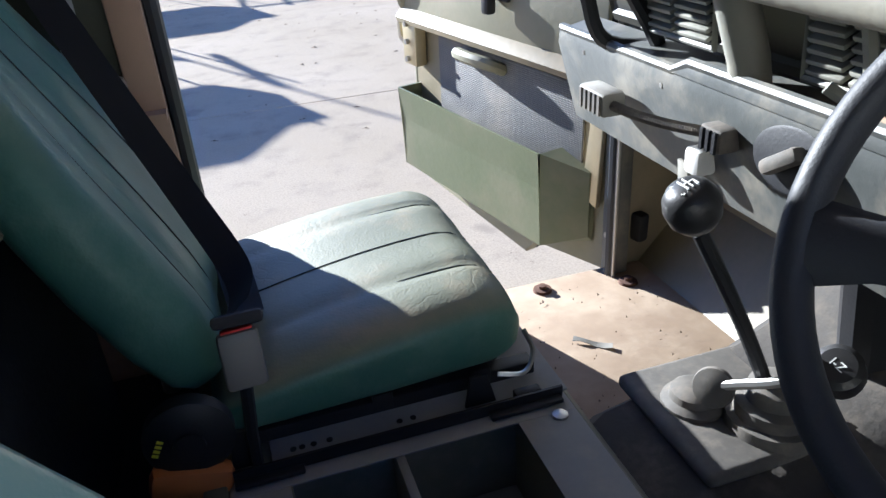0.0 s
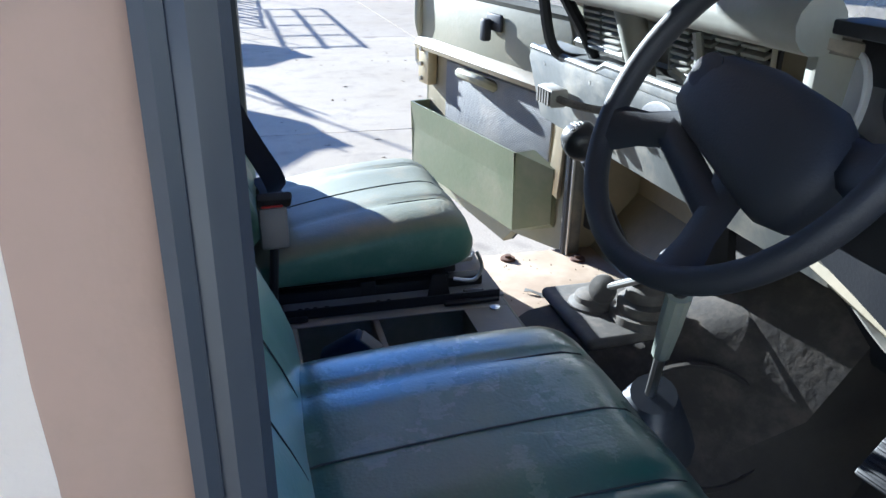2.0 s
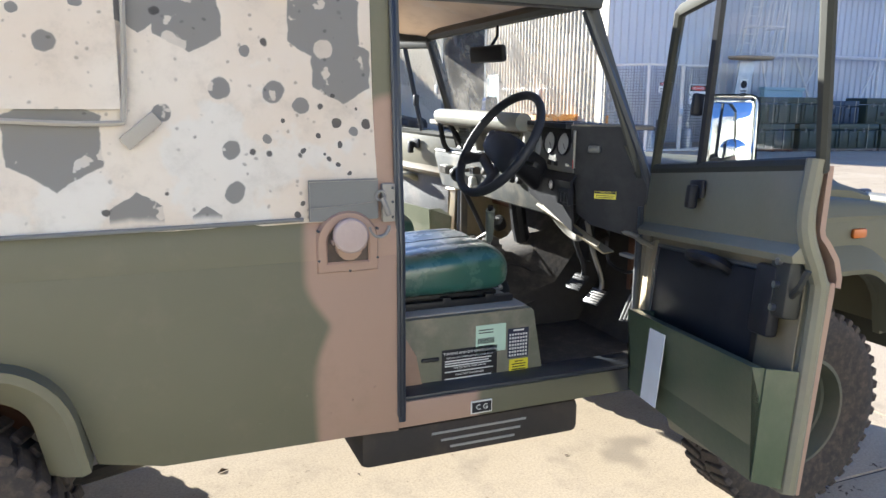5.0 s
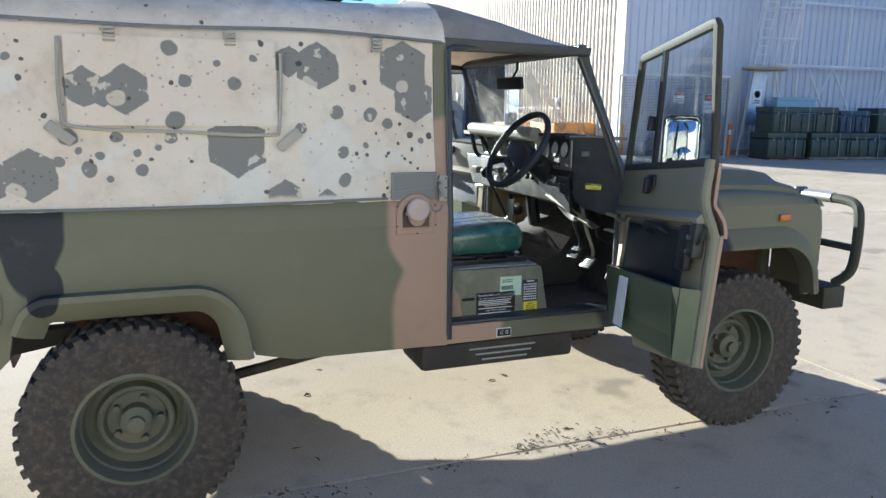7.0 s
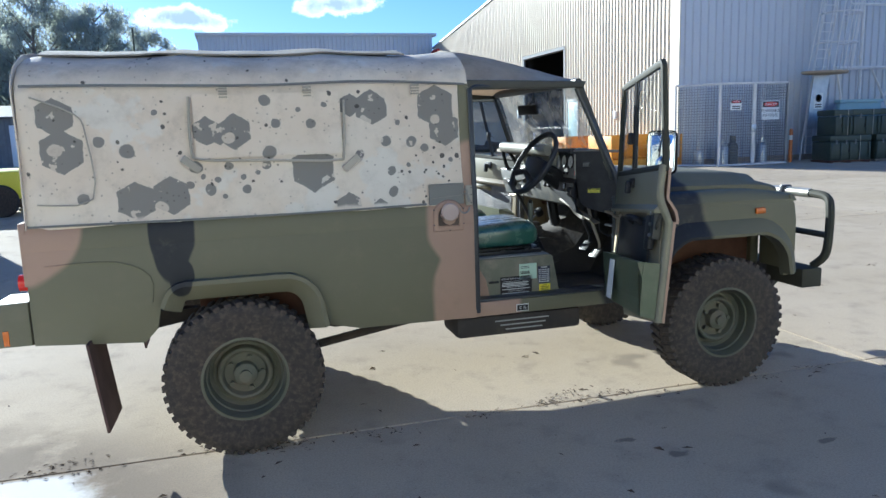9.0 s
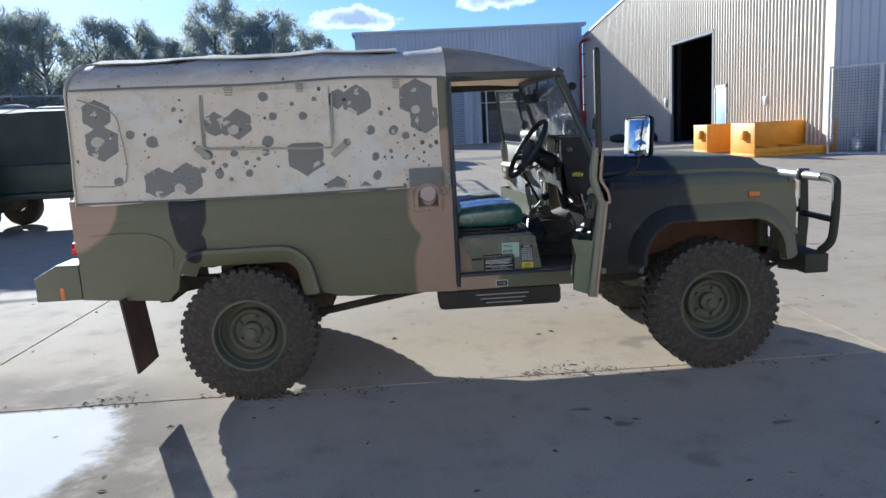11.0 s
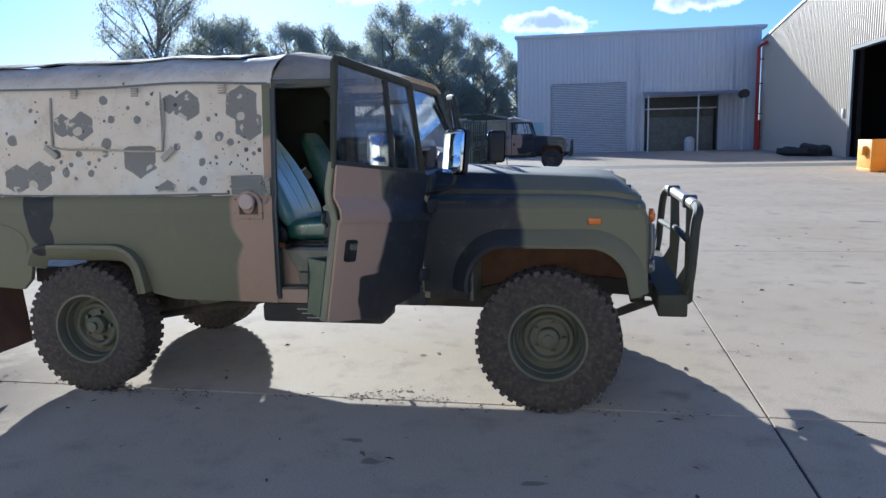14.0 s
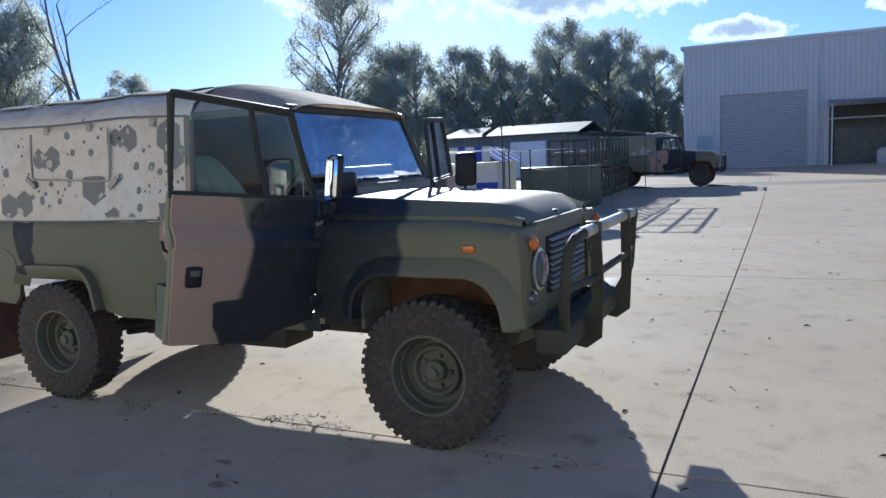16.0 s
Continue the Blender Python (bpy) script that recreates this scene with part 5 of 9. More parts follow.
def flare(bm, s, line, w=0.10, out=0.065):
    """A moulded wheel-arch lip that follows a line in x-z."""
    rows = []
    n = len(line)
    for i, (x, z) in enumerate(line):
        a, c = line[max(i - 1, 0)], line[min(i + 1, n - 1)]
        d = Vector((c[0] - a[0], c[1] - a[1])).normalized()
        nx, nz = -d.y, d.x
        rows.append([(x, s * (HALF - 0.03), z), (x, s * (HALF + out), z + 0.002), (x + nx * 0.02, s * (HALF + out + 0.004), z + nz * 0.02),
                     (x + nx * w * 0.6, s * (HALF + out * 0.62), z + nz * w * 0.6), (x + nx * w, s * (HALF - 0.002), z + nz * w)])
    loft(bm, rows, closed=False)


def wheel(parent, x, s, simple=False):
    """Steel wheel with a bar-tread tyre; s is the side."""
    m = Matrix.Translation((x, s * 0.745, 0.395)) @ Matrix.Rotation(radians(-90 * s), 4, "X")   # local z points outwards
    bm = B()
    lathe(bm, [(0.205, -0.095), (0.25, -0.105), (0.33, -0.112), (0.366, -0.108), (0.382, -0.094), (0.386, 0.0), (0.382, 0.094), (0.366, 0.108), (0.33, 0.112), (0.25, 0.105), (0.205, 0.095), (0.2, 0.0)], m, 48, closed=True)
    ty = part("tyre", bm, "tyre", parent, "black bar-tread tyre caked in brown dust")
    n = 44
    for side in (-1, 1):
        lugs = B()
        bx(lugs, 0.360, 0.396, -0.017, 0.017, 0.012 if side > 0 else -0.106, 0.106 if side > 0 else -0.012, 0.004, Matrix.Rotation(radians(14 * side), 4, "X"), 1)
        first = part("tread_lug", lugs, "tyre", ty)
        for k in range(n):
            ob = first if k == 0 else new("tread_lug", first.data)
            ob.parent = ty
            ob.matrix_basis = m @ Matrix.Rotation(2 * math.pi * (k + (0.5 if side > 0 else 0)) / n, 4, "Z")
    part("rim", lathe(B(), [(0.214, 0.07), (0.216, 0.098), (0.203, 0.099), (0.197, 0.082), (0.193, 0.035), (0.186, 0.028), (0.178, -0.02), (0.160, -0.035), (0.146, -0.03), (0.136, 0.008), (0.126, 0.014), (0.116, 0.008), (0.104, -0.022), (0.075, -0.026), (0.0005, -0.026), (0.0005, -0.09), (0.205, -0.09)], m, 40, closed=True), "rim", ty)
    bm = B()
    lathe(bm, [(0.06, -0.026), (0.058, 0.02), (0.045, 0.03), (0.03, 0.034), (0.03, 0.055), (0.0005, 0.058)], m, 20)
    part("hub", bm, "rim", ty)
    for k in range(5):
        a = 2 * math.pi * k / 5
        c = m @ Vector((0.085 * math.cos(a), 0.085 * math.sin(a), -0.026))
        c2 = m @ Vector((0.085 * math.cos(a), 0.085 * math.sin(a), 0.004))
        part("wheel_nut", cyl(B(), c, c2, 0.013, seg=6), "rim", ty)
    return ty


M["cover_trailer"] = surf("dark_trailer_canvas", (0.05, 0.055, 0.045), (0.075, 0.08, 0.062), 0.9, fine=300, bmp=0.4)
M["cover_dark"] = surf("dark_weathered_canvas", (0.17, 0.16, 0.14), (0.22, 0.205, 0.175), 0.9, fine=300, bmp=0.4)


def door(parent, s, paint, opened, pocket=True):
    """A cab door, hinge at the local origin, closed along -x; s is the side it closes."""
    o = s                                  # outward y
    skin = "door_in" if s > 0 else "door_olive"
    OUTLINE = [(-0.005, 0.70), (-0.27, 0.665), (-0.31, 0.61), (-0.86, 0.655), (-0.865, 1.10), (-0.865, 1.12), (-0.005, 1.12)]
    d = part("door", ext(B(), OUTLINE, "y", 0.0, -o * 0.012, 0.004), paint, parent, "open cab door" if opened else "closed cab door")
    part("door_shell", ext(B(), OUTLINE, "y", -o * 0.012, -o * 0.045, 0.004), skin, d)
    # rolled shoulder and waist panel
    prof = [(0.0, 1.11), (0.0, 1.13), (-0.012, 1.165), (-0.035, 1.195), (-0.05, 1.21), (-0.055, 1.225), (-0.058, 1.36)]
    bm = B()
    sheet(bm, [[(x, o * y, z) for y, z in prof] for x in (-0.005, -0.2, -0.4, -0.6, -0.865)], 0.012)
    part("waist_panel", bm, paint, d)
    bm = B()
    tube(bm, [(-0.856, -o * 0.030, 0.66), (-0.856, -o * 0.030, 1.06), (-0.856, -o * 0.040, 1.13), (-0.856, -o * 0.074, 1.20), (-0.856, -o * 0.086, 1.26), (-0.856, -o * 0.082, 1.37)], 0.019, 10, smooth=4)
    part("rolled_edge", bm, skin, d)
    part("inner_panel", bx(B(), -0.86, -0.01, -o * 0.082, -o * 0.07, 1.18, 1.35, 0.004), skin, d)
    # window frame, leaning in with height
    lean = lambda z: -o * (0.07 + (z - 1.35) * 0.13)
    loop = [(-0.015, 1.36), (-0.178, 1.808), (-0.195, 1.814), (-0.82, 1.822), (-0.852, 1.82), (-0.862, 1.808), (-0.863, 1.36)]
    bm = B()
    tube(bm, [(x, lean(z), z) for x, z in loop], 0.021, 8, closed=True, flat=0.75)
    wf = part("window_frame", bm, "frame_olive", d)
    bm = B()
    tube(bm, [(-0.33, lean(1.37), 1.37), (-0.43, lean(1.82), 1.82)], 0.014, 6)
    part("window_divider", bm, "black", wf)
    bm = B()
    ins = [(-0.03, 1.365), (-0.185, 1.80), (-0.84, 1.805), (-0.85, 1.365)]
    f = bm.faces.new([bm.verts.new((x, lean(z) - o * 0.004, z)) for x, z in ins])
    bmesh.ops.solidify(bm, geom=[f], thickness=0.004)
    g = part("window_pane", bm, "glass", wf, smooth=0)
    g.visible_shadow = False
    bm = B()
    bx(bm, -0.345, -0.325, lean(1.55) - o * 0.03, lean(1.55), 1.5, 1.56, 0.005)
    part("window_catch", bm, "black", wf)
    # outside handle recess and hinges
    hd = part("outer_handle", bx(B(), -0.80, -0.72, o * 0.002, o * 0.012, 0.93, 1.03, 0.012), "black", d)
    part("lever", bx(B(), -0.785, -0.735, o * 0.012, o * 0.026, 0.985, 1.015, 0.006), "olive", hd)
    for z in (0.78, 1.16):
        part("hinge", bx(B(), -0.06, 0.05, o * 0.0, o * 0.03, z, z + 0.07, 0.008), paint, d)
    if opened:
        i = -o                              # inward
        part("inner_skin", bx(B(), -0.84, -0.03, i * 0.047, i * 0.053, 0.9, 1.16, 0.003), "inner", d)
        part("ledge", ext(B(), [(i * 0.045, 1.155), (i * 0.10, 1.15), (i * 0.105, 1.165), (i * 0.085, 1.19), (i * 0.055, 1.20)], "x", -0.86, -0.02, 0.003), "inner" if s > 0 else skin, d)
        part("rubber_liner", bx(B(), -0.70, -0.09, i * 0.054, i * 0.060, 0.86, 1.13, 0.004), "mesh_rubber", d, "grey dimpled rubber liner")
        # deep pocket along the bottom
        up, fl, xe = (0.042, 0.132, -0.825) if s > 0 else (0.0, 0.155, -0.86)
        pk = [(i * 0.05, 0.668 + up), (i * 0.12, 0.68 + up), (i * 0.125, 0.88 + up), (i * 0.125, 0.925 + up), (i * fl, 0.925 + up), (i * 0.112, 0.70 + up), (i * 0.06, 0.68 + up)]
        pocket_ob = part("door_pocket", ext(B(), pk, "x", xe, -0.16, 0.0), "green" if s > 0 else "green_shaded", d, "green steel door pocket")
        bm = B()
        loft(bm, [[(-0.16, i * 0.05, 0.668 + up), (-0.16, i * 0.12, 0.68 + up), (-0.16, i * 0.125, 0.88 + up), (-0.16, i * 0.125, 0.925 + up), (-0.16, i * 0.05, 0.925 + up)],
                  [(-0.05, i * 0.05, 0.72 + up), (-0.055, i * 0.06, 0.73 + up), (-0.05, i * 0.07, 0.88 + up), (-0.05, i * 0.07, 0.90 + up), (-0.05, i * 0.05, 0.90 + up)]])
        part("pocket_end", bm, "green" if s > 0 else "green_shaded", pocket_ob, smooth=0)
        part("pocket_end", ext(B(), [(i * 0.05, 0.668 + up), (i * 0.12, 0.68 + up), (i * 0.125, 0.88 + up), (i * 0.125, 0.925 + up), (i * 0.05, 0.925 + up)], "x", xe - 0.005, xe + 0.003), "green" if s > 0 else "green_shaded", pocket_ob, smooth=0)
        bm = B()
        tube(bm, [(-0.55, i * 0.06, 1.10), (-0.54, i * 0.10, 1.12), (-0.47, i * 0.115, 1.125), (-0.40, i * 0.10, 1.12), (-0.39, i * 0.06, 1.10)], 0.016, 8, smooth=4)
        part("pull_handle", bm, "door_in" if s > 0 else "black", d)
        lt = part("latch", bx(B(), -0.845, -0.77, i * 0.055, i * 0.095, 1.03, 1.17, 0.008), "brass" if s > 0 else "frame_dark", d, "yellow passivated latch block" if s > 0 else "dark latch block")
        for z in (1.05, 1.10, 1.15):
            cyl(bm := B(), (-0.81, i * 0.09, z), (-0.81, i * 0.105, z), 0.008, seg=8)
            part("screw", bm, "steel", lt)
        bm = B()
        tube(bm, [(-0.84, i * 0.08, 1.08), (-0.87, i * 0.085, 1.10), (-0.885, i * 0.08, 1.14)], 0.008, 6)
        part("latch_lever", bm, "brass" if s > 0 else "frame_dark", lt)
        ih = part("inner_handle", bx(B(), -0.405, -0.325, i * 0.085, i * 0.097, 1.275, 1.325, 0.006), "black", d)
        part("grip", bx(B(), -0.395, -0.365, i * 0.097, i * 0.125, 1.245, 1.31, 0.008), "black", ih)
        for x, z in ((-0.02, 1.05), (-0.02, 1.09), (-0.03, 0.98)):
            part("rivet", cyl(B(), (x - 0.03, i * 0.05, z), (x - 0.03, i * 0.06, z), 0.009, seg=8), "brass", d)
        part("hinge_bracket", ext(B(), [(-0.10, 0.88), (-0.03, 0.86), (-0.02, 1.12), (-0.09, 1.14), (-0.06, 1.05), (-0.07, 0.95)], "y", i * 0.053, i * 0.066, 0.002), "brass", d)
        if s < 0:
            part("notice_paper", bx(B(), -0.43, -0.33, i * 0.150, i * 0.153, 0.70, 0.90), "label", d, "white paper notice", smooth=0)
            part("dark_liner", bx(B(), -0.70, -0.12, i * 0.061, i * 0.068, 0.88, 1.12, 0.01), "black", d)
            part("lock_block", bx(B(), -0.80, -0.72, i * 0.068, i * 0.10, 0.98, 1.14, 0.01), "black", d)
    else:
        part("inner_trim", bx(B(), -0.84, -0.03, -o * 0.047, -o * 0.053, 0.62, 1.16, 0.003), "olive", d)
    return d


def dimple_mat():
    """Grey rubber sheet with a fine grid of dimples and dust in them."""
    m, t, b, co = base_mat("dimpled_grey_rubber")
    p = nd(t, "ShaderNodeSeparateXYZ")
    lk(t, co, p.inputs[0])
    wav = lambda s_: mth(t, "SINE", mth(t, "MULTIPLY", s_, 620.0))
    h = mth(t, "MULTIPLY", wav(mth(t, "ADD", p.outputs[0], p.outputs[2])), wav(mth(t, "SUBTRACT", p.outputs[0], p.outputs[2])))
    n = noi(t, co, 5.0, 6.0, 0.65)
    col = mixc(t, step(t, h, 0.0, 0.6), (0.10, 0.10, 0.10), (0.22, 0.215, 0.205))
    col = mixc(t, mth(t, "MULTIPLY", step(t, n, 0.45, 0.75), 0.5), col, (0.32, 0.285, 0.23))
    lk(t, col, b.inputs["Base Color"])
    b.inputs["Roughness"].default_value = 0.65
    bump(t, b, h, 0.5, 0.002)
    return m


M["mesh_rubber"] = dimple_mat()


def mirror(parent, s, eye):
    """Square truck mirror on an arm; eye: where it points."""
    base = Vector((0.74, s * 0.79, 1.20))
    c = Vector((0.915, s * 0.882, 1.43))
    bm = B()
    tube(bm, [base, (0.82, s * 0.86, 1.22), (0.90, s * 0.88, 1.26), c - Vector((0, 0, 0.12))], 0.011, 8, smooth=4)
    arm = part("mirror_arm", bm, "black", parent)
    face = (Vector(eye) - c).normalized()
    m = Matrix.Translation(c) @ face.to_track_quat("Z", "Y").to_matrix().to_4x4()
    hsg = part("mirror_housing", bx(B(), -0.082, 0.082, -0.122, 0.122, -0.035, -0.001, 0.03, m, 3), "black", arm)
    part("mirror_glass", bx(B(), -0.074, 0.074, -0.113, 0.113, -0.006, 0.0015, 0.022, m, 3), "mirror", hsg)
    part("convex_mirror", lathe(B(), [(0.045, 0.002), (0.044, 0.006), (0.03, 0.009), (0.001, 0.011)], m @ Matrix.Translation((0.012, -0.062, 0)), 20), "mirror", hsg)


def truck_shell(parent, canvas="canvas", doors=True, full=True):
    """Chassis, body, canvas tilt, wings, bonnet, screen and front bar."""
    # chassis and axles
    bm = B()
    for s in (-1, 1):
        ext(bm, [(-2.02, 0.61), (-1.9, 0.60), (-1.4, 0.68), (-0.9, 0.52), (1.0, 0.50), (1.4, 0.62), (2.0, 0.58), (2.0, 0.66), (1.4, 0.72), (1.0, 0.62), (-0.9, 0.64), (-1.4, 0.80), (-1.6, 0.70), (-2.02, 0.70)], "y", s * 0.40, s * 0.48)
    for x in (-2.02, -1.0, -0.1, 0.8, 1.85):
        bx(bm, x, x + 0.08, -0.44, 0.44, 0.54, 0.62)
    part("chassis", bm, "chassis", parent)
    for x in (-1.397, 1.397):
        bm = B()
        tube(bm, [(x, -0.7, 0.395), (x, 0.7, 0.395)], 0.05, 10)
        lathe(bm, [(0.02, -0.13), (0.12, -0.10), (0.14, 0.0), (0.12, 0.10), (0.02, 0.14)], pose(x, 0.22 if x > 0 else 0.0, 0.395, 0, 90, 0), 16)
        part("axle", bm, "chassis", parent)
    part("prop_shaft", tube(B(), [(-1.3, 0.02, 0.42), (0.1, 0.02, 0.56)], 0.035, 8), "chassis", parent)
    for s in (-1, 1):
        part("trailing_arm", tube(B(), [(-1.2, s * 0.42, 0.38), (-0.35, s * 0.42, 0.52)], 0.025, 8), "chassis", parent)
    part("gearbox", bx(B(), -0.1, 0.75, -0.22, 0.22, 0.45, 0.63, 0.05), "chassis", parent)
    part("engine", bx(B(), 0.99, 1.6, -0.3, 0.3, 0.55, 0.95, 0.05), "chassis", parent)
    bm = B()
    bx(bm, -2.31, -0.93, -0.78, 0.78, 0.955, 0.98), bx(bm, -0.93, -0.2, -0.78, 0.78, 0.66, 0.70)
    part("load_floor", bm, "chassis", parent)
    # rear tub
    for s in (-1, 1):
        q = part("rear_side", ext(B(), REAR_SIDE if s < 0 else [(x, z + 0.07 if -0.9 < x < -0.1 and z < 0.6 else z) for x, z in REAR_SIDE], "y", s * HALF, s * (HALF - 0.03), 0.0006), "body", parent)
        part("side_shoulder", sheet(B(), shoulder(s, -2.33, -0.16, 1.235), 0.012), "body", q)
        bm = B()
        flare(bm, s, ([(-1.765, 0.80)] + arc(-1.64, 0.80, 0.115, 165, 95, 5) + [(-1.4, 0.915), (-1.22, 0.915)] + arc(-1.18, 0.72, 0.195, 80, 12, 7) + [(-0.965, 0.63)])[::-1] if s < 0 else ([(-1.765, 0.80)] + arc(-1.64, 0.80, 0.115, 165, 95, 5) + [(-1.4, 0.915), (-1.22, 0.915)] + arc(-1.18, 0.72, 0.195, 80, 12, 7) + [(-0.965, 0.63)])[::-1])
        part("wheel_arch_lip", bm, "body", q)
        bm = B()
        bx(bm, -1.60, -0.93, s * 0.50, s * 0.52, 0.62, 1.1), bx(bm, -1.85, -0.93, s * 0.5, s * 0.79, 0.93, 0.95)
        part("wheel_housing", bm, "rust", q, smooth=0)
        tube(bm := B(), [(-2.25, s * (HALF + 0.002), 1.03), (-1.95, s * (HALF + 0.002), 1.03), (-1.80, s * (HALF + 0.002), 0.95), (-1.80, s * (HALF + 0.002), 0.82)], 0.004, 5, smooth=3)
        part("pressed_seam", bm, "body", q)
        for k in range(9):
            x = -0.75 + k * 0.065
            part("rivet", cyl(B(), (x, s * HALF, 0.66 + 0.03 * (k % 3)), (x, s * (HALF + 0.003), 0.66 + 0.03 * (k % 3)), 0.004, seg=6), "body", q)
    part("tailboard", bx(B(), -2.345, -2.315, -0.79, 0.79, 0.94, 1.235, 0.006), "body", parent)
    part("tub_bulkhead", bx(B(), -0.19, -0.16, -0.775, 0.775, 0.66, 0.885, 0.004), "olive", parent)
    # rear bumperettes, lamps and mud flaps
    for s in (-1,):
        bm = B()
        ext(bm, [(-2.60, 0.66), (-2.34, 0.66), (-2.34, 0.87), (-2.47, 0.87), (-2.60, 0.80)], "y", s * 0.55, s * 0.79, 0.01)
        rb = part("rear_bumperette", bm, "olive", parent)
        part("tail_lamp", cyl(B(), (-2.343, s * 0.72, 0.95), (-2.38, s * 0.72, 0.95), 0.04), "lens_red", rb)
        part("rear_indicator", bx(B(), -2.46, -2.435, s * 0.789, s * 0.794, 0.67, 0.74, 0.002), "lens_amber", rb)
    for s in (-1, 1):
        bm = B()
        sheet(bm, [[(-2.10 + 0.013 * k, s * 0.88, 0.66 - 0.11 * k), (-2.095 + 0.013 * k, s * 0.74, 0.66 - 0.11 * k), (-2.09 + 0.013 * k, s * 0.56, 0.665 - 0.11 * k)] for k in range(5)], 0.012)
        part("mud_flap", bm, "rubber_red", parent, "worn reddish rubber mud flap")
    # canvas tilt with hoop sag
    prof = [(0.785, 1.20), (0.772, 1.35), (0.755, 1.55), (0.74, 1.72), (0.73, 1.83), (0.70, 1.90), (0.62, 1.965), (0.48, 2.015), (0.25, 2.045), (0.0, 2.055)]
    ring = [(-y, z) for y, z in prof] + [(y, z) for y, z in prof[-2::-1]]
    rows = []
    for k in range(45):
        x = -2.31 + k * (2.15 / 44)
        sag = -0.022 * abs(math.sin((x + 2.31) / 2.15 * math.pi * 3)) ** 0.8
        row = []
        for y, z in ring:
            zz = z + sag * max(0, (z - 1.85) / 0.2) + 0.006 * noise.noise((x * 5, y * 4, z * 4))
            yy = y * (1 + 0.012 * noise.noise((x * 3.1, z * 3.7, 7)) + (0.006 * noise.noise((x * 9, z * 8, 3))))
            if x < -2.2:
                zz = 1.2 + (zz - 1.2) * (1 - 0.03 * ((-2.2 - x) / 0.11) ** 2)
                yy *= 1 - 0.025 * ((-2.2 - x) / 0.11) ** 2
            row.append((x, yy, zz))
        rows.append(row)
    tilt = part("canvas_tilt", sheet(B(), rows, 0.006), canvas, parent, "weathered camouflage canvas tilt", smooth=60)
    # added dark sheet: stops sun through the canvas and darkens the inside
    part("tilt_lining", sheet(B(), [[(x, y * 0.982, z - 0.014 if z > 1.3 else z + 0.01) for x, y, z in row] for row in rows[1:-1]], 0.004), "cover_trailer", tilt, "added dark sheet that blocks light inside the tilt", smooth=60)
    # dark cover lashed over the roof ridge
    cov = []
    for k in range(34):
        x = -2.24 + k * (1.80 / 33)
        base = 2.055 if x < -0.16 else 2.055 - 0.185 * ((x + 0.16) / 0.71) ** 1.3
        cov.append([(x, y, base + 0.016 - 0.30 * abs(y) ** 2.6 + 0.010 * noise.noise((x * 6, y * 5, 9)) - 0.012 * abs(math.sin((x + 2.31) / 2.15 * math.pi * 3)) * (x < -0.16)) for y in np.linspace(-0.5, 0.5, 11)])
    part("roof_cover", sheet(B(), cov, 0.009), "cover_dark", tilt, "dark weathered cover lashed over the roof", smooth=60)
    rear = B()
    sheet(rear, [[(-2.315 + 0.012 * noise.noise((y * 4, z * 3, 1)), y * f, z) for y, z in ring] for f in (1.0, 0.6, 0.2, 0.001)], 0.005)
    part("rear_curtain", rear, canvas, tilt, smooth=60)
    # roof over the cab, slopes to the screen
    rows = []
    for k in range(9):
        t = k / 8
        x = -0.16 + 0.71 * t
        w, zt, ze = 0.73 - 0.06 * t, 2.055 - 0.185 * t ** 1.3, 1.83 - 0.005 * t
        rows.append([(x, y * w, ze + (zt - ze) * (1 - abs(y) ** (3.6 + 1.2 * t)) + 0.005 * noise.noise((x * 6, y * 5, 2))) for y in np.linspace(-1, 1, 19)])
    part("cab_canvas", sheet(B(), rows, 0.006), "canvas_cab" if full else canvas, tilt, smooth=60)
    for s in (-1, 1):
        bm = B()
        tube(bm, [(-2.28, s * 0.745, 1.85), (-1.9, s * 0.75, 1.848), (-1.25, s * 0.752, 1.838), (-0.7, s * 0.75, 1.85), (-0.18, s * 0.742, 1.828)], 0.007, 6, smooth=6)
        part("eave_rope", bm, "canvas_grey", tilt)
        tube(bm := B(), [(-2.3, s * 0.795, 1.215), (-1.2, s * 0.798, 1.205), (-0.42, s * 0.795, 1.212)], 0.006, 6, smooth=5)
        part("hem_rope", bm, "canvas_grey", tilt)
        # rolled-up window flap with its piped edge
        bm = B()
        tube(bm, [(-1.56, s * 0.755, 1.79), (-1.565, s * 0.768, 1.55), (-1.52, s * 0.775, 1.49), (-1.2, s * 0.777, 1.475), (-0.88, s * 0.777, 1.462), (-0.835, s * 0.772, 1.50), (-0.82, s * 0.755, 1.76)], 0.007, 6, smooth=4)
        part("flap_piping", bm, "canvas_pale", tilt)
        bm = B()
        sheet(bm, [[(x, s * (0.753 + (1.8 - z) * 0.068), z) for z in (1.80, 1.65, 1.495)] for x in (-1.545, -1.2, -0.84)], 0.004)
        part("window_flap", bm, "canvas_flap" if full else canvas, tilt)
        for x, z in ((-1.57, 1.47), (-0.80, 1.445)):
            bm = B()
            bx(bm, -0.05, 0.05, -0.004, 0.004, -0.018, 0.018, 0.003, pose(x, s * 0.785, z, 0, 40 if x < -1 else -40, 0))
            part("toggle_strap", bm, "canvas_pale", tilt)
        for x in (-1.4, -1.0, -0.45):
            bm = B()
            for j in range(4):
                bx(bm, x - 0.02, x + 0.02, s * 0.745, s * 0.762, 1.78 + j * 0.014, 1.788 + j * 0.014)
            part("strap_loop", bm, "canvas_pale", tilt)
        # sewn rear corner panel
        bm = B()
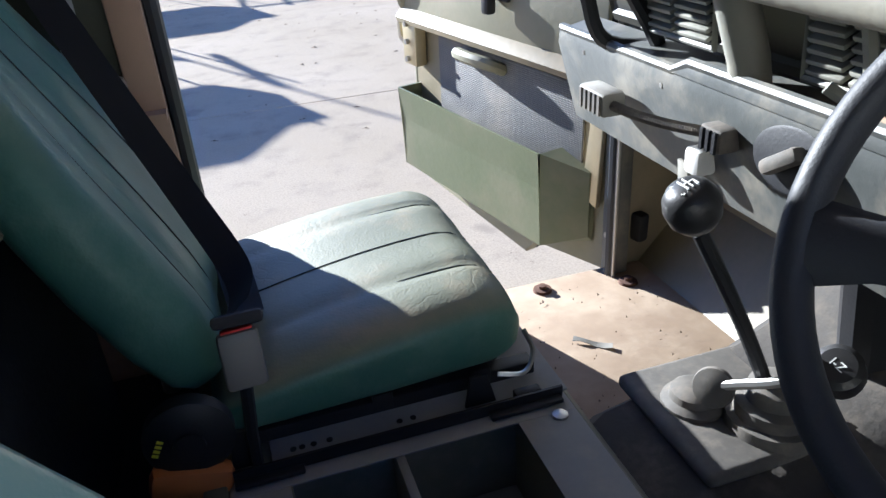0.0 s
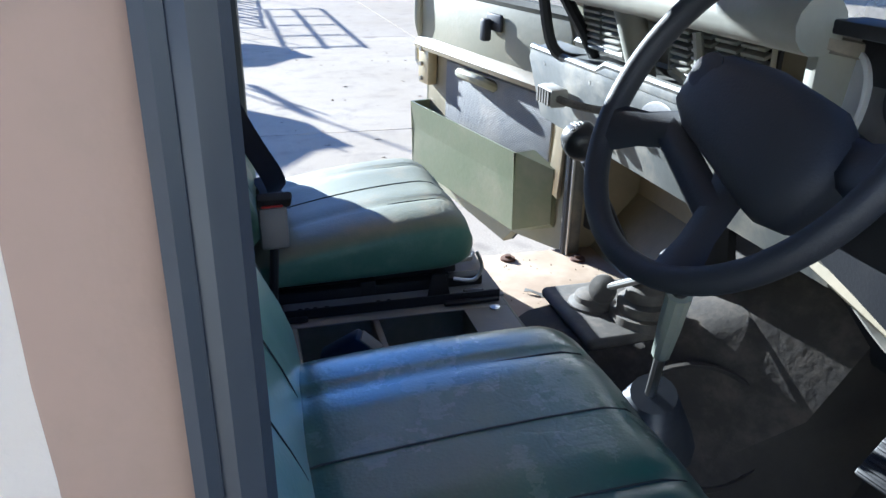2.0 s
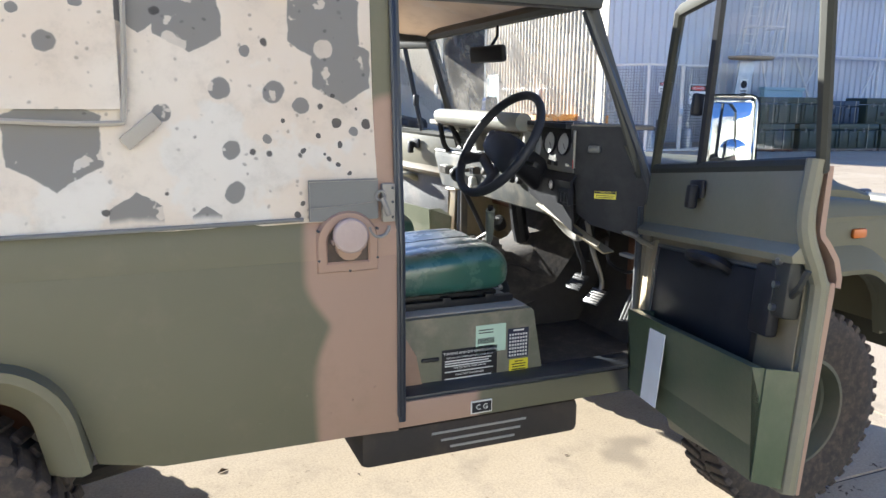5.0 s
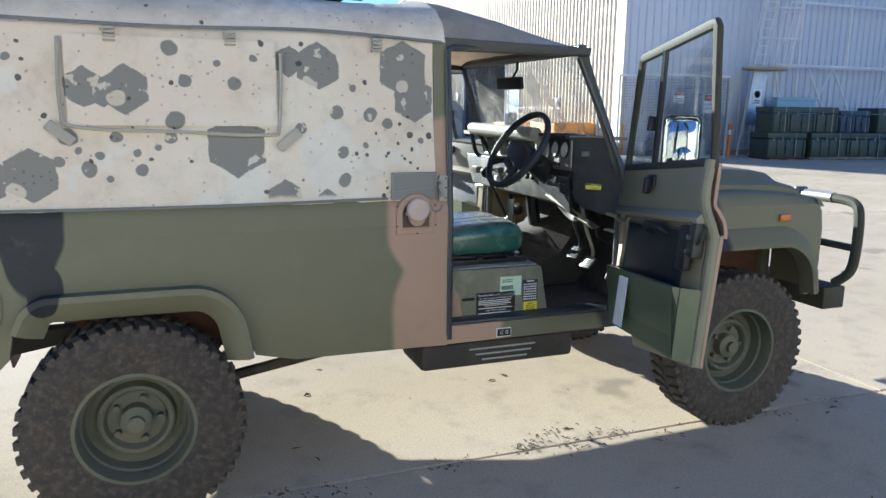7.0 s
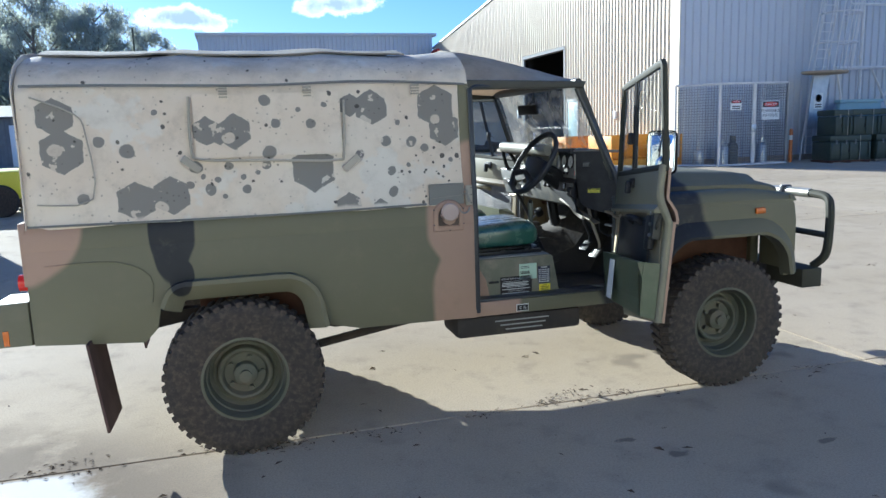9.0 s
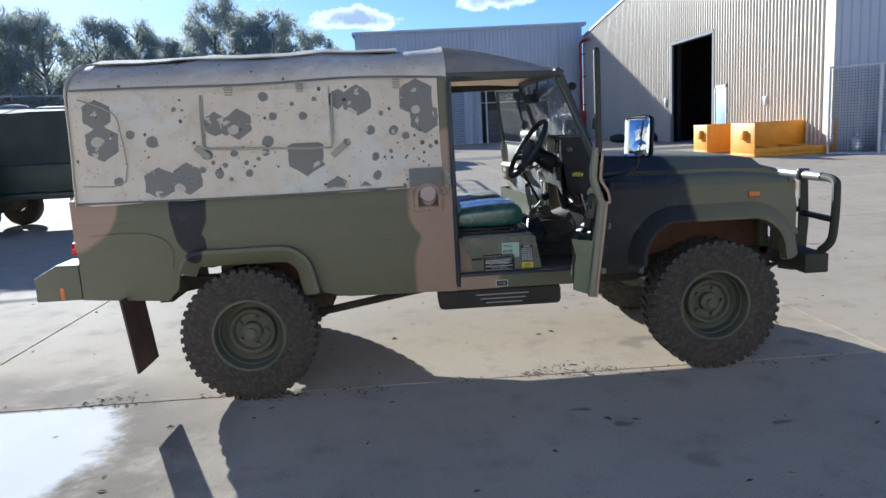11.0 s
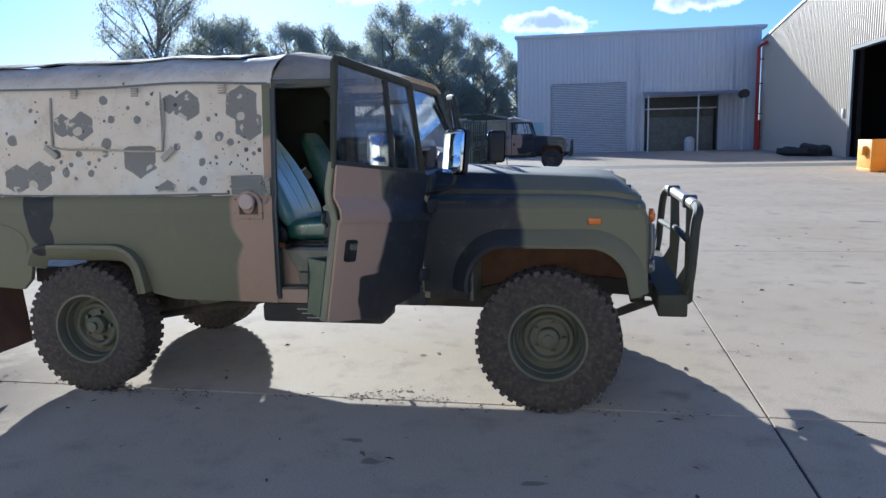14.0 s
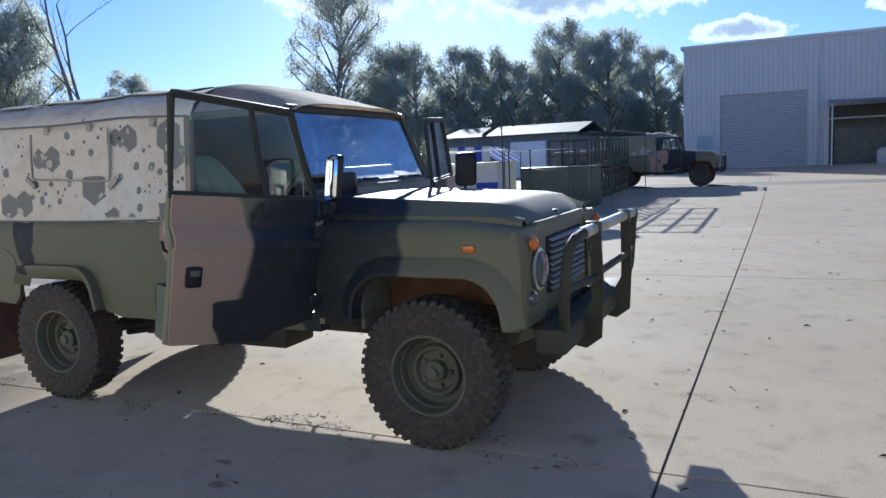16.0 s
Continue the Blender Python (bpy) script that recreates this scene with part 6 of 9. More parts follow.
        tube(bm, [(-2.24, s * 0.755, 1.80), (-2.06, s * 0.765, 1.72), (-2.02, s * 0.772, 1.62), (-2.015, s * 0.785, 1.33), (-2.25, s * 0.79, 1.315)], 0.004, 5, smooth=3)
        part("seam", bm, "canvas_pale", tilt)
        # grey front skirt patch, lashing ring and post
        bm = B()
        sheet(bm, [[(x, s * (0.798 + 0.002 * math.sin(x * 30)), z) for z in (1.205, 1.26, 1.315)] for x in (-0.405, -0.33, -0.26, -0.215)], 0.004)
        sk = part("skirt_patch", bm, "canvas_grey", tilt)
        for pts in ([(-0.403, s * 0.803, 1.211), (-0.403, s * 0.803, 1.312)], [(-0.402, s * 0.803, 1.3105), (-0.31, s * 0.803, 1.3105), (-0.217, s * 0.803, 1.3105)], [(-0.402, s * 0.803, 1.24), (-0.31, s * 0.803, 1.246), (-0.23, s * 0.803, 1.252)]):
            part("stitch_line", tube(B(), pts, 0.0008, 4), "canvas_pale", sk)
        bm = B()
        tube(bm, [(-0.215 + 0.028 * math.cos(a), s * 0.806, 1.185 + 0.03 * math.sin(a)) for a in np.linspace(math.pi, 2 * math.pi, 9)], 0.005, 6)
        tube(bm, [(-0.21 + 0.013 * math.cos(a), s * 0.806, 1.268 + 0.013 * math.sin(a)) for a in np.linspace(0, 2 * math.pi, 12, endpoint=False)], 0.004, 6, closed=True)
        tube(bm, [(-0.208, s * 0.81, 1.262), (-0.197, s * 0.814, 1.235), (-0.19, s * 0.812, 1.215)], 0.008, 6, smooth=3)
        part("lashing_ring", bm, "hook", tilt)
        # pillar behind the door with its seal
        pl = part("rear_door_pillar", ext(B(), [(s * 0.79, 1.10), (s * 0.735, 1.83), (s * 0.70, 1.83), (s * 0.755, 1.10)], "x", -0.215, -0.160, 0.004), "body", parent)
        bm = B()
        tube(bm, [(-0.148, s * 0.79, 0.60), (-0.148, s * 0.79, 1.12), (-0.147, s * 0.778, 1.20), (-0.147, s * 0.734, 1.80), (-0.12, s * 0.726, 1.815), (0.46, s * 0.675, 1.815)], 0.0135, 8)
        tube(bm, [(-0.1585, s * 0.802, 0.62), (-0.1585, s * 0.802, 1.10), (-0.1585, s * 0.788, 1.20), (-0.1585, s * 0.742, 1.80)], 0.006, 6)
        part("door_seal", bm, "rubber", pl)
        hk = part("hook_plate", bx(B(), -0.204, -0.168, s * 0.8035, s * 0.786, 1.195, 1.30, 0.003), "canvas_pale", pl, "pale screwed hook plate")
        for z in (1.208, 1.25, 1.288):
            part("screw", cyl(B(), (-0.176, s * 0.8035, z), (-0.176, s * 0.8055, z), 0.004, seg=8), "rubber", hk)
        part("cant_rail", ext(B(), [(-0.16, 1.80), (0.52, 1.80), (0.53, 1.835), (-0.16, 1.85)], "y", s * 0.665, s * 0.73, 0.004), "frame_dark", parent)
        # sill below the door
        sl = part("sill", bx(B(), -0.16, 0.72, s * (HALF - 0.01), s * 0.70, 0.575 if s < 0 else 0.64, 0.655, 0.004), "body", parent)
        part("sill_plate", bx(B(), -0.15, 0.71, s * 0.785, s * 0.68, 0.655, 0.668, 0.003), "rubber", sl)
        # front wing
        w = part("front_wing", ext(B(), WING_SIDE, "y", s * HALF, s * (HALF - 0.03), 0.0006), "body", parent)
        part("wing_top", sheet(B(), shoulder(s, 0.715, 1.90, 1.185, lip=0.52, drop=0.045), 0.012), "body", w)
        # rounded nose of the wing
        rows = []
        for z in (0.66, 0.8, 0.95, 1.06, 1.11, 1.14):
            back = 0.0 if z < 1.05 else (z - 1.05) * 0.35
            rows.append([(1.885 - back, s * HALF, z), (1.905 - back, s * (HALF - 0.01), z), (1.92 - back, s * (HALF - 0.04), z), (1.925 - back, s * 0.70, z), (1.925 - back, s * 0.47, z)])
        part("wing_front", sheet(B(), rows, 0.01), "body", w)
        bm = B()
        ln = [(0.965, 0.66)] + arc(1.19, 0.70, 0.22, 188, 105, 7) + [(1.4, 0.912), (1.62, 0.912)] + arc(1.60, 0.70, 0.215, 78, 2, 7) + [(1.825, 0.655)]
        flare(bm, s, ln)
        part("wheel_arch_lip", bm, "body", w)
        bm = B()
        bx(bm, 0.9, 1.86, s * 0.42, s * 0.44, 0.62, 1.12), bx(bm, 0.9, 1.86, s * 0.42, s * 0.79, 1.0, 1.02)
        part("inner_wing", bm, "rust", w, smooth=0)
        part("side_indicator", bx(B(), 1.605, 1.675, s * (HALF - 0.002), s * (HALF + 0.016), 1.035, 1.072, 0.008), "lens_amber", w)
        hl = part("headlamp", lathe(B(), [(0.105, 0.0), (0.11, 0.012), (0.098, 0.016)], pose(1.93, s * 0.595, 0.93, 0, 90, 0), 28), "galv", w)
        part("headlamp_lens", lathe(B(), [(0.096, 0.014), (0.085, 0.03), (0.05, 0.04), (0.001, 0.043)], pose(1.93, s * 0.595, 0.93, 0, 90, 0), 28), "lens_clear", hl)
        part("front_indicator", lathe(B(), [(0.037, 0.0), (0.037, 0.02), (0.025, 0.03), (0.001, 0.034)], pose(1.925, s * 0.68, 1.07, 0, 90, 0), 18), "lens_amber", w)
        part("side_lamp", lathe(B(), [(0.035, 0.0), (0.035, 0.02), (0.025, 0.03), (0.001, 0.034)], pose(1.925, s * 0.71, 0.80, 0, 90, 0), 18), "lens_clear", w)
        bm = B()
        tube(bm, [(0.73, s * 0.762, 0.66), (0.73, s * 0.765, 1.13), (0.72, s * 0.75, 1.25), (0.695, s * 0.735, 1.34), (0.50, s * 0.675, 1.80)], 0.016, 8)
        part("a_pillar_seal", bm, "rubber", parent)
    # radiator panel and grille
    gp = part("radiator_panel", bx(B(), 1.84, 1.90, -0.48, 0.48, 0.62, 1.16, 0.008), "olive", parent)
    gr = part("grille_surround", ext(B(), [(-0.36, 0.76), (0.36, 0.76), (0.36, 1.07), (-0.36, 1.07)], "x", 1.90, 1.915, 0.003), "dark_hole", gp)
    for k in range(9):
        part("grille_slat", bx(B(), -0.012, 0.012, -0.345, 0.345, -0.004, 0.004, 0.002, pose(1.925, 0, 0.785 + k * 0.033, 0, 25, 0)), "grille", gr)
    # bonnet with raised centre
    rows = []
    for k in range(11):
        t = k / 10
        x = 0.74 + 1.13 * t
        zc = 1.318 - 0.058 * t - 0.10 * max(0, (t - 0.86) / 0.14) ** 1.6
        ze = 1.235 - 0.03 * t - 0.03 * max(0, (t - 0.86) / 0.14) ** 1.6
        rows.append([(x, -0.66, ze - 0.05), (x, -0.66, ze - 0.012), (x, -0.645, ze), (x, -0.60, ze + 0.012), (x, -0.555, zc - 0.012), (x, -0.52, zc), (x, -0.26, zc + 0.004), (x, 0, zc + 0.006), (x, 0.26, zc + 0.004), (x, 0.52, zc), (x, 0.555, zc - 0.012), (x, 0.60, ze + 0.012), (x, 0.645, ze), (x, 0.66, ze - 0.012), (x, 0.66, ze - 0.05)])
    bo = part("bonnet", sheet(B(), rows, 0.01), "body", parent)
    part("bonnet_catch", bx(B(), 1.83, 1.87, -0.03, 0.03, 1.10, 1.19, 0.006), "rubber", bo)
    bm = B()
    bx(bm, 0.70, 0.755, -0.72, 0.72, 1.14, 1.30, 0.012)
    part("scuttle", bm, "body", parent)
    bm = B()
    bx(bm, 0.72, 0.98, -0.76, 0.76, 1.14, 1.17, 0.006), bx(bm, 0.965, 0.985, -0.76, 0.76, 0.60, 1.16, 0.004)
    part("bulkhead", bm, "grey", parent)
    # windscreen
    A, Bp = (0.70, 1.30), (0.505, 1.83)
    sl = lambda t: (A[0] + (Bp[0] - A[0]) * t, A[1] + (Bp[1] - A[1]) * t)
    bm = B()
    corners = [(-0.735, 0.0), (-0.68, 1.0), (0.68, 1.0), (0.735, 0.0)]
    tube(bm, [(sl(t)[0], y, sl(t)[1]) for y, t in corners], 0.026, 8, closed=True)
    tube(bm, [(sl(0.16)[0], -0.72, sl(0.16)[1]), (sl(0.16)[0], 0.72, sl(0.16)[1])], 0.02, 6)
    ws = part("windscreen_frame", bm, "frame_dark", parent)
    bm = B()
    sheet(bm, [[(sl(t)[0], y, sl(t)[1]) for t in (0.0, 0.17)] for y in (-0.73, 0, 0.73)], 0.02)
    part("screen_lower_panel", bm, "body", ws)
    bm = B()
    f = bm.faces.new([bm.verts.new((sl(t)[0], y, sl(t)[1])) for y, t in ((-0.715, 0.16), (-0.66, 0.985), (0.66, 0.985), (0.715, 0.16))])
    bmesh.ops.solidify(bm, geom=[f], thickness=0.005)
    g = part("windscreen_glass", bm, "screen", ws, smooth=0)
    g.visible_shadow = False
    for y0, y1 in ((-0.30, -0.08), (0.30, 0.52)):
        bm = B()
        tube(bm, [(sl(0.13)[0] + 0.03, y0, sl(0.13)[1] + 0.01), (sl(0.2)[0] + 0.035, (y0 + y1) / 2, sl(0.2)[1] + 0.01)], 0.006, 5)
        tube(bm, [(sl(0.2)[0] + 0.02, y0 - 0.02, sl(0.2)[1]), (sl(0.2)[0] + 0.02, y1 + 0.08, sl(0.2)[1])], 0.006, 5)
        part("wiper", bm, "black", ws)
    # front bumper and bar
    fb = part("front_bumper", bx(B(), 1.97, 2.12, -0.80, 0.80, 0.545, 0.665, 0.01), "frame_olive", parent)
    for s in (-1, 1):
        bm = B()
        ext(bm, [(2.12, 0.48), (2.20, 0.54), (2.215, 0.80), (2.205, 1.10), (2.18, 1.14), (2.15, 1.12), (2.155, 0.74), (2.11, 0.66), (2.02, 0.66), (2.02, 0.50)], "y", s * 0.375, s * 0.395, 0.003)
        part("bar_upright", bm, "frame_olive", fb)
        bm = B()
        tube(bm, [(2.17, s * 0.30, 1.115), (2.17, s * 0.60, 1.115), (2.165, s * 0.755, 1.10), (2.145, s * 0.81, 1.03), (2.13, s * 0.825, 0.85), (2.12, s * 0.81, 0.74), (2.10, s * 0.74, 0.67)], 0.026, 10, smooth=4)
        tube(bm, [(2.185, s * 0.385, 0.86), (2.13, s * 0.82, 0.87)], 0.02, 8)
        part("headlamp_loop", bm, "frame_olive", fb)
        bm = B()
        ext(bm, [(1.90, 0.545), (2.02, 0.545), (1.75, 0.44), (1.70, 0.46)], "y", s * 0.44, s * 0.40)
        part("tow_bracket", bm, "chassis", fb)
    bm = B()
    tube(bm, [(2.17, -0.62, 1.115), (2.17, 0.62, 1.115)], 0.03, 12)
    part("top_rail", bm, "galv_worn", fb, "top rail with its paint worn to bare metal")
    for s in (-1, 1):
        part("rail_clamp", bx(B(), 2.13, 2.21, s * 0.37, s * 0.41, 1.08, 1.155, 0.012), "rubber", fb)
    tube(bm := B(), [(2.18, -0.38, 0.88), (2.18, 0.38, 0.88)], 0.02, 8)
    part("lower_rail", bm, "frame_olive", fb)
    # tanks under the cab
    for s in (-1,):
        ub = part("side_tank", bx(B(), -0.27, 0.47, s * 0.785, s * 0.50, 0.455, 0.572, 0.025), "chassis", parent)
        if s < 0 and full:
            for k in range(3):
                x0, x1 = -0.05 + 0.03 * k, 0.27 - 0.02 * k
                part("text_bar", bx(B(), x0, x1, s * 0.7855, s * 0.788, 0.535 - k * 0.025, 0.542 - k * 0.025), "faint_ink", ub, smooth=0)
    for x in (-1.397, 1.397):
        for s in (-1, 1):
            wheel(parent, x, s)


M["filler_dark"] = surf("shaded_recess", (0.10, 0.075, 0.06), (0.07, 0.055, 0.045), 0.8)
M["rubber_red"] = surf("worn_red_rubber", (0.085, 0.045, 0.035), (0.06, 0.035, 0.03), 0.8, scale=6)
M["canvas_pale"] = surf("pale_canvas_webbing", (0.42, 0.39, 0.33), (0.34, 0.32, 0.27), 0.9, fine=400)
M["galv_worn"] = surf("worn_bare_rail", (0.45, 0.43, 0.38), (0.3, 0.29, 0.22), 0.4, 0.6, scale=8)
M["grille"] = surf("silver_grille_paint", (0.30, 0.31, 0.31), (0.24, 0.25, 0.24), 0.45)
M["lens_clear"] = plain("lamp_glass", (0.13, 0.135, 0.135), 0.1)

truck = thing("army_four_wheel_drive", "camouflaged army four-wheel drive with a spotted canvas tilt and open doors", "off-road vehicle")
truck_shell(truck)
dd = door(truck, -1, "door", True)
dd.matrix_basis = pose(0.593, -0.868, -0.041, 7.03, 5.73, 74.64)
pd = door(truck, 1, "door", True)
pd.matrix_basis = pose(0.755, 0.815, -0.012, 0, 2.0, -76)
mirror(truck, -1, (-2.2, -4.55, 2.0))
mirror(truck, 1, (-1.2, 2.6, 1.6))

# filler cap in its raised surround


def arch(w, z0, z1, inset=0.0, cx=-0.3035):
    hw = w / 2 - inset
    return [(cx - hw, z0 + inset), (cx + hw, z0 + inset)] + arc(cx, z1 - w / 2, hw, 0, 180, 13)


flo = [arch(0.175, 1.062, 1.232), arch(0.175, 1.062, 1.232, 0.006), arch(0.175, 1.062, 1.232, 0.026), arch(0.175, 1.062, 1.232, 0.031), arch(0.175, 1.062, 1.232, 0.033)]
bm = B()
loft(bm, [[(x, y, z) for x, z in o_] for o_, y in zip(flo, (-0.795, -0.808, -0.810, -0.806, -0.780))])
fl = part("filler_surround", bm, "body", truck)
part("filler_neck", lathe(B(), [(0.036, 0.0), (0.036, 0.03)], pose(-0.3025, -0.79, 1.135, 90), 20), "body", fl)
# dark floor paints the shade inside the filler recess
part("recess_floor", ext(B(), arch(0.175, 1.062, 1.232, 0.031), "y", -0.8015, -0.8005), "filler_dark", fl, smooth=0)
part("filler_cap", lathe(B(), [(0.046, 0.022), (0.047, 0.026), (0.047, 0.043), (0.042, 0.048), (0.001, 0.0495)], pose(-0.3025, -0.795, 1.168, 90), 32), "cap_pale", fl, "faded pale pink filler cap")
for a in (200, 320):
    part("cap_lug", bx(B(), 0.044, 0.054, -0.008, 0.008, 0.022, 0.036, 0.003, pose(-0.3025, -0.795, 1.168, 90) @ Matrix.Rotation(radians(a), 4, "Z")), "pink_plastic", fl)
for x, z in ((-0.384, 1.10), (-0.384, 1.18), (-0.222, 1.10), (-0.222, 1.18), (-0.30, 1.068)):
    part("rivet", cyl(B(), (x, -0.80, z), (x, -0.8115, z), 0.0035, seg=8), "rubber", fl)
bdg = part("sill_badge", bx(B(), 0.075, 0.145, -0.7945, -0.788, 0.585, 0.625), "label", truck, smooth=0)
part("badge_frame", bx(B(), 0.078, 0.142, -0.7962, -0.7945, 0.589, 0.621), "ink", bdg, smooth=0)
text_part("badge_mark", "C G", 0.024, pose(0.11, -0.7966, 0.605, 90), "label", bdg)

# ---- cab ----
# floor, footwells and tunnel
part("cab_floor", bx(B(), 0.33, 0.80, -0.765, -0.23, 0.62, 0.66, 0.004), "mat", truck)
part("passenger_floor", bx(B(), 0.30, 0.80, 0.23, 0.775, 0.66, 0.705, 0.004), "tan", truck, "dusty tan floor panel")
for x, y in ((0.53, 0.735), (0.72, 0.69)):
    part("floor_bolt", lathe(B(), [(0.022, 0.0), (0.02, 0.006), (0.009, 0.007), (0.009, 0.014), (0.001, 0.015)], pose(x, y, 0.705), 14), "rust", truck)
for s, mt in ((-1, "mat"), (1, "inner")):
    bm = B()
    ext(bm, [(0.78, 0.64 if s < 0 else 0.69), (0.93, 0.86), (0.95, 1.16), (0.97, 1.16), (0.955, 0.85), (0.80, 0.62)], "y", s * 0.24, s * 0.77)
    part("toe_board", bm, mt, truck)
    part("footwell_side", bx(B(), 0.735, 0.95, s * 0.768, s * 0.785, 0.62, 1.16, 0.003), mt, truck)
    # door post
    po = part("door_post", bx(B(), 0.705, 0.745, s * 0.735, s * 0.79, 0.62, 1.20, 0.006), "grey" if s > 0 else "inner", truck)
    part("post_seal", tube(B(), [(0.70, s * 0.742, 0.62), (0.70, s * 0.742, 1.19)], 0.011, 8), "rubber", po)
    part("post_edge", bx(B(), 0.698, 0.706, s * 0.722, s * 0.732, 0.62, 1.19, 0.002), "steel", po)
    for z in (0.66, 0.80):
        part("post_bolt", cyl(B(), (0.70, s * 0.755, z), (0.694, s * 0.755, z), 0.007, seg=8), "steel", po)
    # check strap
    bm = B()
    tube(bm, [(0.69, s * 0.74, 1.085), (0.68, s * 0.78, 1.08), (0.675, s * 0.85, 1.075)], 0.008, 6)
    tube(bm, [(0.66, s * 0.60, 1.12), (0.67, s * 0.68, 1.10), (0.69, s * 0.75, 1.088)], 0.009, 6)
    part("check_strap", bm, "brass", po)
bm = B()
ring = lambda x, zt, wt, wb: [(x, -wb, 0.64), (x, -wb + 0.010, 0.70), (x, -wb + 0.05, zt - 0.115), (x, -0.105, zt - 0.048), (x, -0.06, zt - 0.020), (x, -0.025, zt), (x, wt - 0.03, zt), (x, wt, zt - 0.03), (x, wb - 0.005, 0.70), (x, wb, 0.64)]
loft(bm, [ring(0.30, 0.845, 0.17, 0.20), ring(0.36, 0.865, 0.19, 0.24), ring(0.55, 0.885, 0.21, 0.27), ring(0.70, 0.93, 0.23, 0.27), ring(0.80, 1.05, 0.24, 0.26), ring(0.96, 1.10, 0.24, 0.26)])
tn = part("gearbox_tunnel", bm, "tunnel", truck, "dusty black rubber-covered gearbox tunnel")
bm = B()
lathe(bm, [(0.14, -0.03), (0.14, 0.006), (0.132, 0.010), (0.127, 0.005), (0.001, 0.009)], Matrix.Translation((0.53, -0.172, 0.803)) @ Matrix.Rotation(radians(43), 4, "X") @ Matrix.Diagonal((1, 0.75, 1, 1)), 30)
part("access_cover", bm, "tunnel", tn)
part("tunnel_edge", ext(B(), [(0.27, 0.64), (0.27, 1.10), (0.255, 1.10), (0.255, 0.64)], "x", 0.80, 0.96), "grey", tn)
# pale heater duct and panel on the passenger side
part("heater_panel", bx(B(), 0.80, 0.84, -0.30, 0.28, 0.90, 1.20, 0.02), "black", truck)
bm = B()
tube(bm, [(0.66, 0.05, 1.13), (0.68, 0.05, 1.0), (0.70, 0.06, 0.94)], 0.035, 10)
part("heater_duct", bm, "black", truck)

# boot plate and levers
bp = part("lever_boot_plate", bx(B(), 0.40, 0.61, -0.025, 0.20, 0.872, 0.895, 0.011, None, 3), "dusty_rubber", truck, "dusty rubber lever boot plate")
bm = B()
lathe(bm, [(0.062, 0.0), (0.06, 0.02), (0.05, 0.022), (0.05, 0.04), (0.038, 0.045), (0.036, 0.065), (0.02, 0.075), (0.001, 0.078)], pose(0.535, 0.035, 0.89), 20)
part("gear_boot", bm, "dusty_rubber", bp)
bm = B()
tube(bm, [(0.53, 0.035, 0.93), (0.47, 0.04, 1.06), (0.395, 0.042, 1.20)], 0.0095, 10, smooth=4)
gl = part("gear_lever", bm, "black", bp)
bm = B()
kn = Matrix.Translation((0.381, 0.041, 1.235)) @ Matrix.Rotation(radians(-22), 4, "Y") @ Matrix.Diagonal((0.86, 0.86, 0.86, 1))
lathe(bm, [(0.012, -0.04), (0.024, -0.031), (0.033, -0.018), (0.0365, 0.0), (0.034, 0.014), (0.026, 0.026), (0.016, 0.031), (0.001, 0.033)], kn, 28)
knob = part("gear_knob", bm, "knob", gl)
face = kn @ Matrix.Translation((-0.001, 0, 0.0335))
for words, dx, dy in (("4", -0.010, 0.0), ("2", -0.010, 0.011), ("5", -0.010, -0.012)):
    text_part("gear_number", words, 0.011, face @ Matrix.Translation((dx, dy, -0.003)) @ Matrix.Rotation(radians(-90), 4, "Z"), "label", knob)
bm = B()
for a, b2, c, d in ((-0.002, 0.012, -0.001, 0.001), (-0.004, -0.002, -0.012, 0.012), (0.010, 0.012, -0.012, 0.001), (0.003, 0.0045, -0.012, 0.012)):
    bx(bm, a, b2, c, d, -0.003, 0.0004, 0, face)
part("shift_pattern", bm, "label", knob)
# high-low lever, its round knob lying over
bm = B()
lathe(bm, [(0.045, 0.0), (0.044, 0.010), (0.034, 0.016), (0.032, 0.026), (0.022, 0.032), (0.001, 0.034)], pose(0.465, 0.105, 0.89), 18)
part("transfer_boot", bm, "dusty_rubber", bp)
bm = B()
lathe(bm, [(0.010, -0.016), (0.014, -0.014), (0.025, -0.005), (0.028, 0.0), (0.026, 0.006), (0.014, 0.009), (0.001, 0.010)], Matrix.Translation((0.470, 0.075, 0.94)) @ Matrix.Rotation(radians(-62), 4, "Y") @ Matrix.Rotation(radians(30), 4, "X"), 24)
part("transfer_disc", bm, "dusty_rubber", bp)
bm = B()
tube(bm, [(0.475, 0.07, 0.945), (0.50, 0.01, 0.985), (0.525, -0.045, 1.03)], 0.007, 8)
tl = part("transfer_lever", bm, "steel", bp)
bm = B()
kn2 = Matrix.Translation((0.527, -0.053, 1.04)) @ Matrix.Rotation(radians(-35), 4, "Y") @ Matrix.Rotation(radians(20), 4, "X")
lathe(bm, [(0.012, -0.032), (0.026, -0.024), (0.029, -0.005), (0.027, 0.016), (0.02, 0.022), (0.001, 0.0235)], kn2, 22)
tk = part("transfer_knob", bm, "knob", tl)
text_part("marking", "I-Z", 0.014, kn2 @ Matrix.Translation((0, 0, 0.0232)) @ Matrix.Rotation(radians(-90), 4, "Z"), "label", tk)
# hand brake
bm = B()
tube(bm, [(0.405, -0.215, 0.905), (0.385, -0.26, 1.02)], 0.008, 8)
hb = part("hand_brake", bm, "steel", truck)
dv = (Vector((0.362, -0.312, 1.135)) - Vector((0.387, -0.255, 1.01)))
bm = B()
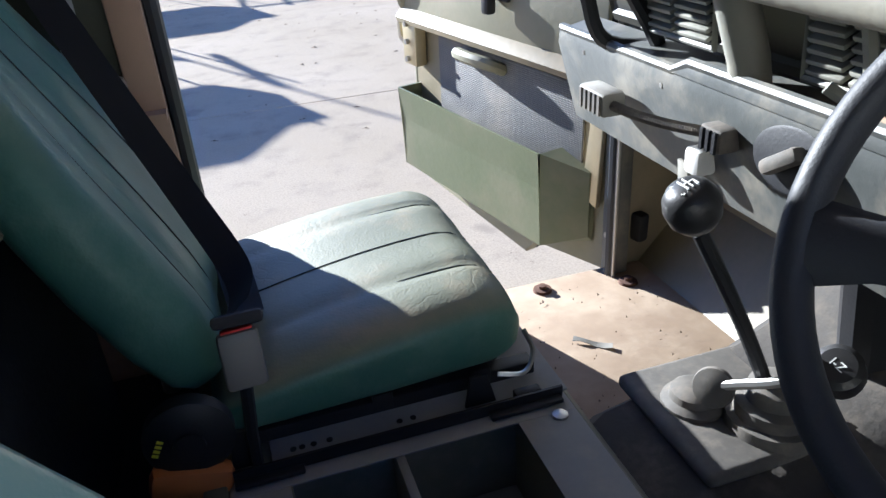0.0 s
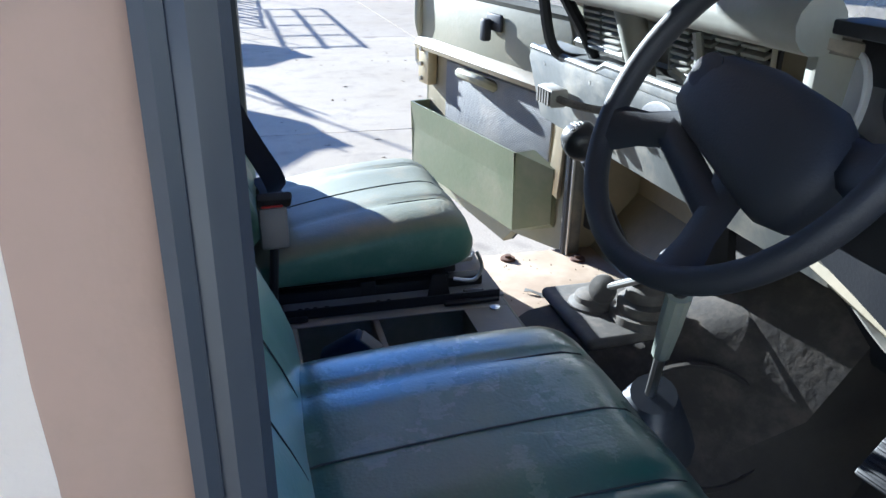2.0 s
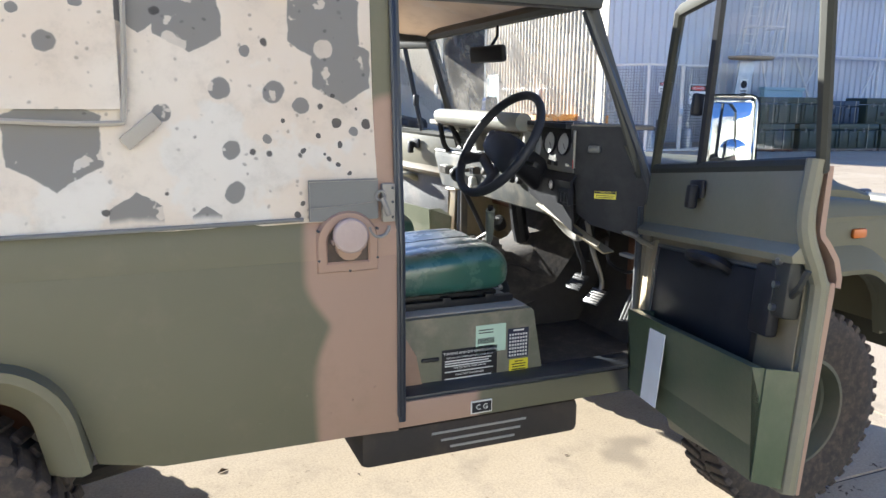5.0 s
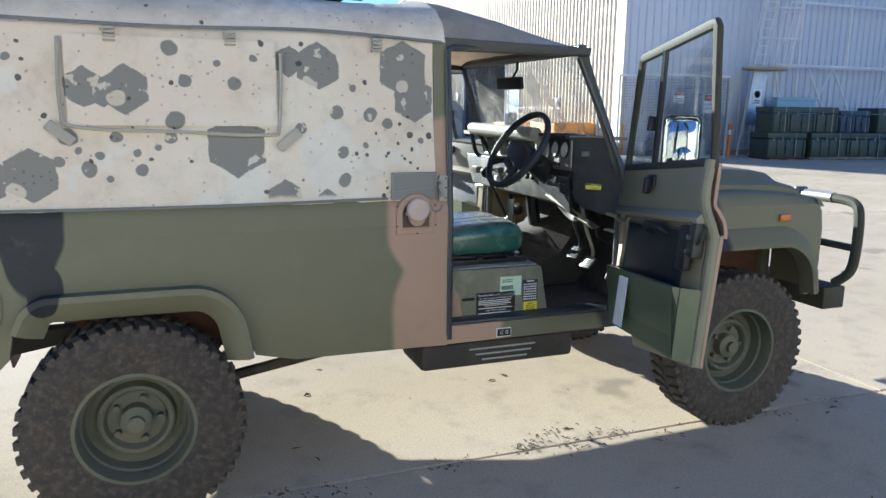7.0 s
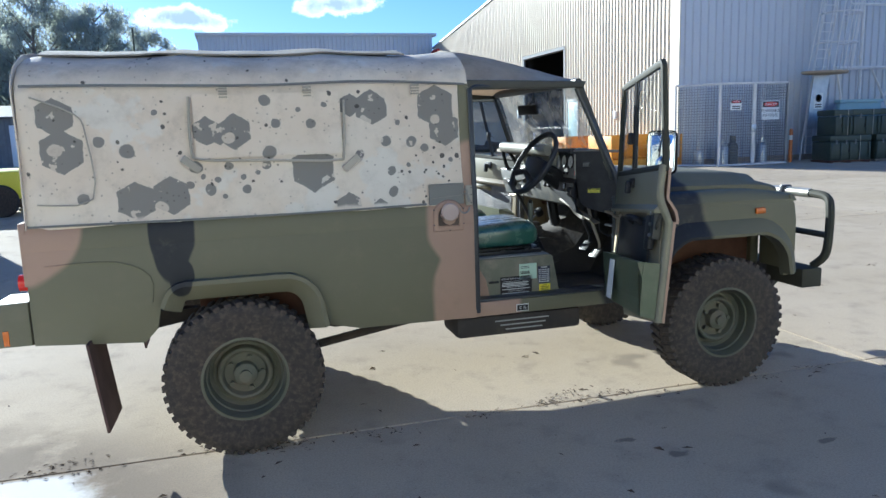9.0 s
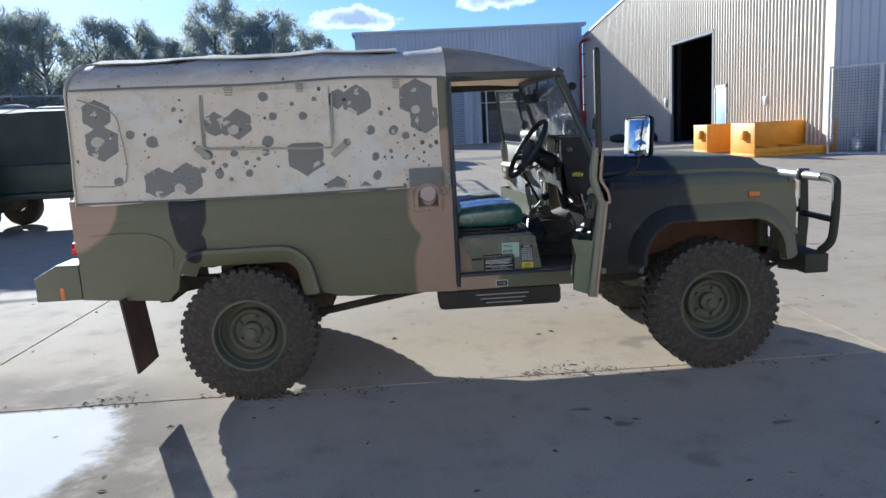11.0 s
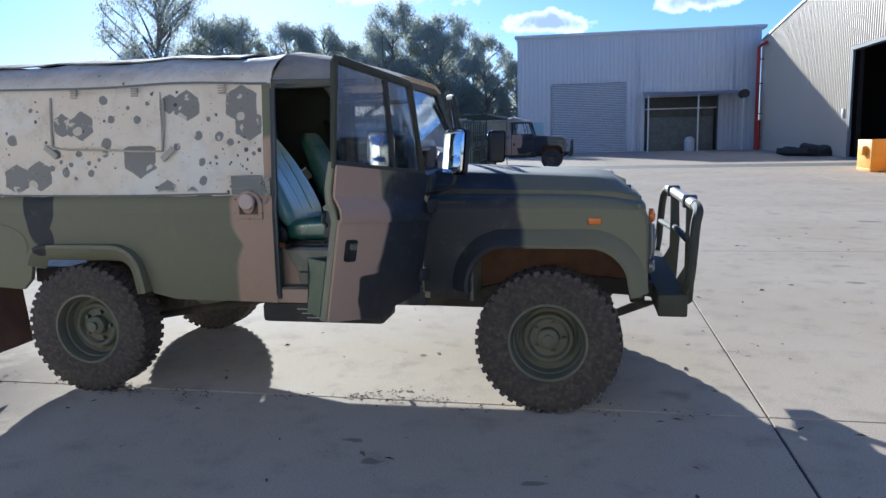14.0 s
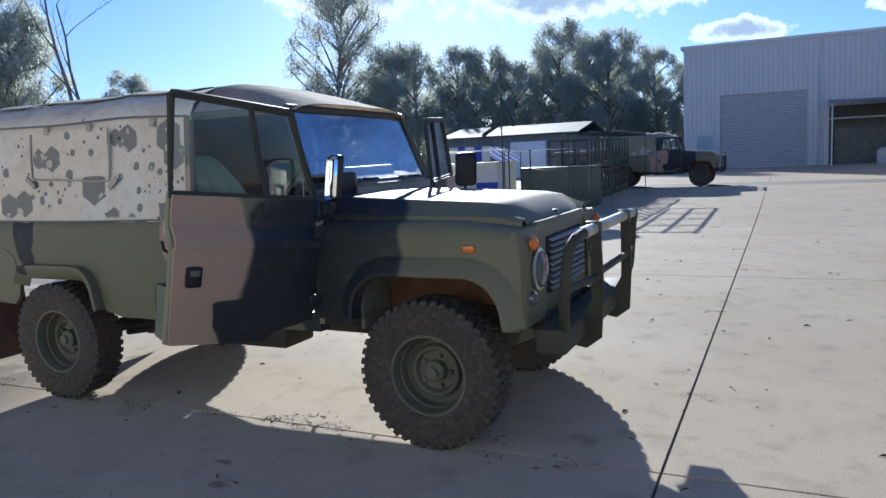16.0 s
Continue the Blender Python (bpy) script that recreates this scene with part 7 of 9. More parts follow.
tube(bm, [Vector((0.387, -0.255, 1.01)), Vector((0.387, -0.255, 1.01)) + dv * 0.5, Vector((0.362, -0.312, 1.135))], 0.015, 10, rs=[0.013, 0.016, 0.017])
part("grip", bm, "brake_grip", hb)
part("release_button", cyl(B(), Vector((0.362, -0.312, 1.135)), Vector((0.359, -0.318, 1.15)), 0.010, seg=12), "black", hb)
bm = B()
tube(bm, [(0.42 - 0.002 * k, -0.20 - 0.0035 * k, 0.865 + 0.008 * k) for k in range(-9, 8)], 0.05, 16, rs=[(0.054 if k % 2 else 0.044) - 0.0028 * k for k in range(-9, 8)])
part("brake_boot", bm, "rubber", hb)

# seat box with cubby between the seats
bm = B()
for y0, y1 in ((-0.70, -0.13), (0.20, 0.76)):
    ext(bm, [(-0.16, 0.66), (0.372, 0.66), (0.335, 0.862), (0.325, 0.872), (-0.16, 0.872)], "y", y0, y1)
ext(bm, [(-0.16, 0.66), (0.30, 0.66), (0.30, 0.72), (-0.16, 0.72)], "y", -0.13, 0.20)
ext(bm, [(0.24, 0.72), (0.355, 0.72), (0.335, 0.862), (0.325, 0.872), (0.24, 0.872)], "y", -0.13, 0.20)
ext(bm, [(-0.16, 0.72), (-0.08, 0.72), (-0.08, 0.872), (-0.16, 0.872)], "y", -0.13, 0.20)
sb = part("seat_box", bm, "seat_base", truck, "dusty olive seat box", smooth=0)
part("tray_divider", bx(B(), 0.058, 0.072, -0.13, 0.20, 0.72, 0.868, 0.004), "box_top", sb)
part("tray_liner", bx(B(), -0.08, 0.24, -0.13, 0.20, 0.72, 0.735, 0.004), "box_top", sb)
for x0, x1, y0, y1 in ((0.235, 0.322, -0.128, 0.198), (-0.158, -0.082, -0.128, 0.198), (-0.158, 0.322, 0.176, 0.212)):
    part("tray_rim", bx(B(), x0, x1, y0, y1, 0.8722, 0.8745 + 0.001 * (y0 > 0), 0.001), "box_top", sb)
part("box_bolt", lathe(B(), [(0.012, 0), (0.011, 0.006), (0.001, 0.008)], pose(0.295, 0.168, 0.872), 10), "steel", sb)
part("cover_sheet", bx(B(), -0.10, 0.32, -0.68, -0.16, 0.8725, 0.878, 0.002), "box_top", sb)
part("cover_sheet", bx(B(), -0.10, 0.33, 0.215, 0.74, 0.8725, 0.878, 0.002), "box_top", sb)
# plates and labels on the driver's side of the seat box
FY_ = -0.7005


def flat_label(name, x0, x1, z0, z1, mat, parent=sb, d=0.0015):
    return part(name, bx(B(), x0, x1, FY_ - d, FY_, z0, z1), mat, parent, smooth=0)


pl = flat_label("data_plate", 0.015, 0.205, 0.645, 0.765, "ink")
tm = lambda x, z: pose(x, FY_ - 0.002, z, 90, 0, 0)
text_part("heading", "TOWING AND DYNO TEST DATA", 0.0118, tm(0.11, 0.752), "label", pl)
text_part("line", "FLAT AND LIFT TOWING-DISTANCE UNDER 200 KM", 0.0068, tm(0.11, 0.738), "label", pl)
text_part("line", "FOR DISTANCE OVER 200 KM", 0.0085, tm(0.11, 0.704), "label", pl)
text_part("line", "DYNO TEST ON ONE AXLE", 0.0080, tm(0.11, 0.682), "label", pl)
for z, w in ((0.728, 0.16), (0.720, 0.15), (0.712, 0.16), (0.693, 0.165), (0.670, 0.16), (0.662, 0.15), (0.654, 0.13)):
    part("text_bar", bx(B(), 0.025, 0.025 + w, FY_ - 0.0026, FY_ - 0.0014, z - 0.0018, z + 0.0018), "label", pl, smooth=0)
wl = flat_label("white_sticker", 0.13, 0.235, 0.742, 0.832, "mint")
bm = B()
for k in range(16):
    bx(bm, 0.137 + k * 0.0036, 0.137 + k * 0.0036 + (0.0014 if k % 3 else 0.0022), FY_ - 0.0026, FY_ - 0.0014, 0.772, 0.79)
part("bar_code", bm, "ink", wl, smooth=0)
for z in (0.815, 0.806, 0.762):
    part("text_bar", bx(B(), 0.14, 0.19, FY_ - 0.0026, FY_ - 0.0014, z, z + 0.003), "ink", wl, smooth=0)
gd = flat_label("number_grid", 0.243, 0.318, 0.712, 0.81, "navy")
bm = B()
for r in range(7):
    for c in range(7):
        bx(bm, 0.248 + c * 0.0097, 0.248 + c * 0.0097 + 0.0058, FY_ - 0.0026, FY_ - 0.0014, 0.717 + r * 0.0115, 0.717 + r * 0.0115 + 0.0065)
bx(bm, 0.262, 0.30, FY_ - 0.0026, FY_ - 0.0014, 0.801, 0.806)
part("grid_cell", bm, "label", gd, smooth=0)
yl = flat_label("warning_sticker", 0.25, 0.318, 0.66, 0.706, "yellow")
bm = B()
for k, w in enumerate((0.03, 0.05, 0.045, 0.05)):
    bx(bm, 0.284 - w / 2, 0.284 + w / 2, FY_ - 0.0026, FY_ - 0.0014, 0.697 - k * 0.009, 0.7 - k * 0.009)
part("text_bar", bm, "ink", yl, smooth=0)
part("box_handle", bx(B(), -0.055, 0.005, FY_ - 0.01, FY_, 0.735, 0.748, 0.005), "black", sb)
part("trim_corner", ext(B(), [(-0.15, 0.66), (-0.05, 0.66), (-0.07, 0.76), (-0.15, 0.90)], "y", FY_ - 0.006, FY_ - 0.001, 0.002), "pink_plastic", sb)


# ---- seats ----
def cushion_rings(x0, x1, w, zb, zt0, zt1, seams):
    """Cross sections of a seat cushion from back to front, with stitched channels."""
    rings, n = [], 120
    for t in np.concatenate([np.linspace(0, 0.12, 5), np.linspace(0.2, 0.8, 8), np.linspace(0.84, 1.0, 8)]):
        x = x0 + (x1 - x0) * t
        e = min(t, 1 - t) * (x1 - x0)
        k = math.sqrt(max(0.0, 1 - (1 - min(e / 0.07, 1)) ** 2))
        zt = zt0 + (zt1 - zt0) * math.sin(min(t * 1.1, 1) * math.pi / 2)
        zm = zb + (zt - zb) * 0.45
        ww = w / 2 * (0.88 + 0.12 * k) * (1 - 0.10 * max(0, t - 0.55))
        ring = []
        for i in range(n):
            a = 2 * math.pi * i / n
            c, s_ = math.cos(a), math.sin(a)
            y = ww * math.copysign(abs(c) ** 0.42, c)
            if s_ >= 0:
                z = zm + (zt - zm) * (0.25 + 0.75 * k) * abs(s_) ** 0.5
                for q in seams:
                    z -= 0.0045 * k * math.exp(-((y - q * w) / 0.004) ** 2)
                for q0, q1 in zip((-0.5, *seams), (*seams, 0.5)):
                    if q0 * w <= y <= q1 * w:
                        z += 0.0025 * k * math.sin((y / w - q0) / (q1 - q0) * math.pi)
            else:
                z = zm - (zm - zb) * (0.4 + 0.6 * k) * abs(s_) ** 0.45
            ring.append((x, y, z))
        rings.append(ring)
    return rings


def seat(yc, near, vinyl="seat", lean_in=0.0, rear=0.985, lift=0.0, broad=0.0, recline=0.43, crown=1.045):
    """Bucket seat; near: the side with the recliner."""
    w = 0.475
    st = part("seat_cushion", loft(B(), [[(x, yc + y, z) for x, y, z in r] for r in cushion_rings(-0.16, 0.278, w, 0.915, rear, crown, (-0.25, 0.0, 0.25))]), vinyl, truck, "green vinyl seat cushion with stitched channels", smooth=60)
    bm = B()
    def z_top(x):
        t = (x + 0.16) / 0.438
        k = math.sqrt(max(0.0, 1 - (1 - min(min(t, 1 - t) * 0.438 / 0.07, 1)) ** 2))
        zt = rear + (crown - rear) * math.sin(min(t * 1.1, 1) * math.pi / 2)
        zm = 0.915 + (zt - 0.915) * 0.45
        return zm + (zt - zm) * (0.25 + 0.75 * k) - 0.0038 * k
    for q in (-0.25, 0.0, 0.25):
        tube(bm, [(x, yc + q * w, z_top(x)) for x in np.linspace(-0.12, 0.268, 16)], 0.0014, 6)
    part("stitching", bm, "stitch", st)
    # backrest, leaning
    up = Vector((-recline, 0, math.sqrt(1 - recline ** 2)))
    fw = Vector((up.z, 0, recline))
    o = Vector((-0.155 + lean_in, yc + (0.017 if broad else 0.0), 0.985 + lift))
    prof = [(0.0, 0.17, 0.05), (0.012, 0.20, 0.075), (0.04, 0.222, 0.10), (0.10, 0.232, 0.118), (0.2, 0.235, 0.122), (0.29, 0.226, 0.118), (0.36, 0.206, 0.112), (0.43, 0.178, 0.106), (0.50, 0.160, 0.10), (0.56, 0.148, 0.092), (0.60, 0.132, 0.078), (0.622, 0.108, 0.058), (0.63, 0.075, 0.03)]
    rings, n = [], 132 if broad else 60
    if broad:
        prof = [(-0.035, 0.225, 0.05), (-0.02, 0.252, 0.08), (0.01, 0.265, 0.10), (0.05, 0.268, 0.112), (0.12, 0.266, 0.120), (0.20, 0.257, 0.120), (0.28, 0.246, 0.112), (0.34, 0.240, 0.106), (0.38, 0.230, 0.100), (0.42, 0.214, 0.095), (0.48, 0.182, 0.090), (0.54, 0.150, 0.084), (0.59, 0.120, 0.068), (0.62, 0.08, 0.03)]
    lines = (-0.22, 0.30) if broad else (-0.52, 0.0, 0.52)
    seam = lambda k, u: k + (math.copysign(0.14, k) * min(1, max(0, u - 0.16) / 0.32) if broad else 0.0)
    for u, hw, th in prof:
        ring = []
        for i in range(n):
            a = 2 * math.pi * i / n
            c, s_ = math.cos(a), math.sin(a)
            y = hw * math.copysign(abs(c) ** 0.55, c)
            q = th / 2 * math.copysign(abs(s_) ** 0.6, s_)
            if s_ > 0:
                edge = abs(y) / hw
                q += th * 0.16 * (max(0, edge - 0.5) / 0.5) ** 1.2 * (1 - max(0, edge - 0.86) / 0.14) - th * 0.10 * (1 - edge)
                for k in lines:
                    q -= 0.005 * math.exp(-((y / hw - seam(k, u)) / 0.035) ** 2) * min(1, u / 0.06) * (1 if u < 0.55 else 0.2)
            ring.append(o + up * u + fw * (q + 0.0) + Vector((0, y, 0)))
        rings.append([tuple(p) for p in ring])
    bk = part("backrest", loft(B(), rings), "seat_sky_lit" if broad else vinyl, st, "green vinyl bucket backrest", smooth=60)
    def face_q(hw, th, e):
        s2 = math.sqrt(max(0.0, 1 - (e ** (1 / 0.55)) ** 2))
        return th / 2 * s2 ** 0.6 + th * 0.16 * (max(0, e - 0.5) / 0.5) ** 1.2 * (1 - max(0, e - 0.86) / 0.14) - th * 0.10 * (1 - e)
    for ky in lines:
        bm = B()
        tube(bm, [tuple(o + up * u + fw * (face_q(hw, th, abs(seam(ky, u))) - (0.0012 if broad else 0.0042)) + Vector((0, hw * seam(ky, u), 0))) for u, hw, th in prof[2:-4]], 0.0012, 6, smooth=2)
        part("stitching", bm, "stitch", bk)
    if not broad:
        bm = B()
        u, hw, th = prof[8]
        tube(bm, [tuple(o + up * (u + 0.012 * (1 - (k / 6) ** 2)) + fw * (face_q(hw, th, abs(k) / 7 * 0.9) - 0.001) + Vector((0, hw * k / 7 * 0.9, 0))) for k in range(-7, 8)], 0.0022, 6)
        part("stitching", bm, "stitch", bk)
    # slide rails and frame
    for dy in (-0.19, 0.19):
        r = part("slide_rail", bx(B(), -0.14, 0.30, yc + dy - 0.014, yc + dy + 0.014, 0.878, 0.9, 0.003), "black", st)
    yb = yc - 0.268 if near < 0 else yc + 0.268
    if yc > 0:
        bm = B()
        ext(bm, [(yb, 0.877), (yb + 0.022, 0.877), (yb + 0.022, 0.880), (yb + 0.004, 0.880), (yb + 0.004, 0.896), (yb, 0.896)], "x", -0.15, 0.315)
        br = part("base_rail", bm, "black", st, smooth=0)
        for k, x in enumerate((-0.07, -0.058, -0.042, -0.02, 0.08, 0.10)):
            part("adjuster_hole", cyl(B(), (x, yb + 0.036, 0.878), (x, yb + 0.036, 0.8795), 0.0045, seg=8), "dark_hole", br, smooth=0)
        part("rail_foot", bx(B(), 0.20, 0.31, yb - 0.016, yb - 0.002, 0.8785, 0.886, 0.002), "black", br)
        part("rail_foot", bx(B(), -0.15, -0.06, yb - 0.016, yb - 0.002, 0.8785, 0.886, 0.002), "black", br)
        part("front_bracket", ext(B(), [(0.175, 0.88), (0.222, 0.88), (0.21, 0.93), (0.185, 0.93)], "y", yb + 0.024, yb + 0.030, 0.001), "black", br)
        part("rear_bracket", ext(B(), [(-0.15, 0.88), (-0.12, 0.88), (-0.125, 0.94), (-0.145, 0.94)], "y", yb + 0.024, yb + 0.030, 0.001), "black", br)
        part("adjuster_catch", bx(B(), 0.245, 0.285, yb + 0.004, yb + 0.02, 0.881, 0.897, 0.003), "black", br)
        part("hook_wire", tube(B(), [(0.235, yb + 0.05, 0.905), (0.275, yb + 0.045, 0.90), (0.30, yb + 0.07, 0.915), (0.298, yb + 0.10, 0.935)], 0.004, 6, smooth=4), "steel", br)
    bm = B()
    bx(bm, -0.13, 0.25, yc - 0.18, yc + 0.18, 0.90, 0.916, 0.004)
    for dx in (0.2, 0.05):
        bx(bm, dx, dx + 0.03, yc - 0.205, yc + 0.205, 0.88, 0.91, 0.003)
    part("seat_pan", bm, "black", st)
    bm = B()
    tube(bm, [(0.20, yc - 0.12, 0.905), (0.30, yc - 0.12, 0.90), (0.32, yc, 0.895), (0.30, yc + 0.12, 0.90), (0.20, yc + 0.12, 0.905)], 0.005, 6, smooth=3)
    part("slide_bar", bm, "steel", st)
    # recliner with its handle
    yr = yc + near * 0.245
    rc = part("recliner", lathe(B(), [(0.052, -0.018), (0.056, -0.01), (0.056, 0.01), (0.045, 0.018), (0.02, 0.02), (0.02, 0.026), (0.001, 0.027)], pose(-0.19, yr, 0.955) @ Matrix.Rotation(radians(-90 * near), 4, "X"), 26), "black", st)
    part("recliner_handle", bx(B(), -0.052, 0.052, -0.017, 0.017, -0.025, 0.025, 0.014, pose(-0.20, yr + near * 0.012, 0.893, 0, 14, 0)), "orange_plastic", rc, "orange release handle")
    bm = B()
    for k in range(4):
        bx(bm, -0.006 + 0.007 * k, -0.002 + 0.007 * k, -0.0005, 0.0005, -0.004, 0.004, 0, pose(-0.23, yr + near * 0.019, 0.955, 0, -62, 0))
    part("maker_mark", bm, "yellow", rc, smooth=0)
    return st


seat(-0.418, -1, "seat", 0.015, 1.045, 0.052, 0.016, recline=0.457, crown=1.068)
seat(0.47, -1, "seat_dusty")
# seat belts
bm = B()
belt_line = curve_pts([(-0.37, 0.73, 1.66), (-0.262, 0.60, 1.42), (-0.15, 0.49, 1.18), (-0.095, 0.36, 1.10), (-0.102, 0.25, 1.105)], 6)
side = Vector((0.62, 0.45, 0.30)).normalized() * 0.024
loft(bm, [[tuple(p - side), tuple(p + side)] for p in belt_line], closed=False)
bmesh.ops.solidify(bm, geom=bm.faces[:], thickness=0.0015)
bl = part("passenger_belt", bm, "belt", truck, "black seat-belt webbing")
part("belt_tongue", bx(B(), -0.03, 0.03, -0.035, 0.035, -0.008, 0.008, 0.006, pose(-0.102, 0.228, 1.105, -30, 0, 0)), "belt", bl)
bm = B()
bx(bm, -0.025, 0.025, -0.010, 0.010, -0.040, 0.034, 0.007, pose(-0.106, 0.212, 1.062, -14, 0, 4))
bk = part("belt_buckle", bm, "buckle", bl, "grey plastic buckle")
part("buckle_stalk", tube(B(), [(-0.108, 0.206, 1.03), (-0.115, 0.205, 0.95), (-0.118, 0.215, 0.879)], 0.008, 8), "black", bk)
part("release_button", bx(B(), -0.019, 0.019, -0.006, 0.006, 0.033, 0.037, 0.002, pose(-0.106, 0.212, 1.062, -14, 0, 4)), "red", bk)
bm = B()
loft(bm, [[(-0.13, 0.705, 0.95), (-0.09, 0.705, 0.95)], [(-0.14, 0.60, 1.03), (-0.10, 0.60, 1.035)], [(-0.125, 0.45, 1.05), (-0.075, 0.45, 1.04)], [(-0.115, 0.33, 1.055), (-0.07, 0.33, 1.05)]], closed=False)
bmesh.ops.solidify(bm, geom=bm.faces[:], thickness=0.002)
part("lap_belt", bm, "belt", bl)
bm = B()
bx(bm, -0.028, 0.028, -0.012, 0.012, -0.05, 0.035, 0.006, pose(-0.01, -0.075, 0.965, 30, 45, 0))
db = part("driver_buckle", bm, "navy_plastic", truck)
part("buckle_stalk", tube(B(), [(-0.04, -0.085, 0.935), (-0.10, -0.12, 0.88)], 0.009, 8), "black", db)
part("release_button", bx(B(), -0.02, 0.02, -0.01, 0.01, 0.034, 0.038, 0.002, pose(-0.01, -0.075, 0.965, 30, 45, 0)), "pale_plastic", db)
# tubular hoop and belt reel by the passenger pillar
for s in (-1, 1):
    bm = B()
    tube(bm, [(-0.27, s * 0.70, 0.70), (-0.27, s * 0.70, 1.60), (-0.27, s * 0.64, 1.80), (-0.27, s * 0.4, 1.92), (-0.27, 0, 1.97)], 0.018, 8, smooth=4)
    hp = part("roll_hoop", bm, "steel", truck)
    part("belt_anchor", bx(B(), -0.29, -0.21, s * 0.66, s * 0.74, 1.26, 1.30, 0.012), "steel", hp)

# ---- dash ----
fa = part("fascia", ext(B(), [(0.548, 1.285), (0.62, 1.30), (0.625, 1.285), (0.575, 1.27), (0.60, 1.13), (0.66, 1.105), (0.655, 1.09), (0.585, 1.115), (0.545, 1.262)], "y", 0.70, -0.31, 0.002), "grey", truck, "grey pressed-metal fascia")
part("fascia_step", ext(B(), [(0.34, 1.285), (0.30, 1.305), (-0.30, 1.305), (-0.30, 1.285)], "x", 0.545, 0.56, 0.002), "grey", fa)
part("parcel_shelf", bx(B(), 0.60, 0.72, -0.31, 0.70, 1.205, 1.215, 0.002), "inner", fa)
part("shelf_back", bx(B(), 0.705, 0.715, -0.31, 0.70, 1.21, 1.37, 0.002), "pale_grey", fa)
part("dash_top", ext(B(), [(0.50, 1.44), (0.60, 1.42), (0.72, 1.375), (0.72, 1.36), (0.60, 1.40), (0.50, 1.42)], "y", 0.66, -0.31, 0.004), "dash_dust", fa)
for y0, y1 in ((0.30, 0.47), (-0.13, 0.125)):
    vp = part("vent_panel", bx(B(), 0.590, 0.598, y0, y1, 1.325, 1.415, 0.004), "dark_hole", fa)
    nn = int((y1 - y0) / 0.062)
    for j in range(nn):
        ya = y0 + 0.006 + j * (y1 - y0) / nn
        for k in range(7):
            part("vent_slat", bx(B(), -0.012, 0.004, 0.0, (y1 - y0) / nn - 0.010, -0.0032, 0.0032, 0.0015, pose(0.586 - 0.0015 * k, ya, 1.336 + 0.0125 * k, 0, -25, 0)), "pale_grey", vp)
    part("vent_rim", tube(B(), [(0.582, y0 - 0.004, 1.322), (0.582, y1 + 0.004, 1.322), (0.575, y1 + 0.004, 1.418), (0.575, y0 - 0.004, 1.418)], 0.005, 6, closed=True), "pale_grey", vp)
part("shelf_liner", bx(B(), 0.575, 0.70, -0.30, 0.08, 1.292, 1.299, 0.002), "tan", fa, "tan board lying in the parcel shelf")
for y in (0.60, 0.36):
    part("screw", cyl(B(), (0.549, y, 1.262), (0.5445, y, 1.262), 0.004, seg=8), "steel", fa)
part("rolled_lip", tube(B(), [(0.552, 0.695, 1.289), (0.552, 0.34, 1.289), (0.550, 0.30, 1.307), (0.550, -0.30, 1.307)], 0.008, 8), "grey", fa)
part("fascia_clip", ext(B(), [(0.318, 1.16), (0.292, 1.16), (0.288, 1.125), (0.298, 1.112), (0.312, 1.125)], "x", 0.555, 0.562, 0.001), "pale_plastic", fa)
cb = part("crash_bar", tube(B(), [(0.495, 0.505, 1.457), (0.49, 0.1, 1.453), (0.49, -0.31, 1.448)], 0.034, 14), "pale_grey", truck, "pale padded crash bar")
bm = B()
tube(bm, [(0.495, 0.515, 1.47), (0.50, 0.53, 1.44), (0.525, 0.535, 1.33), (0.555, 0.53, 1.29), (0.60, 0.50, 1.285), (0.60, 0.46, 1.30), (0.54, 0.47, 1.40), (0.505, 0.49, 1.46)], 0.013, 8, closed=True, smooth=3)
part("grab_loop", bm, "black", cb)
bm = B()
tube(bm, [(0.53, 0.21, 1.43), (0.565, 0.205, 1.33), (0.59, 0.20, 1.21)], 0.026, 12)
part("bar_post", bm, "pale_grey", cb)
bm = B()
tube(bm, [(0.56, 0.03, 1.40), (0.565, 0.02, 1.345), (0.55, 0.02, 1.325), (0.53, 0.04, 1.34)], 0.008, 6, smooth=3)
part("hook", bm, "pale_grey", cb)
# wiring cover and flexible conduit across the fascia
jb = part("junction_box", bx(B(), 0.500, 0.545, 0.448, 0.535, 1.190, 1.232, 0.01), "pale_plastic", truck, "ribbed white junction box")
for k in range(5):
    part("rib", bx(B(), 0.4975, 0.5005, 0.455 + k * 0.015, 0.462 + k * 0.015, 1.195, 1.227), "dusty_rubber", jb, smooth=0)
bm = B()
cond = curve_pts([(0.52, 0.448, 1.211), (0.522, 0.38, 1.214), (0.53, 0.30, 1.221), (0.54, 0.23, 1.230)], 34)
tube(bm, cond, 0.008, 8, rs=[0.0085 if k % 2 else 0.0066 for k in range(len(cond))])
part("conduit", bm, "dusty_rubber", jb, "ribbed flexible conduit")
ep = part("end_plug", bx(B(), 0.525, 0.56, 0.19, 0.235, 1.212, 1.246, 0.006), "dusty_rubber", jb)
for k in range(3):
    part("plug_rib", bx(B(), 0.521, 0.5255, 0.196 + k * 0.013, 0.202 + k * 0.013, 1.213, 1.242), "black", ep, smooth=0)
hr = part("heater_control", lathe(B(), [(0.062, 0.0), (0.062, 0.004), (0.056, 0.005), (0.001, 0.005)], Matrix.Translation((0.545, 0.085, 1.24)) @ Matrix.Rotation(radians(-82), 4, "Y") @ Matrix.Diagonal((0.62, 1, 1, 1)), 30), "black", fa)
bm = B()
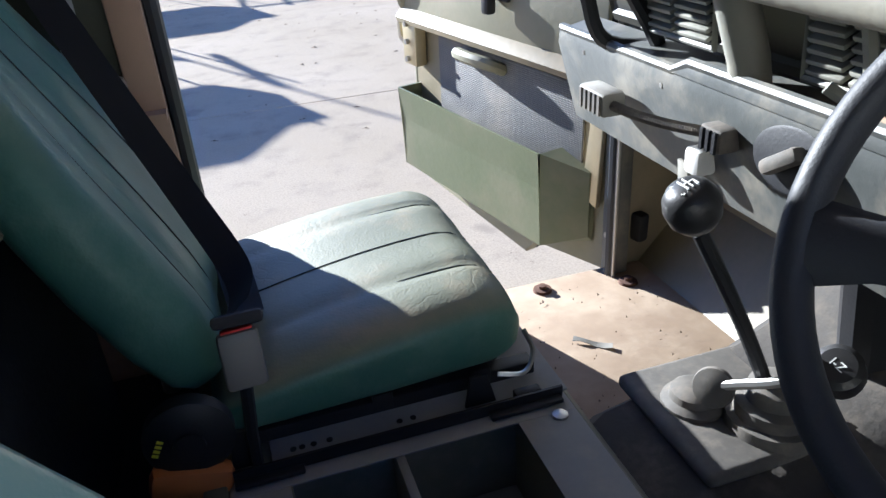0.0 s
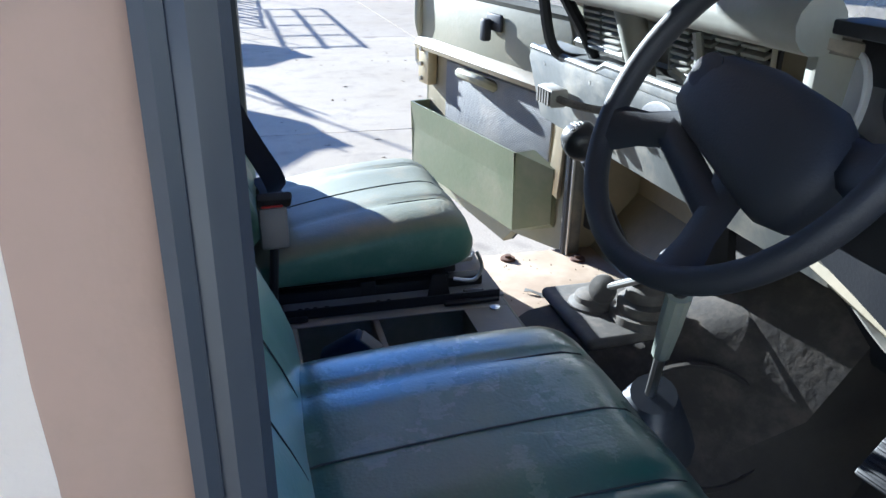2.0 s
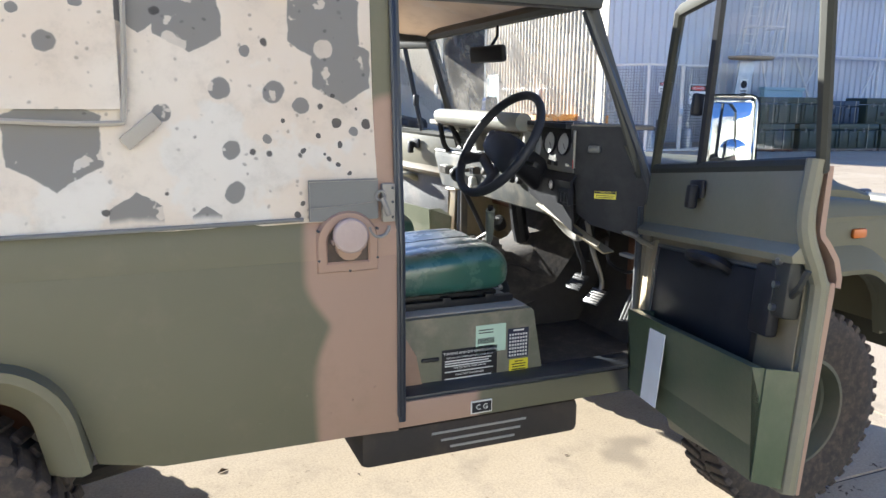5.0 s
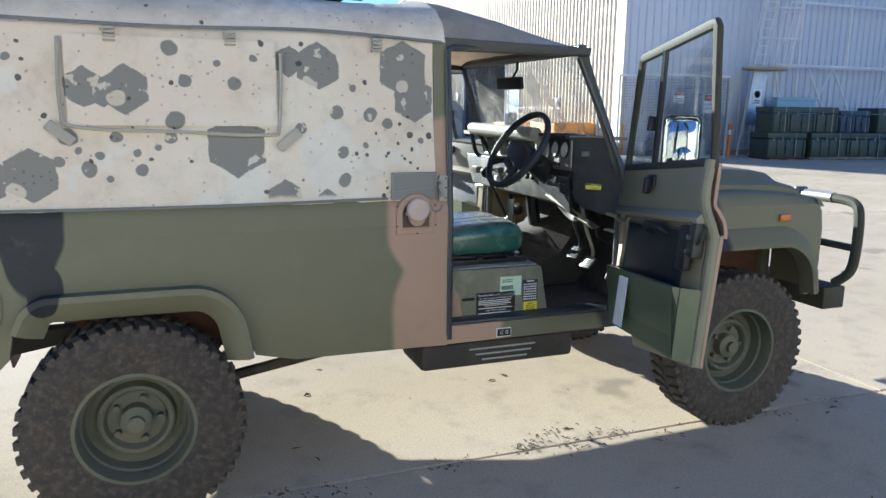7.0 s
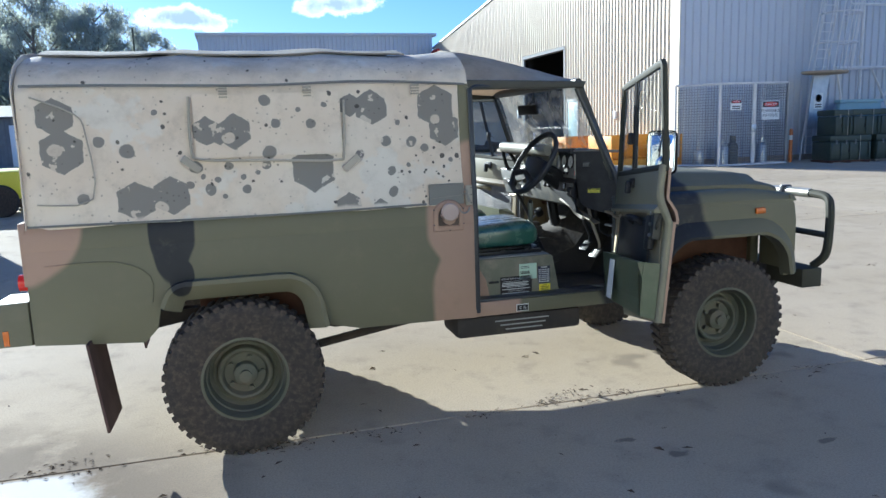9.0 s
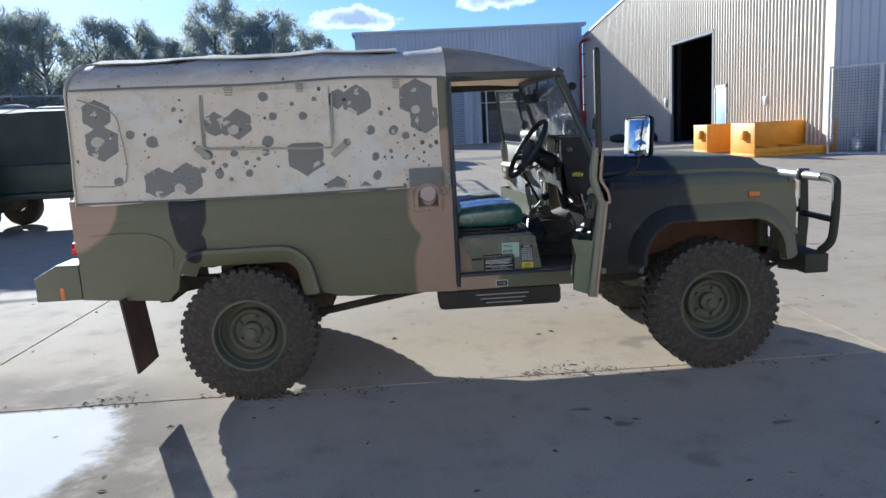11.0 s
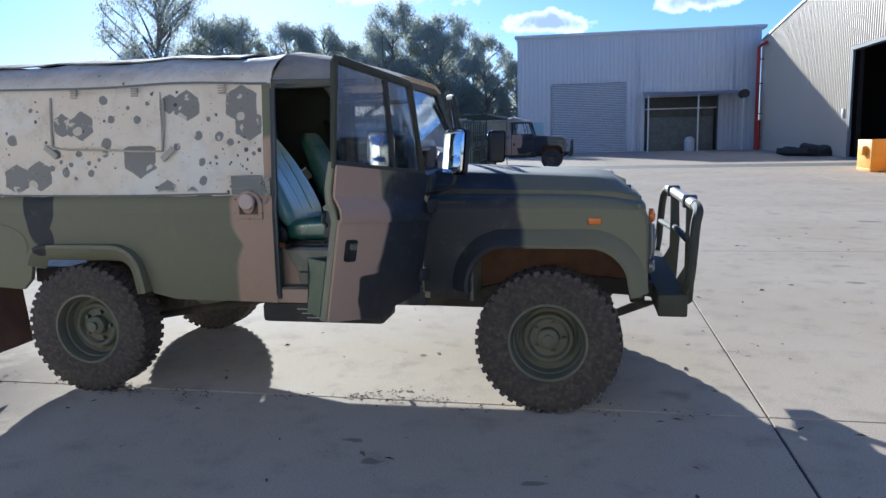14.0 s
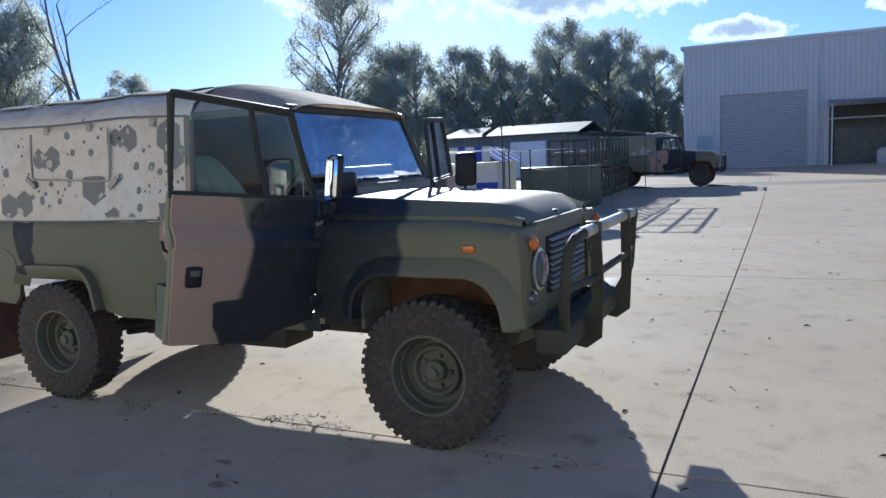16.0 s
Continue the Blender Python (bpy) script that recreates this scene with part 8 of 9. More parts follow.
bx(bm, -0.010, 0.010, -0.03, 0.03, 0.004, 0.026, 0.007, Matrix.Translation((0.545, 0.085, 1.24)) @ Matrix.Rotation(radians(-82), 4, "Y") @ Matrix.Rotation(radians(35), 4, "Z"))
part("heater_knob", bm, "dusty_rubber", hr)
for y in (-0.14, -0.20):
    part("switch_knob", lathe(B(), [(0.016, 0), (0.016, 0.012), (0.011, 0.02), (0.001, 0.021)], Matrix.Translation((0.545, y, 1.225)) @ Matrix.Rotation(radians(-82), 4, "Y"), 14), "black", fa)
part("lamp_clip", bx(B(), 0.54, 0.575, 0.25, 0.285, 1.155, 1.195, 0.008), "white", fa)
# binnacle with two dials
bn = part("binnacle_hood", ext(B(), [(-0.30, 1.27), (-0.575, 1.27), (-0.575, 1.43), (-0.56, 1.45), (-0.32, 1.455), (-0.30, 1.44)], "x", 0.555, 0.70, 0.004), "black", truck, "black instrument binnacle")
# pale side plate: sunlight on the hood's left side, put into its colour
bm = B()
ext(bm, [(-0.285, 1.265), (-0.303, 1.265), (-0.303, 1.45), (-0.285, 1.45)], "x", 0.50, 0.70, 0.003)
part("binnacle_side", bm, "pale_grey", bn)
bm = B()
ext(bm, [(-0.575, 1.435), (-0.30, 1.44), (-0.30, 1.456), (-0.575, 1.452)], "x", 0.505, 0.56, 0.003)
part("hood_lip", bm, "black", bn)
fc = Matrix.Translation((0.553, -0.43, 1.36)) @ Matrix.Rotation(radians(-83), 4, "Y")
part("instrument_face", bx(B(), -0.075, 0.072, -0.14, 0.128, -0.003, 0.001, 0.002, fc), "dial_panel", bn)
for dy in (0.03, -0.062):
    g = part("dial", lathe(B(), [(0.040, 0.0), (0.040, 0.008), (0.0375, 0.010), (0.037, 0.004), (0.001, 0.004)], fc @ Matrix.Translation((0.02, dy, 0.001)), 28), "black", bn)
    part("dial_face", lathe(B(), [(0.0365, 0.0045), (0.001, 0.005)], fc @ Matrix.Translation((0.02, dy, 0.001)), 28), "dial", g)
    bm = B()
    bx(bm, -0.001, 0.001, -0.002, 0.026, 0.006, 0.007, 0, fc @ Matrix.Translation((0.02, dy, 0.001)) @ Matrix.Rotation(radians(130), 4, "Z"))
    for k in range(9):
        bx(bm, -0.0005, 0.0005, 0.030, 0.034, 0.0055, 0.0062, 0, fc @ Matrix.Translation((0.02, dy, 0.001)) @ Matrix.Rotation(radians(-120 + 30 * k), 4, "Z"))
    part("needle", bm, "ink", g, smooth=0)
part("speedometer", lathe(B(), [(0.062, 0.0), (0.062, 0.008), (0.055, 0.010), (0.054, 0.004), (0.001, 0.004)], fc @ Matrix.Translation((0.0, 0.125, 0.001)) @ Matrix.Diagonal((0.95, 0.5, 1, 1)), 28), "dial", bn)
for k in range(4):
    part("warning_lamp", bx(B(), -0.058, -0.042, 0.10 - k * 0.045, 0.125 - k * 0.045, 0.0, 0.003, 0.001, fc), "ink" if k else "dark_hole", bn, smooth=0)
for k in range(6):
    part("vent_slot", bx(B(), 0.518, 0.55, -0.55 + 0.03 * k, -0.53 + 0.03 * k, 1.4525, 1.457), "dark_hole", bn, smooth=0)
part("gauge_strip", bx(B(), 0.521, 0.529, -0.603, -0.595, 1.305, 1.43, 0.002), "pale_grey", bn, smooth=0)
part("gauge_strip", bx(B(), 0.520, 0.5285, -0.6025, -0.598, 1.305, 1.335, 0.002), "red", bn, smooth=0)
# dark side panel running down to the door post
bm = B()
top = [(0.525, -0.575), (0.56, -0.605), (0.665, -0.715), (0.72, -0.76)]
low = [(0.575, -0.56), (0.60, -0.60), (0.70, -0.72), (0.735, -0.765)]
rows = []
for t in np.linspace(0, 1, 7):
    rows.append([(a[0] + (b2[0] - a[0]) * t, a[1] + (b2[1] - a[1]) * t, (1.445 - 0.16 * (i == 3) * (1 - t)) + (1.05 + 0.0 * i - 1.445) * t + (0.10 - 0.035 * i) * t) for i, (a, b2) in enumerate(zip(top, low))])
sp_ = part("side_dash_panel", sheet(B(), rows, 0.008), "dash_side", truck, "dusty black side dash panel")
part("panel_top", ext(B(), [(0.525, -0.575), (0.665, -0.72), (0.72, -0.755), (0.72, -0.57)], "z", 1.435, 1.45, 0.003), "dash_dust", sp_)
ln_ = Vector((0.633 - 0.018, -0.646 - 0.012, 1.219))
dl = Matrix.Translation(ln_) @ Matrix.Rotation(radians(-46.5), 4, "Z") @ Matrix.Rotation(radians(90), 4, "X") @ Matrix.Rotation(radians(-4), 4, "X")
yl2 = part("dash_warning_label", bx(B(), -0.036, 0.036, -0.0125, 0.0125, -0.001, 0.0012, 0, dl), "yellow", sp_, smooth=0)
part("label_header", bx(B(), -0.035, 0.035, 0.0045, 0.0115, 0.0, 0.0018, 0, dl), "ink", yl2, smooth=0)
text_part("lettering", "WARNING", 0.0075, dl @ Matrix.Translation((0.003, 0.008, 0.0022)), "yellow", yl2, 0.0002)
for k in range(2):
    part("text_bar", bx(B(), -0.03, 0.03, -0.0085 + k * 0.006, -0.0065 + k * 0.006, 0.0, 0.0018, 0, dl), "ink", yl2, smooth=0)
cl = part("panel_clip", bx(B(), -0.02, 0.02, -0.012, 0.012, 0.0, 0.02, 0.005, Matrix.Translation((0.585, -0.632, 1.37)) @ Matrix.Rotation(radians(-46.5), 4, "Z") @ Matrix.Rotation(radians(90), 4, "X")), "grey", sp_)
# lower dash with switches and its pale bottom lip
ld = part("lower_dash", sheet(B(), [[(0.535, y, 1.285), (0.515, y, 1.26), (0.53, y, 1.19 - 0.10 * t), (0.60, y, 1.14 - 0.085 * t)] for t, y in ((0, -0.29), (0.33, -0.40), (0.66, -0.50), (1, -0.60))], 0.008), "black", truck, "black lower dash moulding")
vt = part("air_vent", lathe(B(), [(0.02, 0), (0.02, 0.004), (0.017, 0.005), (0.016, 0.002), (0.001, 0.002)], Matrix.Translation((0.512, -0.485, 1.24)) @ Matrix.Rotation(radians(-85), 4, "Y"), 20), "black", ld)
bm = B()
for k in range(4):
    bx(bm, -0.0012, 0.0012, -0.016, 0.016, 0.003, 0.0045, 0, Matrix.Translation((0.512, -0.485, 1.24)) @ Matrix.Rotation(radians(-85), 4, "Y") @ Matrix.Rotation(radians(45 * k), 4, "Z"))
part("vent_vane", bm, "label", vt, smooth=0)
sw = part("switch_recess", bx(B(), 0.508, 0.53, -0.60, -0.53, 1.18, 1.235, 0.004), "dark_hole", ld)
for k in range(3):
    part("rocker_switch", bx(B(), 0.503, 0.51, -0.595 + k * 0.022, -0.578 + k * 0.022, 1.19, 1.222, 0.002), "black", sw)
lip = B()
sheet(lip, [[(0.585, y, z + 0.012), (0.575, y, z), (0.60, y, z - 0.022), (0.64, y, z - 0.018)] for y, z in ((-0.28, 1.14), (-0.40, 1.115), (-0.52, 1.088), (-0.64, 1.062), (-0.69, 1.052))], 0.004)
lp = part("dash_bottom_lip", lip, "inner", truck, "dusty bare lower dash lip")
bm = B()
tube(bm, [(0.63, -0.33, 1.10), (0.65, -0.37, 1.06), (0.66, -0.42, 1.04), (0.655, -0.47, 1.05)], 0.02, 8, smooth=3, flat=0.5)
part("lamp_bracket", bm, "pale_plastic", lp)
bm = B()
tube(bm, [(0.70, -0.56, 1.04), (0.70, -0.58, 0.97), (0.71, -0.66, 0.95), (0.72, -0.72, 0.97)], 0.006, 6, smooth=4)
part("cable", bm, "black", lp)
part("panel_bracket", bx(B(), 0.68, 0.71, -0.735, -0.66, 1.01, 1.022, 0.005), "pale_plastic", lp)
# steering column and wheel
HUB, NRM = Vector((0.367, -0.358, 1.377)), Vector((-0.835, -0.062, 0.547)).normalized()
wm = Matrix.Translation(HUB) @ NRM.to_track_quat("Z", "Y").to_matrix().to_4x4() @ Matrix.Rotation(radians(WHEEL_TURN), 4, "Z")
col = part("steering_column", tube(B(), [HUB - NRM * 0.055, HUB - NRM * 0.14, HUB - NRM * 0.24, HUB - NRM * 0.36], 0.05, 14, rs=[0.045, 0.055, 0.06, 0.05]), "black", truck)
for s in (-1, 1):
    bm = B()
    a = HUB - NRM * 0.10
    tube(bm, [a, a + Vector((-0.01, s * 0.09, -0.01)), a + Vector((-0.015, s * 0.15, -0.01))], 0.008, 8)
    part("column_stalk", bm, "black", col)
bm = B()
lathe(bm, [(0.200 - 0.0145 * math.cos(a), 0.0165 * math.sin(a)) for a in np.linspace(0, 2 * math.pi, 14, endpoint=False)], wm, 72, closed=True)
sw_ = part("steering_wheel", bm, "wheelgrip", col, "black grained steering wheel with a large padded boss")
pad = B()
# padded boss, wider at one end, drawn as it sits with the wheel turned
BOSS = [Vector(q) @ Matrix.Rotation(radians(WHEEL_TURN), 2) for q in ((0.125, -0.098), (0.150, -0.050), (0.146, -0.005), (0.105, 0.028), (0.02, 0.048), (-0.06, 0.053), (-0.097, 0.044), (-0.112, 0.018), (-0.106, -0.018), (-0.07, -0.042), (0.015, -0.074), (0.085, -0.100))]
rings = []
for h, f in ((-0.03, 0.93), (-0.005, 1.0), (0.012, 0.97), (0.024, 0.86), (0.031, 0.62), (0.034, 0.3)):
    rings.append([wm @ Vector((x * f, y * f, h - 0.018)) for x, y in BOSS])
part("wheel_boss", loft(pad, rings), "wheelgrip", sw_, smooth=50)
lg = part("maker_badge", lathe(B(), [(0.022, 0.0), (0.022, 0.0015), (0.018, 0.002), (0.001, 0.002)], wm @ Matrix.Rotation(radians(-WHEEL_TURN), 4, "Z") @ Matrix.Translation((-0.066, 0.022, 0.0115)), 20), "wheelgrip", sw_)
for a in (20, 230, 314):
    bm = B()
    dx, dy = math.cos(radians(a)), math.sin(radians(a))
    tx, ty = -dy, dx
    rr = []
    for r, w, h, th in ((0.05, 0.034, -0.035, 0.012), (0.10, 0.026, -0.03, 0.011), (0.15, 0.024, -0.016, 0.011), (0.192, 0.034, -0.002, 0.012)):
        rr.append([wm @ Vector((dx * r + tx * w, dy * r + ty * w, h)), wm @ Vector((dx * r + tx * w * 0.6, dy * r + ty * w * 0.6, h + th)), wm @ Vector((dx * r - tx * w * 0.6, dy * r - ty * w * 0.6, h + th)), wm @ Vector((dx * r - tx * w, dy * r - ty * w, h)), wm @ Vector((dx * r, dy * r, h - th * 0.7))])
    part("spoke", loft(bm, rr), "wheelgrip", sw_, smooth=60)
bm = B()
for a0, a1 in ((230, 314),):
    c0, c1 = (Vector((math.cos(radians(a)) * 0.118, math.sin(radians(a)) * 0.118, -0.026)) for a in (a0, a1))
    e = (c1 - c0).cross(Vector((0, 0, 1))).normalized() * 0.02
    loft(bm, [[wm @ (p - e), wm @ (p - e * 0.7 + Vector((0, 0, 0.01))), wm @ (p + e * 0.7 + Vector((0, 0, 0.01))), wm @ (p + e), wm @ (p - Vector((0, 0, 0.008)))] for p in (c0, (c0 + c1) / 2, c1)])
part("spoke_web", bm, "wheelgrip", sw_, smooth=60)
# pedals


def pedal(name, x, y, z, w, h, top, tilt=35, roll=0, metal="steel"):
    pm = pose(x, y, z, 0, -tilt, roll)
    p = part(name, bx(B(), -h / 2, h / 2, -w / 2, w / 2, -0.008, 0.0, 0.004, pm), "black", truck)
    for k in range(6):
        part("tread_bar", bx(B(), -h / 2 + 0.004 + k * (h - 0.008) / 6, -h / 2 + 0.004 + (k + 0.55) * (h - 0.008) / 6, -w / 2 + 0.003, w / 2 - 0.003, 0.0, 0.004, 0.001, pm), metal, p)
    bm = B()
    tube(bm, [(x + 0.01, y, z - 0.006), (x + 0.03, y + 0.005, z + 0.05), (x - 0.01, y + 0.015, z + 0.17), top], 0.009, 8, smooth=4)
    part("pedal_arm", bm, metal, p)


pedal("brake_pedal", 0.715, -0.485, 0.822, 0.075, 0.075, (0.68, -0.46, 1.10), 42, 10)
pedal("clutch_pedal", 0.70, -0.385, 0.855, 0.075, 0.075, (0.72, -0.36, 1.10), 42, 10, "black")
pm = pose(0.765, -0.632, 0.808, 0, -50, 25)
ac = part("accelerator_pedal", bx(B(), -0.055, 0.055, -0.026, 0.026, -0.007, 0.0, 0.003, pm), "black", truck)
for k in range(4):
    part("tread_bar", bx(B(), -0.05, 0.05, -0.022 + k * 0.012, -0.015 + k * 0.012, 0.0, 0.004, 0.001, pm), "catch", ac)
# inside mirror
im = part("inside_mirror", bx(B(), -0.012, 0.012, -0.105, 0.105, -0.032, 0.032, 0.011, pose(0.45, -0.08, 1.70, 0, -8, 12), 3), "black", truck)
part("mirror_stem", tube(B(), [(0.455, -0.08, 1.715), (0.49, -0.08, 1.77), (0.50, -0.06, 1.83)], 0.006, 6), "black", im)
# loose things in the cab
wb_ = thing("metal_case", "white slotted metal case standing behind the seats", "case")
ey = Vector((0.046, -0.096, -0.010)).normalized()
ex = Vector((-0.034, -0.025, -0.034))
ex = (ex - ey * ex.dot(ey)).normalized()
CM = Matrix.Translation((-0.370, 0.212, 1.294)) @ Matrix((ex, ey, ex.cross(ey))).transposed().to_4x4()
part("case_body", bx(B(), -0.028, 0.055, -0.054, 0.000, -0.075, -0.002, 0.005, CM), "green", wb_)
part("case_lid", bx(B(), -0.031, 0.058, -0.057, 0.002, -0.002, 0.004, 0.002, CM), "white", wb_)
for k in range(3):
    part("slot", bx(B(), -0.017 + k * 0.024, -0.013 + k * 0.024, -0.046, -0.010, 0.0042, 0.005, 0, CM), "ink", wb_, smooth=0)
fit_ = thing("tap_fitting", "grey-blue plastic tap fitting lying behind the seats", "fitting")
bm = B()
bmesh.ops.create_icosphere(bm, subdivisions=3, radius=0.03)
for v in bm.verts:
    n_ = noise.noise(v.co * 30) * 0.12
    v.co = Vector((v.co.x * (1.05 + n_), v.co.y * (1.1 + n_), v.co.z * (0.85 + n_))) + Vector((-0.452, 0.335, 1.275))
body = part("valve_body", bm, "cloth", fit_)
part("spout", lathe(B(), [(0.016, 0.0), (0.015, 0.014), (0.011, 0.026), (0.0105, 0.044), (0.013, 0.045), (0.013, 0.050), (0.001, 0.051)], pose(-0.468, 0.33, 1.292, -6, -6, 0), 18), "pale_plastic", body)
part("handle_loop", tube(B(), [(-0.452, 0.315, 1.29), (-0.425, 0.318, 1.297), (-0.408, 0.33, 1.29), (-0.405, 0.335, 1.268), (-0.42, 0.33, 1.255)], 0.009, 8, smooth=4), "cloth", body)
part("collar", lathe(B(), [(0.020, -0.008), (0.022, 0.0), (0.020, 0.008), (0.014, 0.012), (0.013, 0.022), (0.001, 0.022)], pose(-0.448, 0.302, 1.27, 80, 0, 25), 18), "cloth", body)
def stowed(profile):
    """An added draped sheet behind the seats, its folds running across the body."""
    bm = B()
    loft(bm, [[(x + 0.02 * noise.noise((y * 6, x * 5, 3)), y, z + 0.025 * noise.noise((y * 5, z * 4, 1))) for y in np.linspace(-0.66, 0.66, 24)] for x, z in profile], closed=False)
    bmesh.ops.solidify(bm, geom=bm.faces[:], thickness=0.012)
    return bm


# added sheets: dark below for shade, brown above for the canvas glow
part("stored_kit", stowed(((-0.36, 0.70), (-0.36, 0.92), (-0.36, 1.14), (-0.385, 1.20))), "behind_seat_dark", truck, "added dark sheet for the shade behind the seats", smooth=60)
part("stored_blanket", stowed(((-0.39, 1.20), (-0.45, 1.225), (-0.60, 1.24), (-0.70, 1.30), (-0.72, 1.40), (-0.75, 1.72), (-0.80, 1.80), (-0.95, 1.82))), "kit", truck, "added brown sheet for the glow through the canvas", smooth=60)

# ---- second vehicle and stacked stores across the yard ----
OX, OY, OZ = -1.1, 24.9, gz(0, 24)
truck2 = thing("army_four_wheel_drive", "dark olive army four-wheel drive parked across the yard, doors shut", "off-road vehicle")
truck_shell(truck2, "canvas_dark", full=False)
for s in (-1, 1):
    d2 = door(truck2, s, "door", False)
    d2.matrix_basis = pose(0.715, s * 0.80, 0)
truck2.matrix_world = pose(OX, OY, OZ)


def steel_box(x0, x1, y0, y1, h, label):
    t = thing("stores_container", label, "container")
    z = gz(0, y0)
    part("body", bx(B(), x0, x1, y0, y1, z, z + h - 0.06, 0.012), "box_pale", t)
    part("lid", bx(B(), x0 - 0.03, x1 + 0.03, y0 - 0.03, y1 + 0.03, z + h - 0.06, z + h, 0.015), "box_pale", t)
    n = 6
    for k in range(n):
        y = y0 + (y1 - y0) * (k + 0.5) / n
        part("rib", bx(B(), x1, x1 + 0.03, y - 0.06, y + 0.06, z + 0.05, z + h - 0.1, 0.006), "box_pale", t)
    for k in range(5):
        x = x1 - 0.12 - 0.09 * k
        part("rib", bx(B(), x - 0.02, x + 0.02, y0 - 0.02, y0, z + 0.05, z + h - 0.1, 0.004), "box_pale", t)
    return t


M["box_pale"] = surf("faded_green_steel", (0.10, 0.125, 0.085), (0.13, 0.15, 0.105), 0.5)
steel_box(-3.75, -1.75, 15.9, 17.1, 1.17, "faded green ribbed steel stores container")


def cage_rack(x, y, z, w=1.15, d=1.5, h=0.95):
    """Stackable tubular cage with a mesh-free open front and slatted load."""
    t = thing("stacking_cage", "dark tubular steel stacking cage holding folded stores", "cage", "stacked cages", pose(x, y, z))
    for px in (0, w):
        for py in (0, d):
            part("post", tube(B(), [(px, py, 0), (px, py, h)], 0.035, 6), "box", t)
    for zz in (0.08, h * 0.5, h - 0.03):
        bm = B()
        tube(bm, [(0, 0, zz), (w, 0, zz), (w, d, zz), (0, d, zz)], 0.024, 6, closed=True)
        part("rail_ring", bm, "box", t)
    for k in range(1, 3):
        part("side_bar", bx(B(), w - 0.03, w + 0.02, d * k / 3 - 0.05, d * k / 3 + 0.05, 0.08, h - 0.03, 0.01), "box", t)
        part("side_bar", bx(B(), w * k / 3 - 0.04, w * k / 3 + 0.04, -0.02, 0.03, 0.08, h - 0.03, 0.01), "box", t)
    part("side_plate", bx(B(), w - 0.02, w + 0.03, 0, d, 0.05, h * 0.28, 0.01), "box", t)
    part("cage_floor", bx(B(), 0.02, w - 0.02, 0.02, d - 0.02, 0.06, 0.09), "box", t)
    part("packed_load", bx(B(), 0.08, w * 0.8, 0.1, d - 0.1, 0.09, h * 0.62, 0.03), "canvas_grey", t)
    return t


cg = cage_rack(-3.35, 17.3, gz(0, 18))
for k in range(4):
    for lev in range(2):
        if k or lev:
            copy_thing(cg, pose(-3.35 + 0.03 * ((k * 3 + lev) % 3), 17.3 + 1.54 * k, gz(0, 18 + 1.5 * k) + lev * 0.95))
# frame set here only to throw a lattice shadow on the yard
top = thing("tubular_frame", "open tubular frame added to cast a lattice shadow", "frame")
for y in (15.3, 16.6, 17.9, 19.2, 20.5):
    part("cross_bar", tube(B(), [(-2.2, y, 2.08), (-1.05, y, 2.08)], 0.026, 6), "box", top)
for x in (-2.2, -1.62, -1.05):
    part("long_bar", tube(B(), [(x, 15.2, 2.11), (x, 20.6, 2.11)], 0.03, 6), "box", top)
for y in (15.3, 20.5):
    for x in (-2.2, -1.05):
        part("leg", tube(B(), [(x, y, gz(0, y)), (x, y, 2.08)], 0.013, 6), "box", top)
# trolleys, flat sheets and a post added so their shadows reach the truck
cr = thing("crate_trolley", "tubular trolley with dark green crates, added to cast a shadow", "trolley")
for x0, x1, z0, z1 in ((-3.35, -2.5, 0.35, 0.85), (-2.45, -1.65, 0.35, 0.8)):
    part("crate", bx(B(), x0, x1, 8.7, 9.85, z0, z1, 0.03), "box", cr)
part("deck", bx(B(), -3.45, -1.5, 8.6, 9.95, 0.29, 0.35, 0.01), "box", cr)
for x in (-3.4, -1.52):
    for y in (8.65, 9.9):
        part("upright", tube(B(), [(x, y, 0.12), (x, y, 1.66)], 0.014, 6), "box", cr)
# flat sheet at eye level, added to cast a solid shadow
caster = B()
loft(caster, [[(-3.5, 8.3, 1.66), (-2.9, 8.15, 1.67), (-2.1, 8.2, 1.67), (-1.75, 8.75, 1.67), (-1.45, 8.8, 1.665)], [(-3.5, 9.2, 1.67), (-2.9, 9.2, 1.675), (-2.1, 9.2, 1.675), (-1.75, 9.2, 1.675), (-1.62, 9.25, 1.67)], [(-3.5, 10.2, 1.66), (-2.9, 10.25, 1.67), (-2.25, 10.3, 1.67), (-1.9, 9.9, 1.67), (-1.7, 9.6, 1.665)]], closed=False)
bmesh.ops.solidify(caster, geom=caster.faces[:], thickness=0.006)
part("top_tarp", caster, "box", cr, "flat dark sheet added to cast a solid shadow")
for x in (-3.3, -1.65):
    for y in (8.75, 9.8):
        part("castor", lathe(B(), [(0.03, -0.03), (0.1, -0.03), (0.12, 0), (0.1, 0.03), (0.03, 0.03)], pose(x, y, 0.12, 90), 14), "tyre", cr)
c2 = copy_thing(cr, pose(0.15, 4.5, gz(0, 13.5)))
for ch in list(c2.children):
    if ch.name.startswith("crate"):
        bpy.data.objects.remove(ch)
tagged(c2, "second empty trolley and sheet added only to cast a shadow", "trolley")
post = thing("yard_post", "thin dark steel post with a bracket, added for its shadow", "post")
part("pole", tube(B(), [(-3.35, 13.3, 0.02), (-3.35, 13.3, 4.0)], 0.02, 8), "box", post)
part("bracket", tube(B(), [(-3.35, 13.3, 3.0), (-2.95, 13.1, 2.3)], 0.05, 6), "box", post)
part("lamp_arm", tube(B(), [(-3.35, 13.3, 2.4), (-3.9, 13.4, 2.1)], 0.05, 6), "box", post)
cart = thing("kiosk_trailer", "white trailer body under a striped blue and white roof", "trailer")
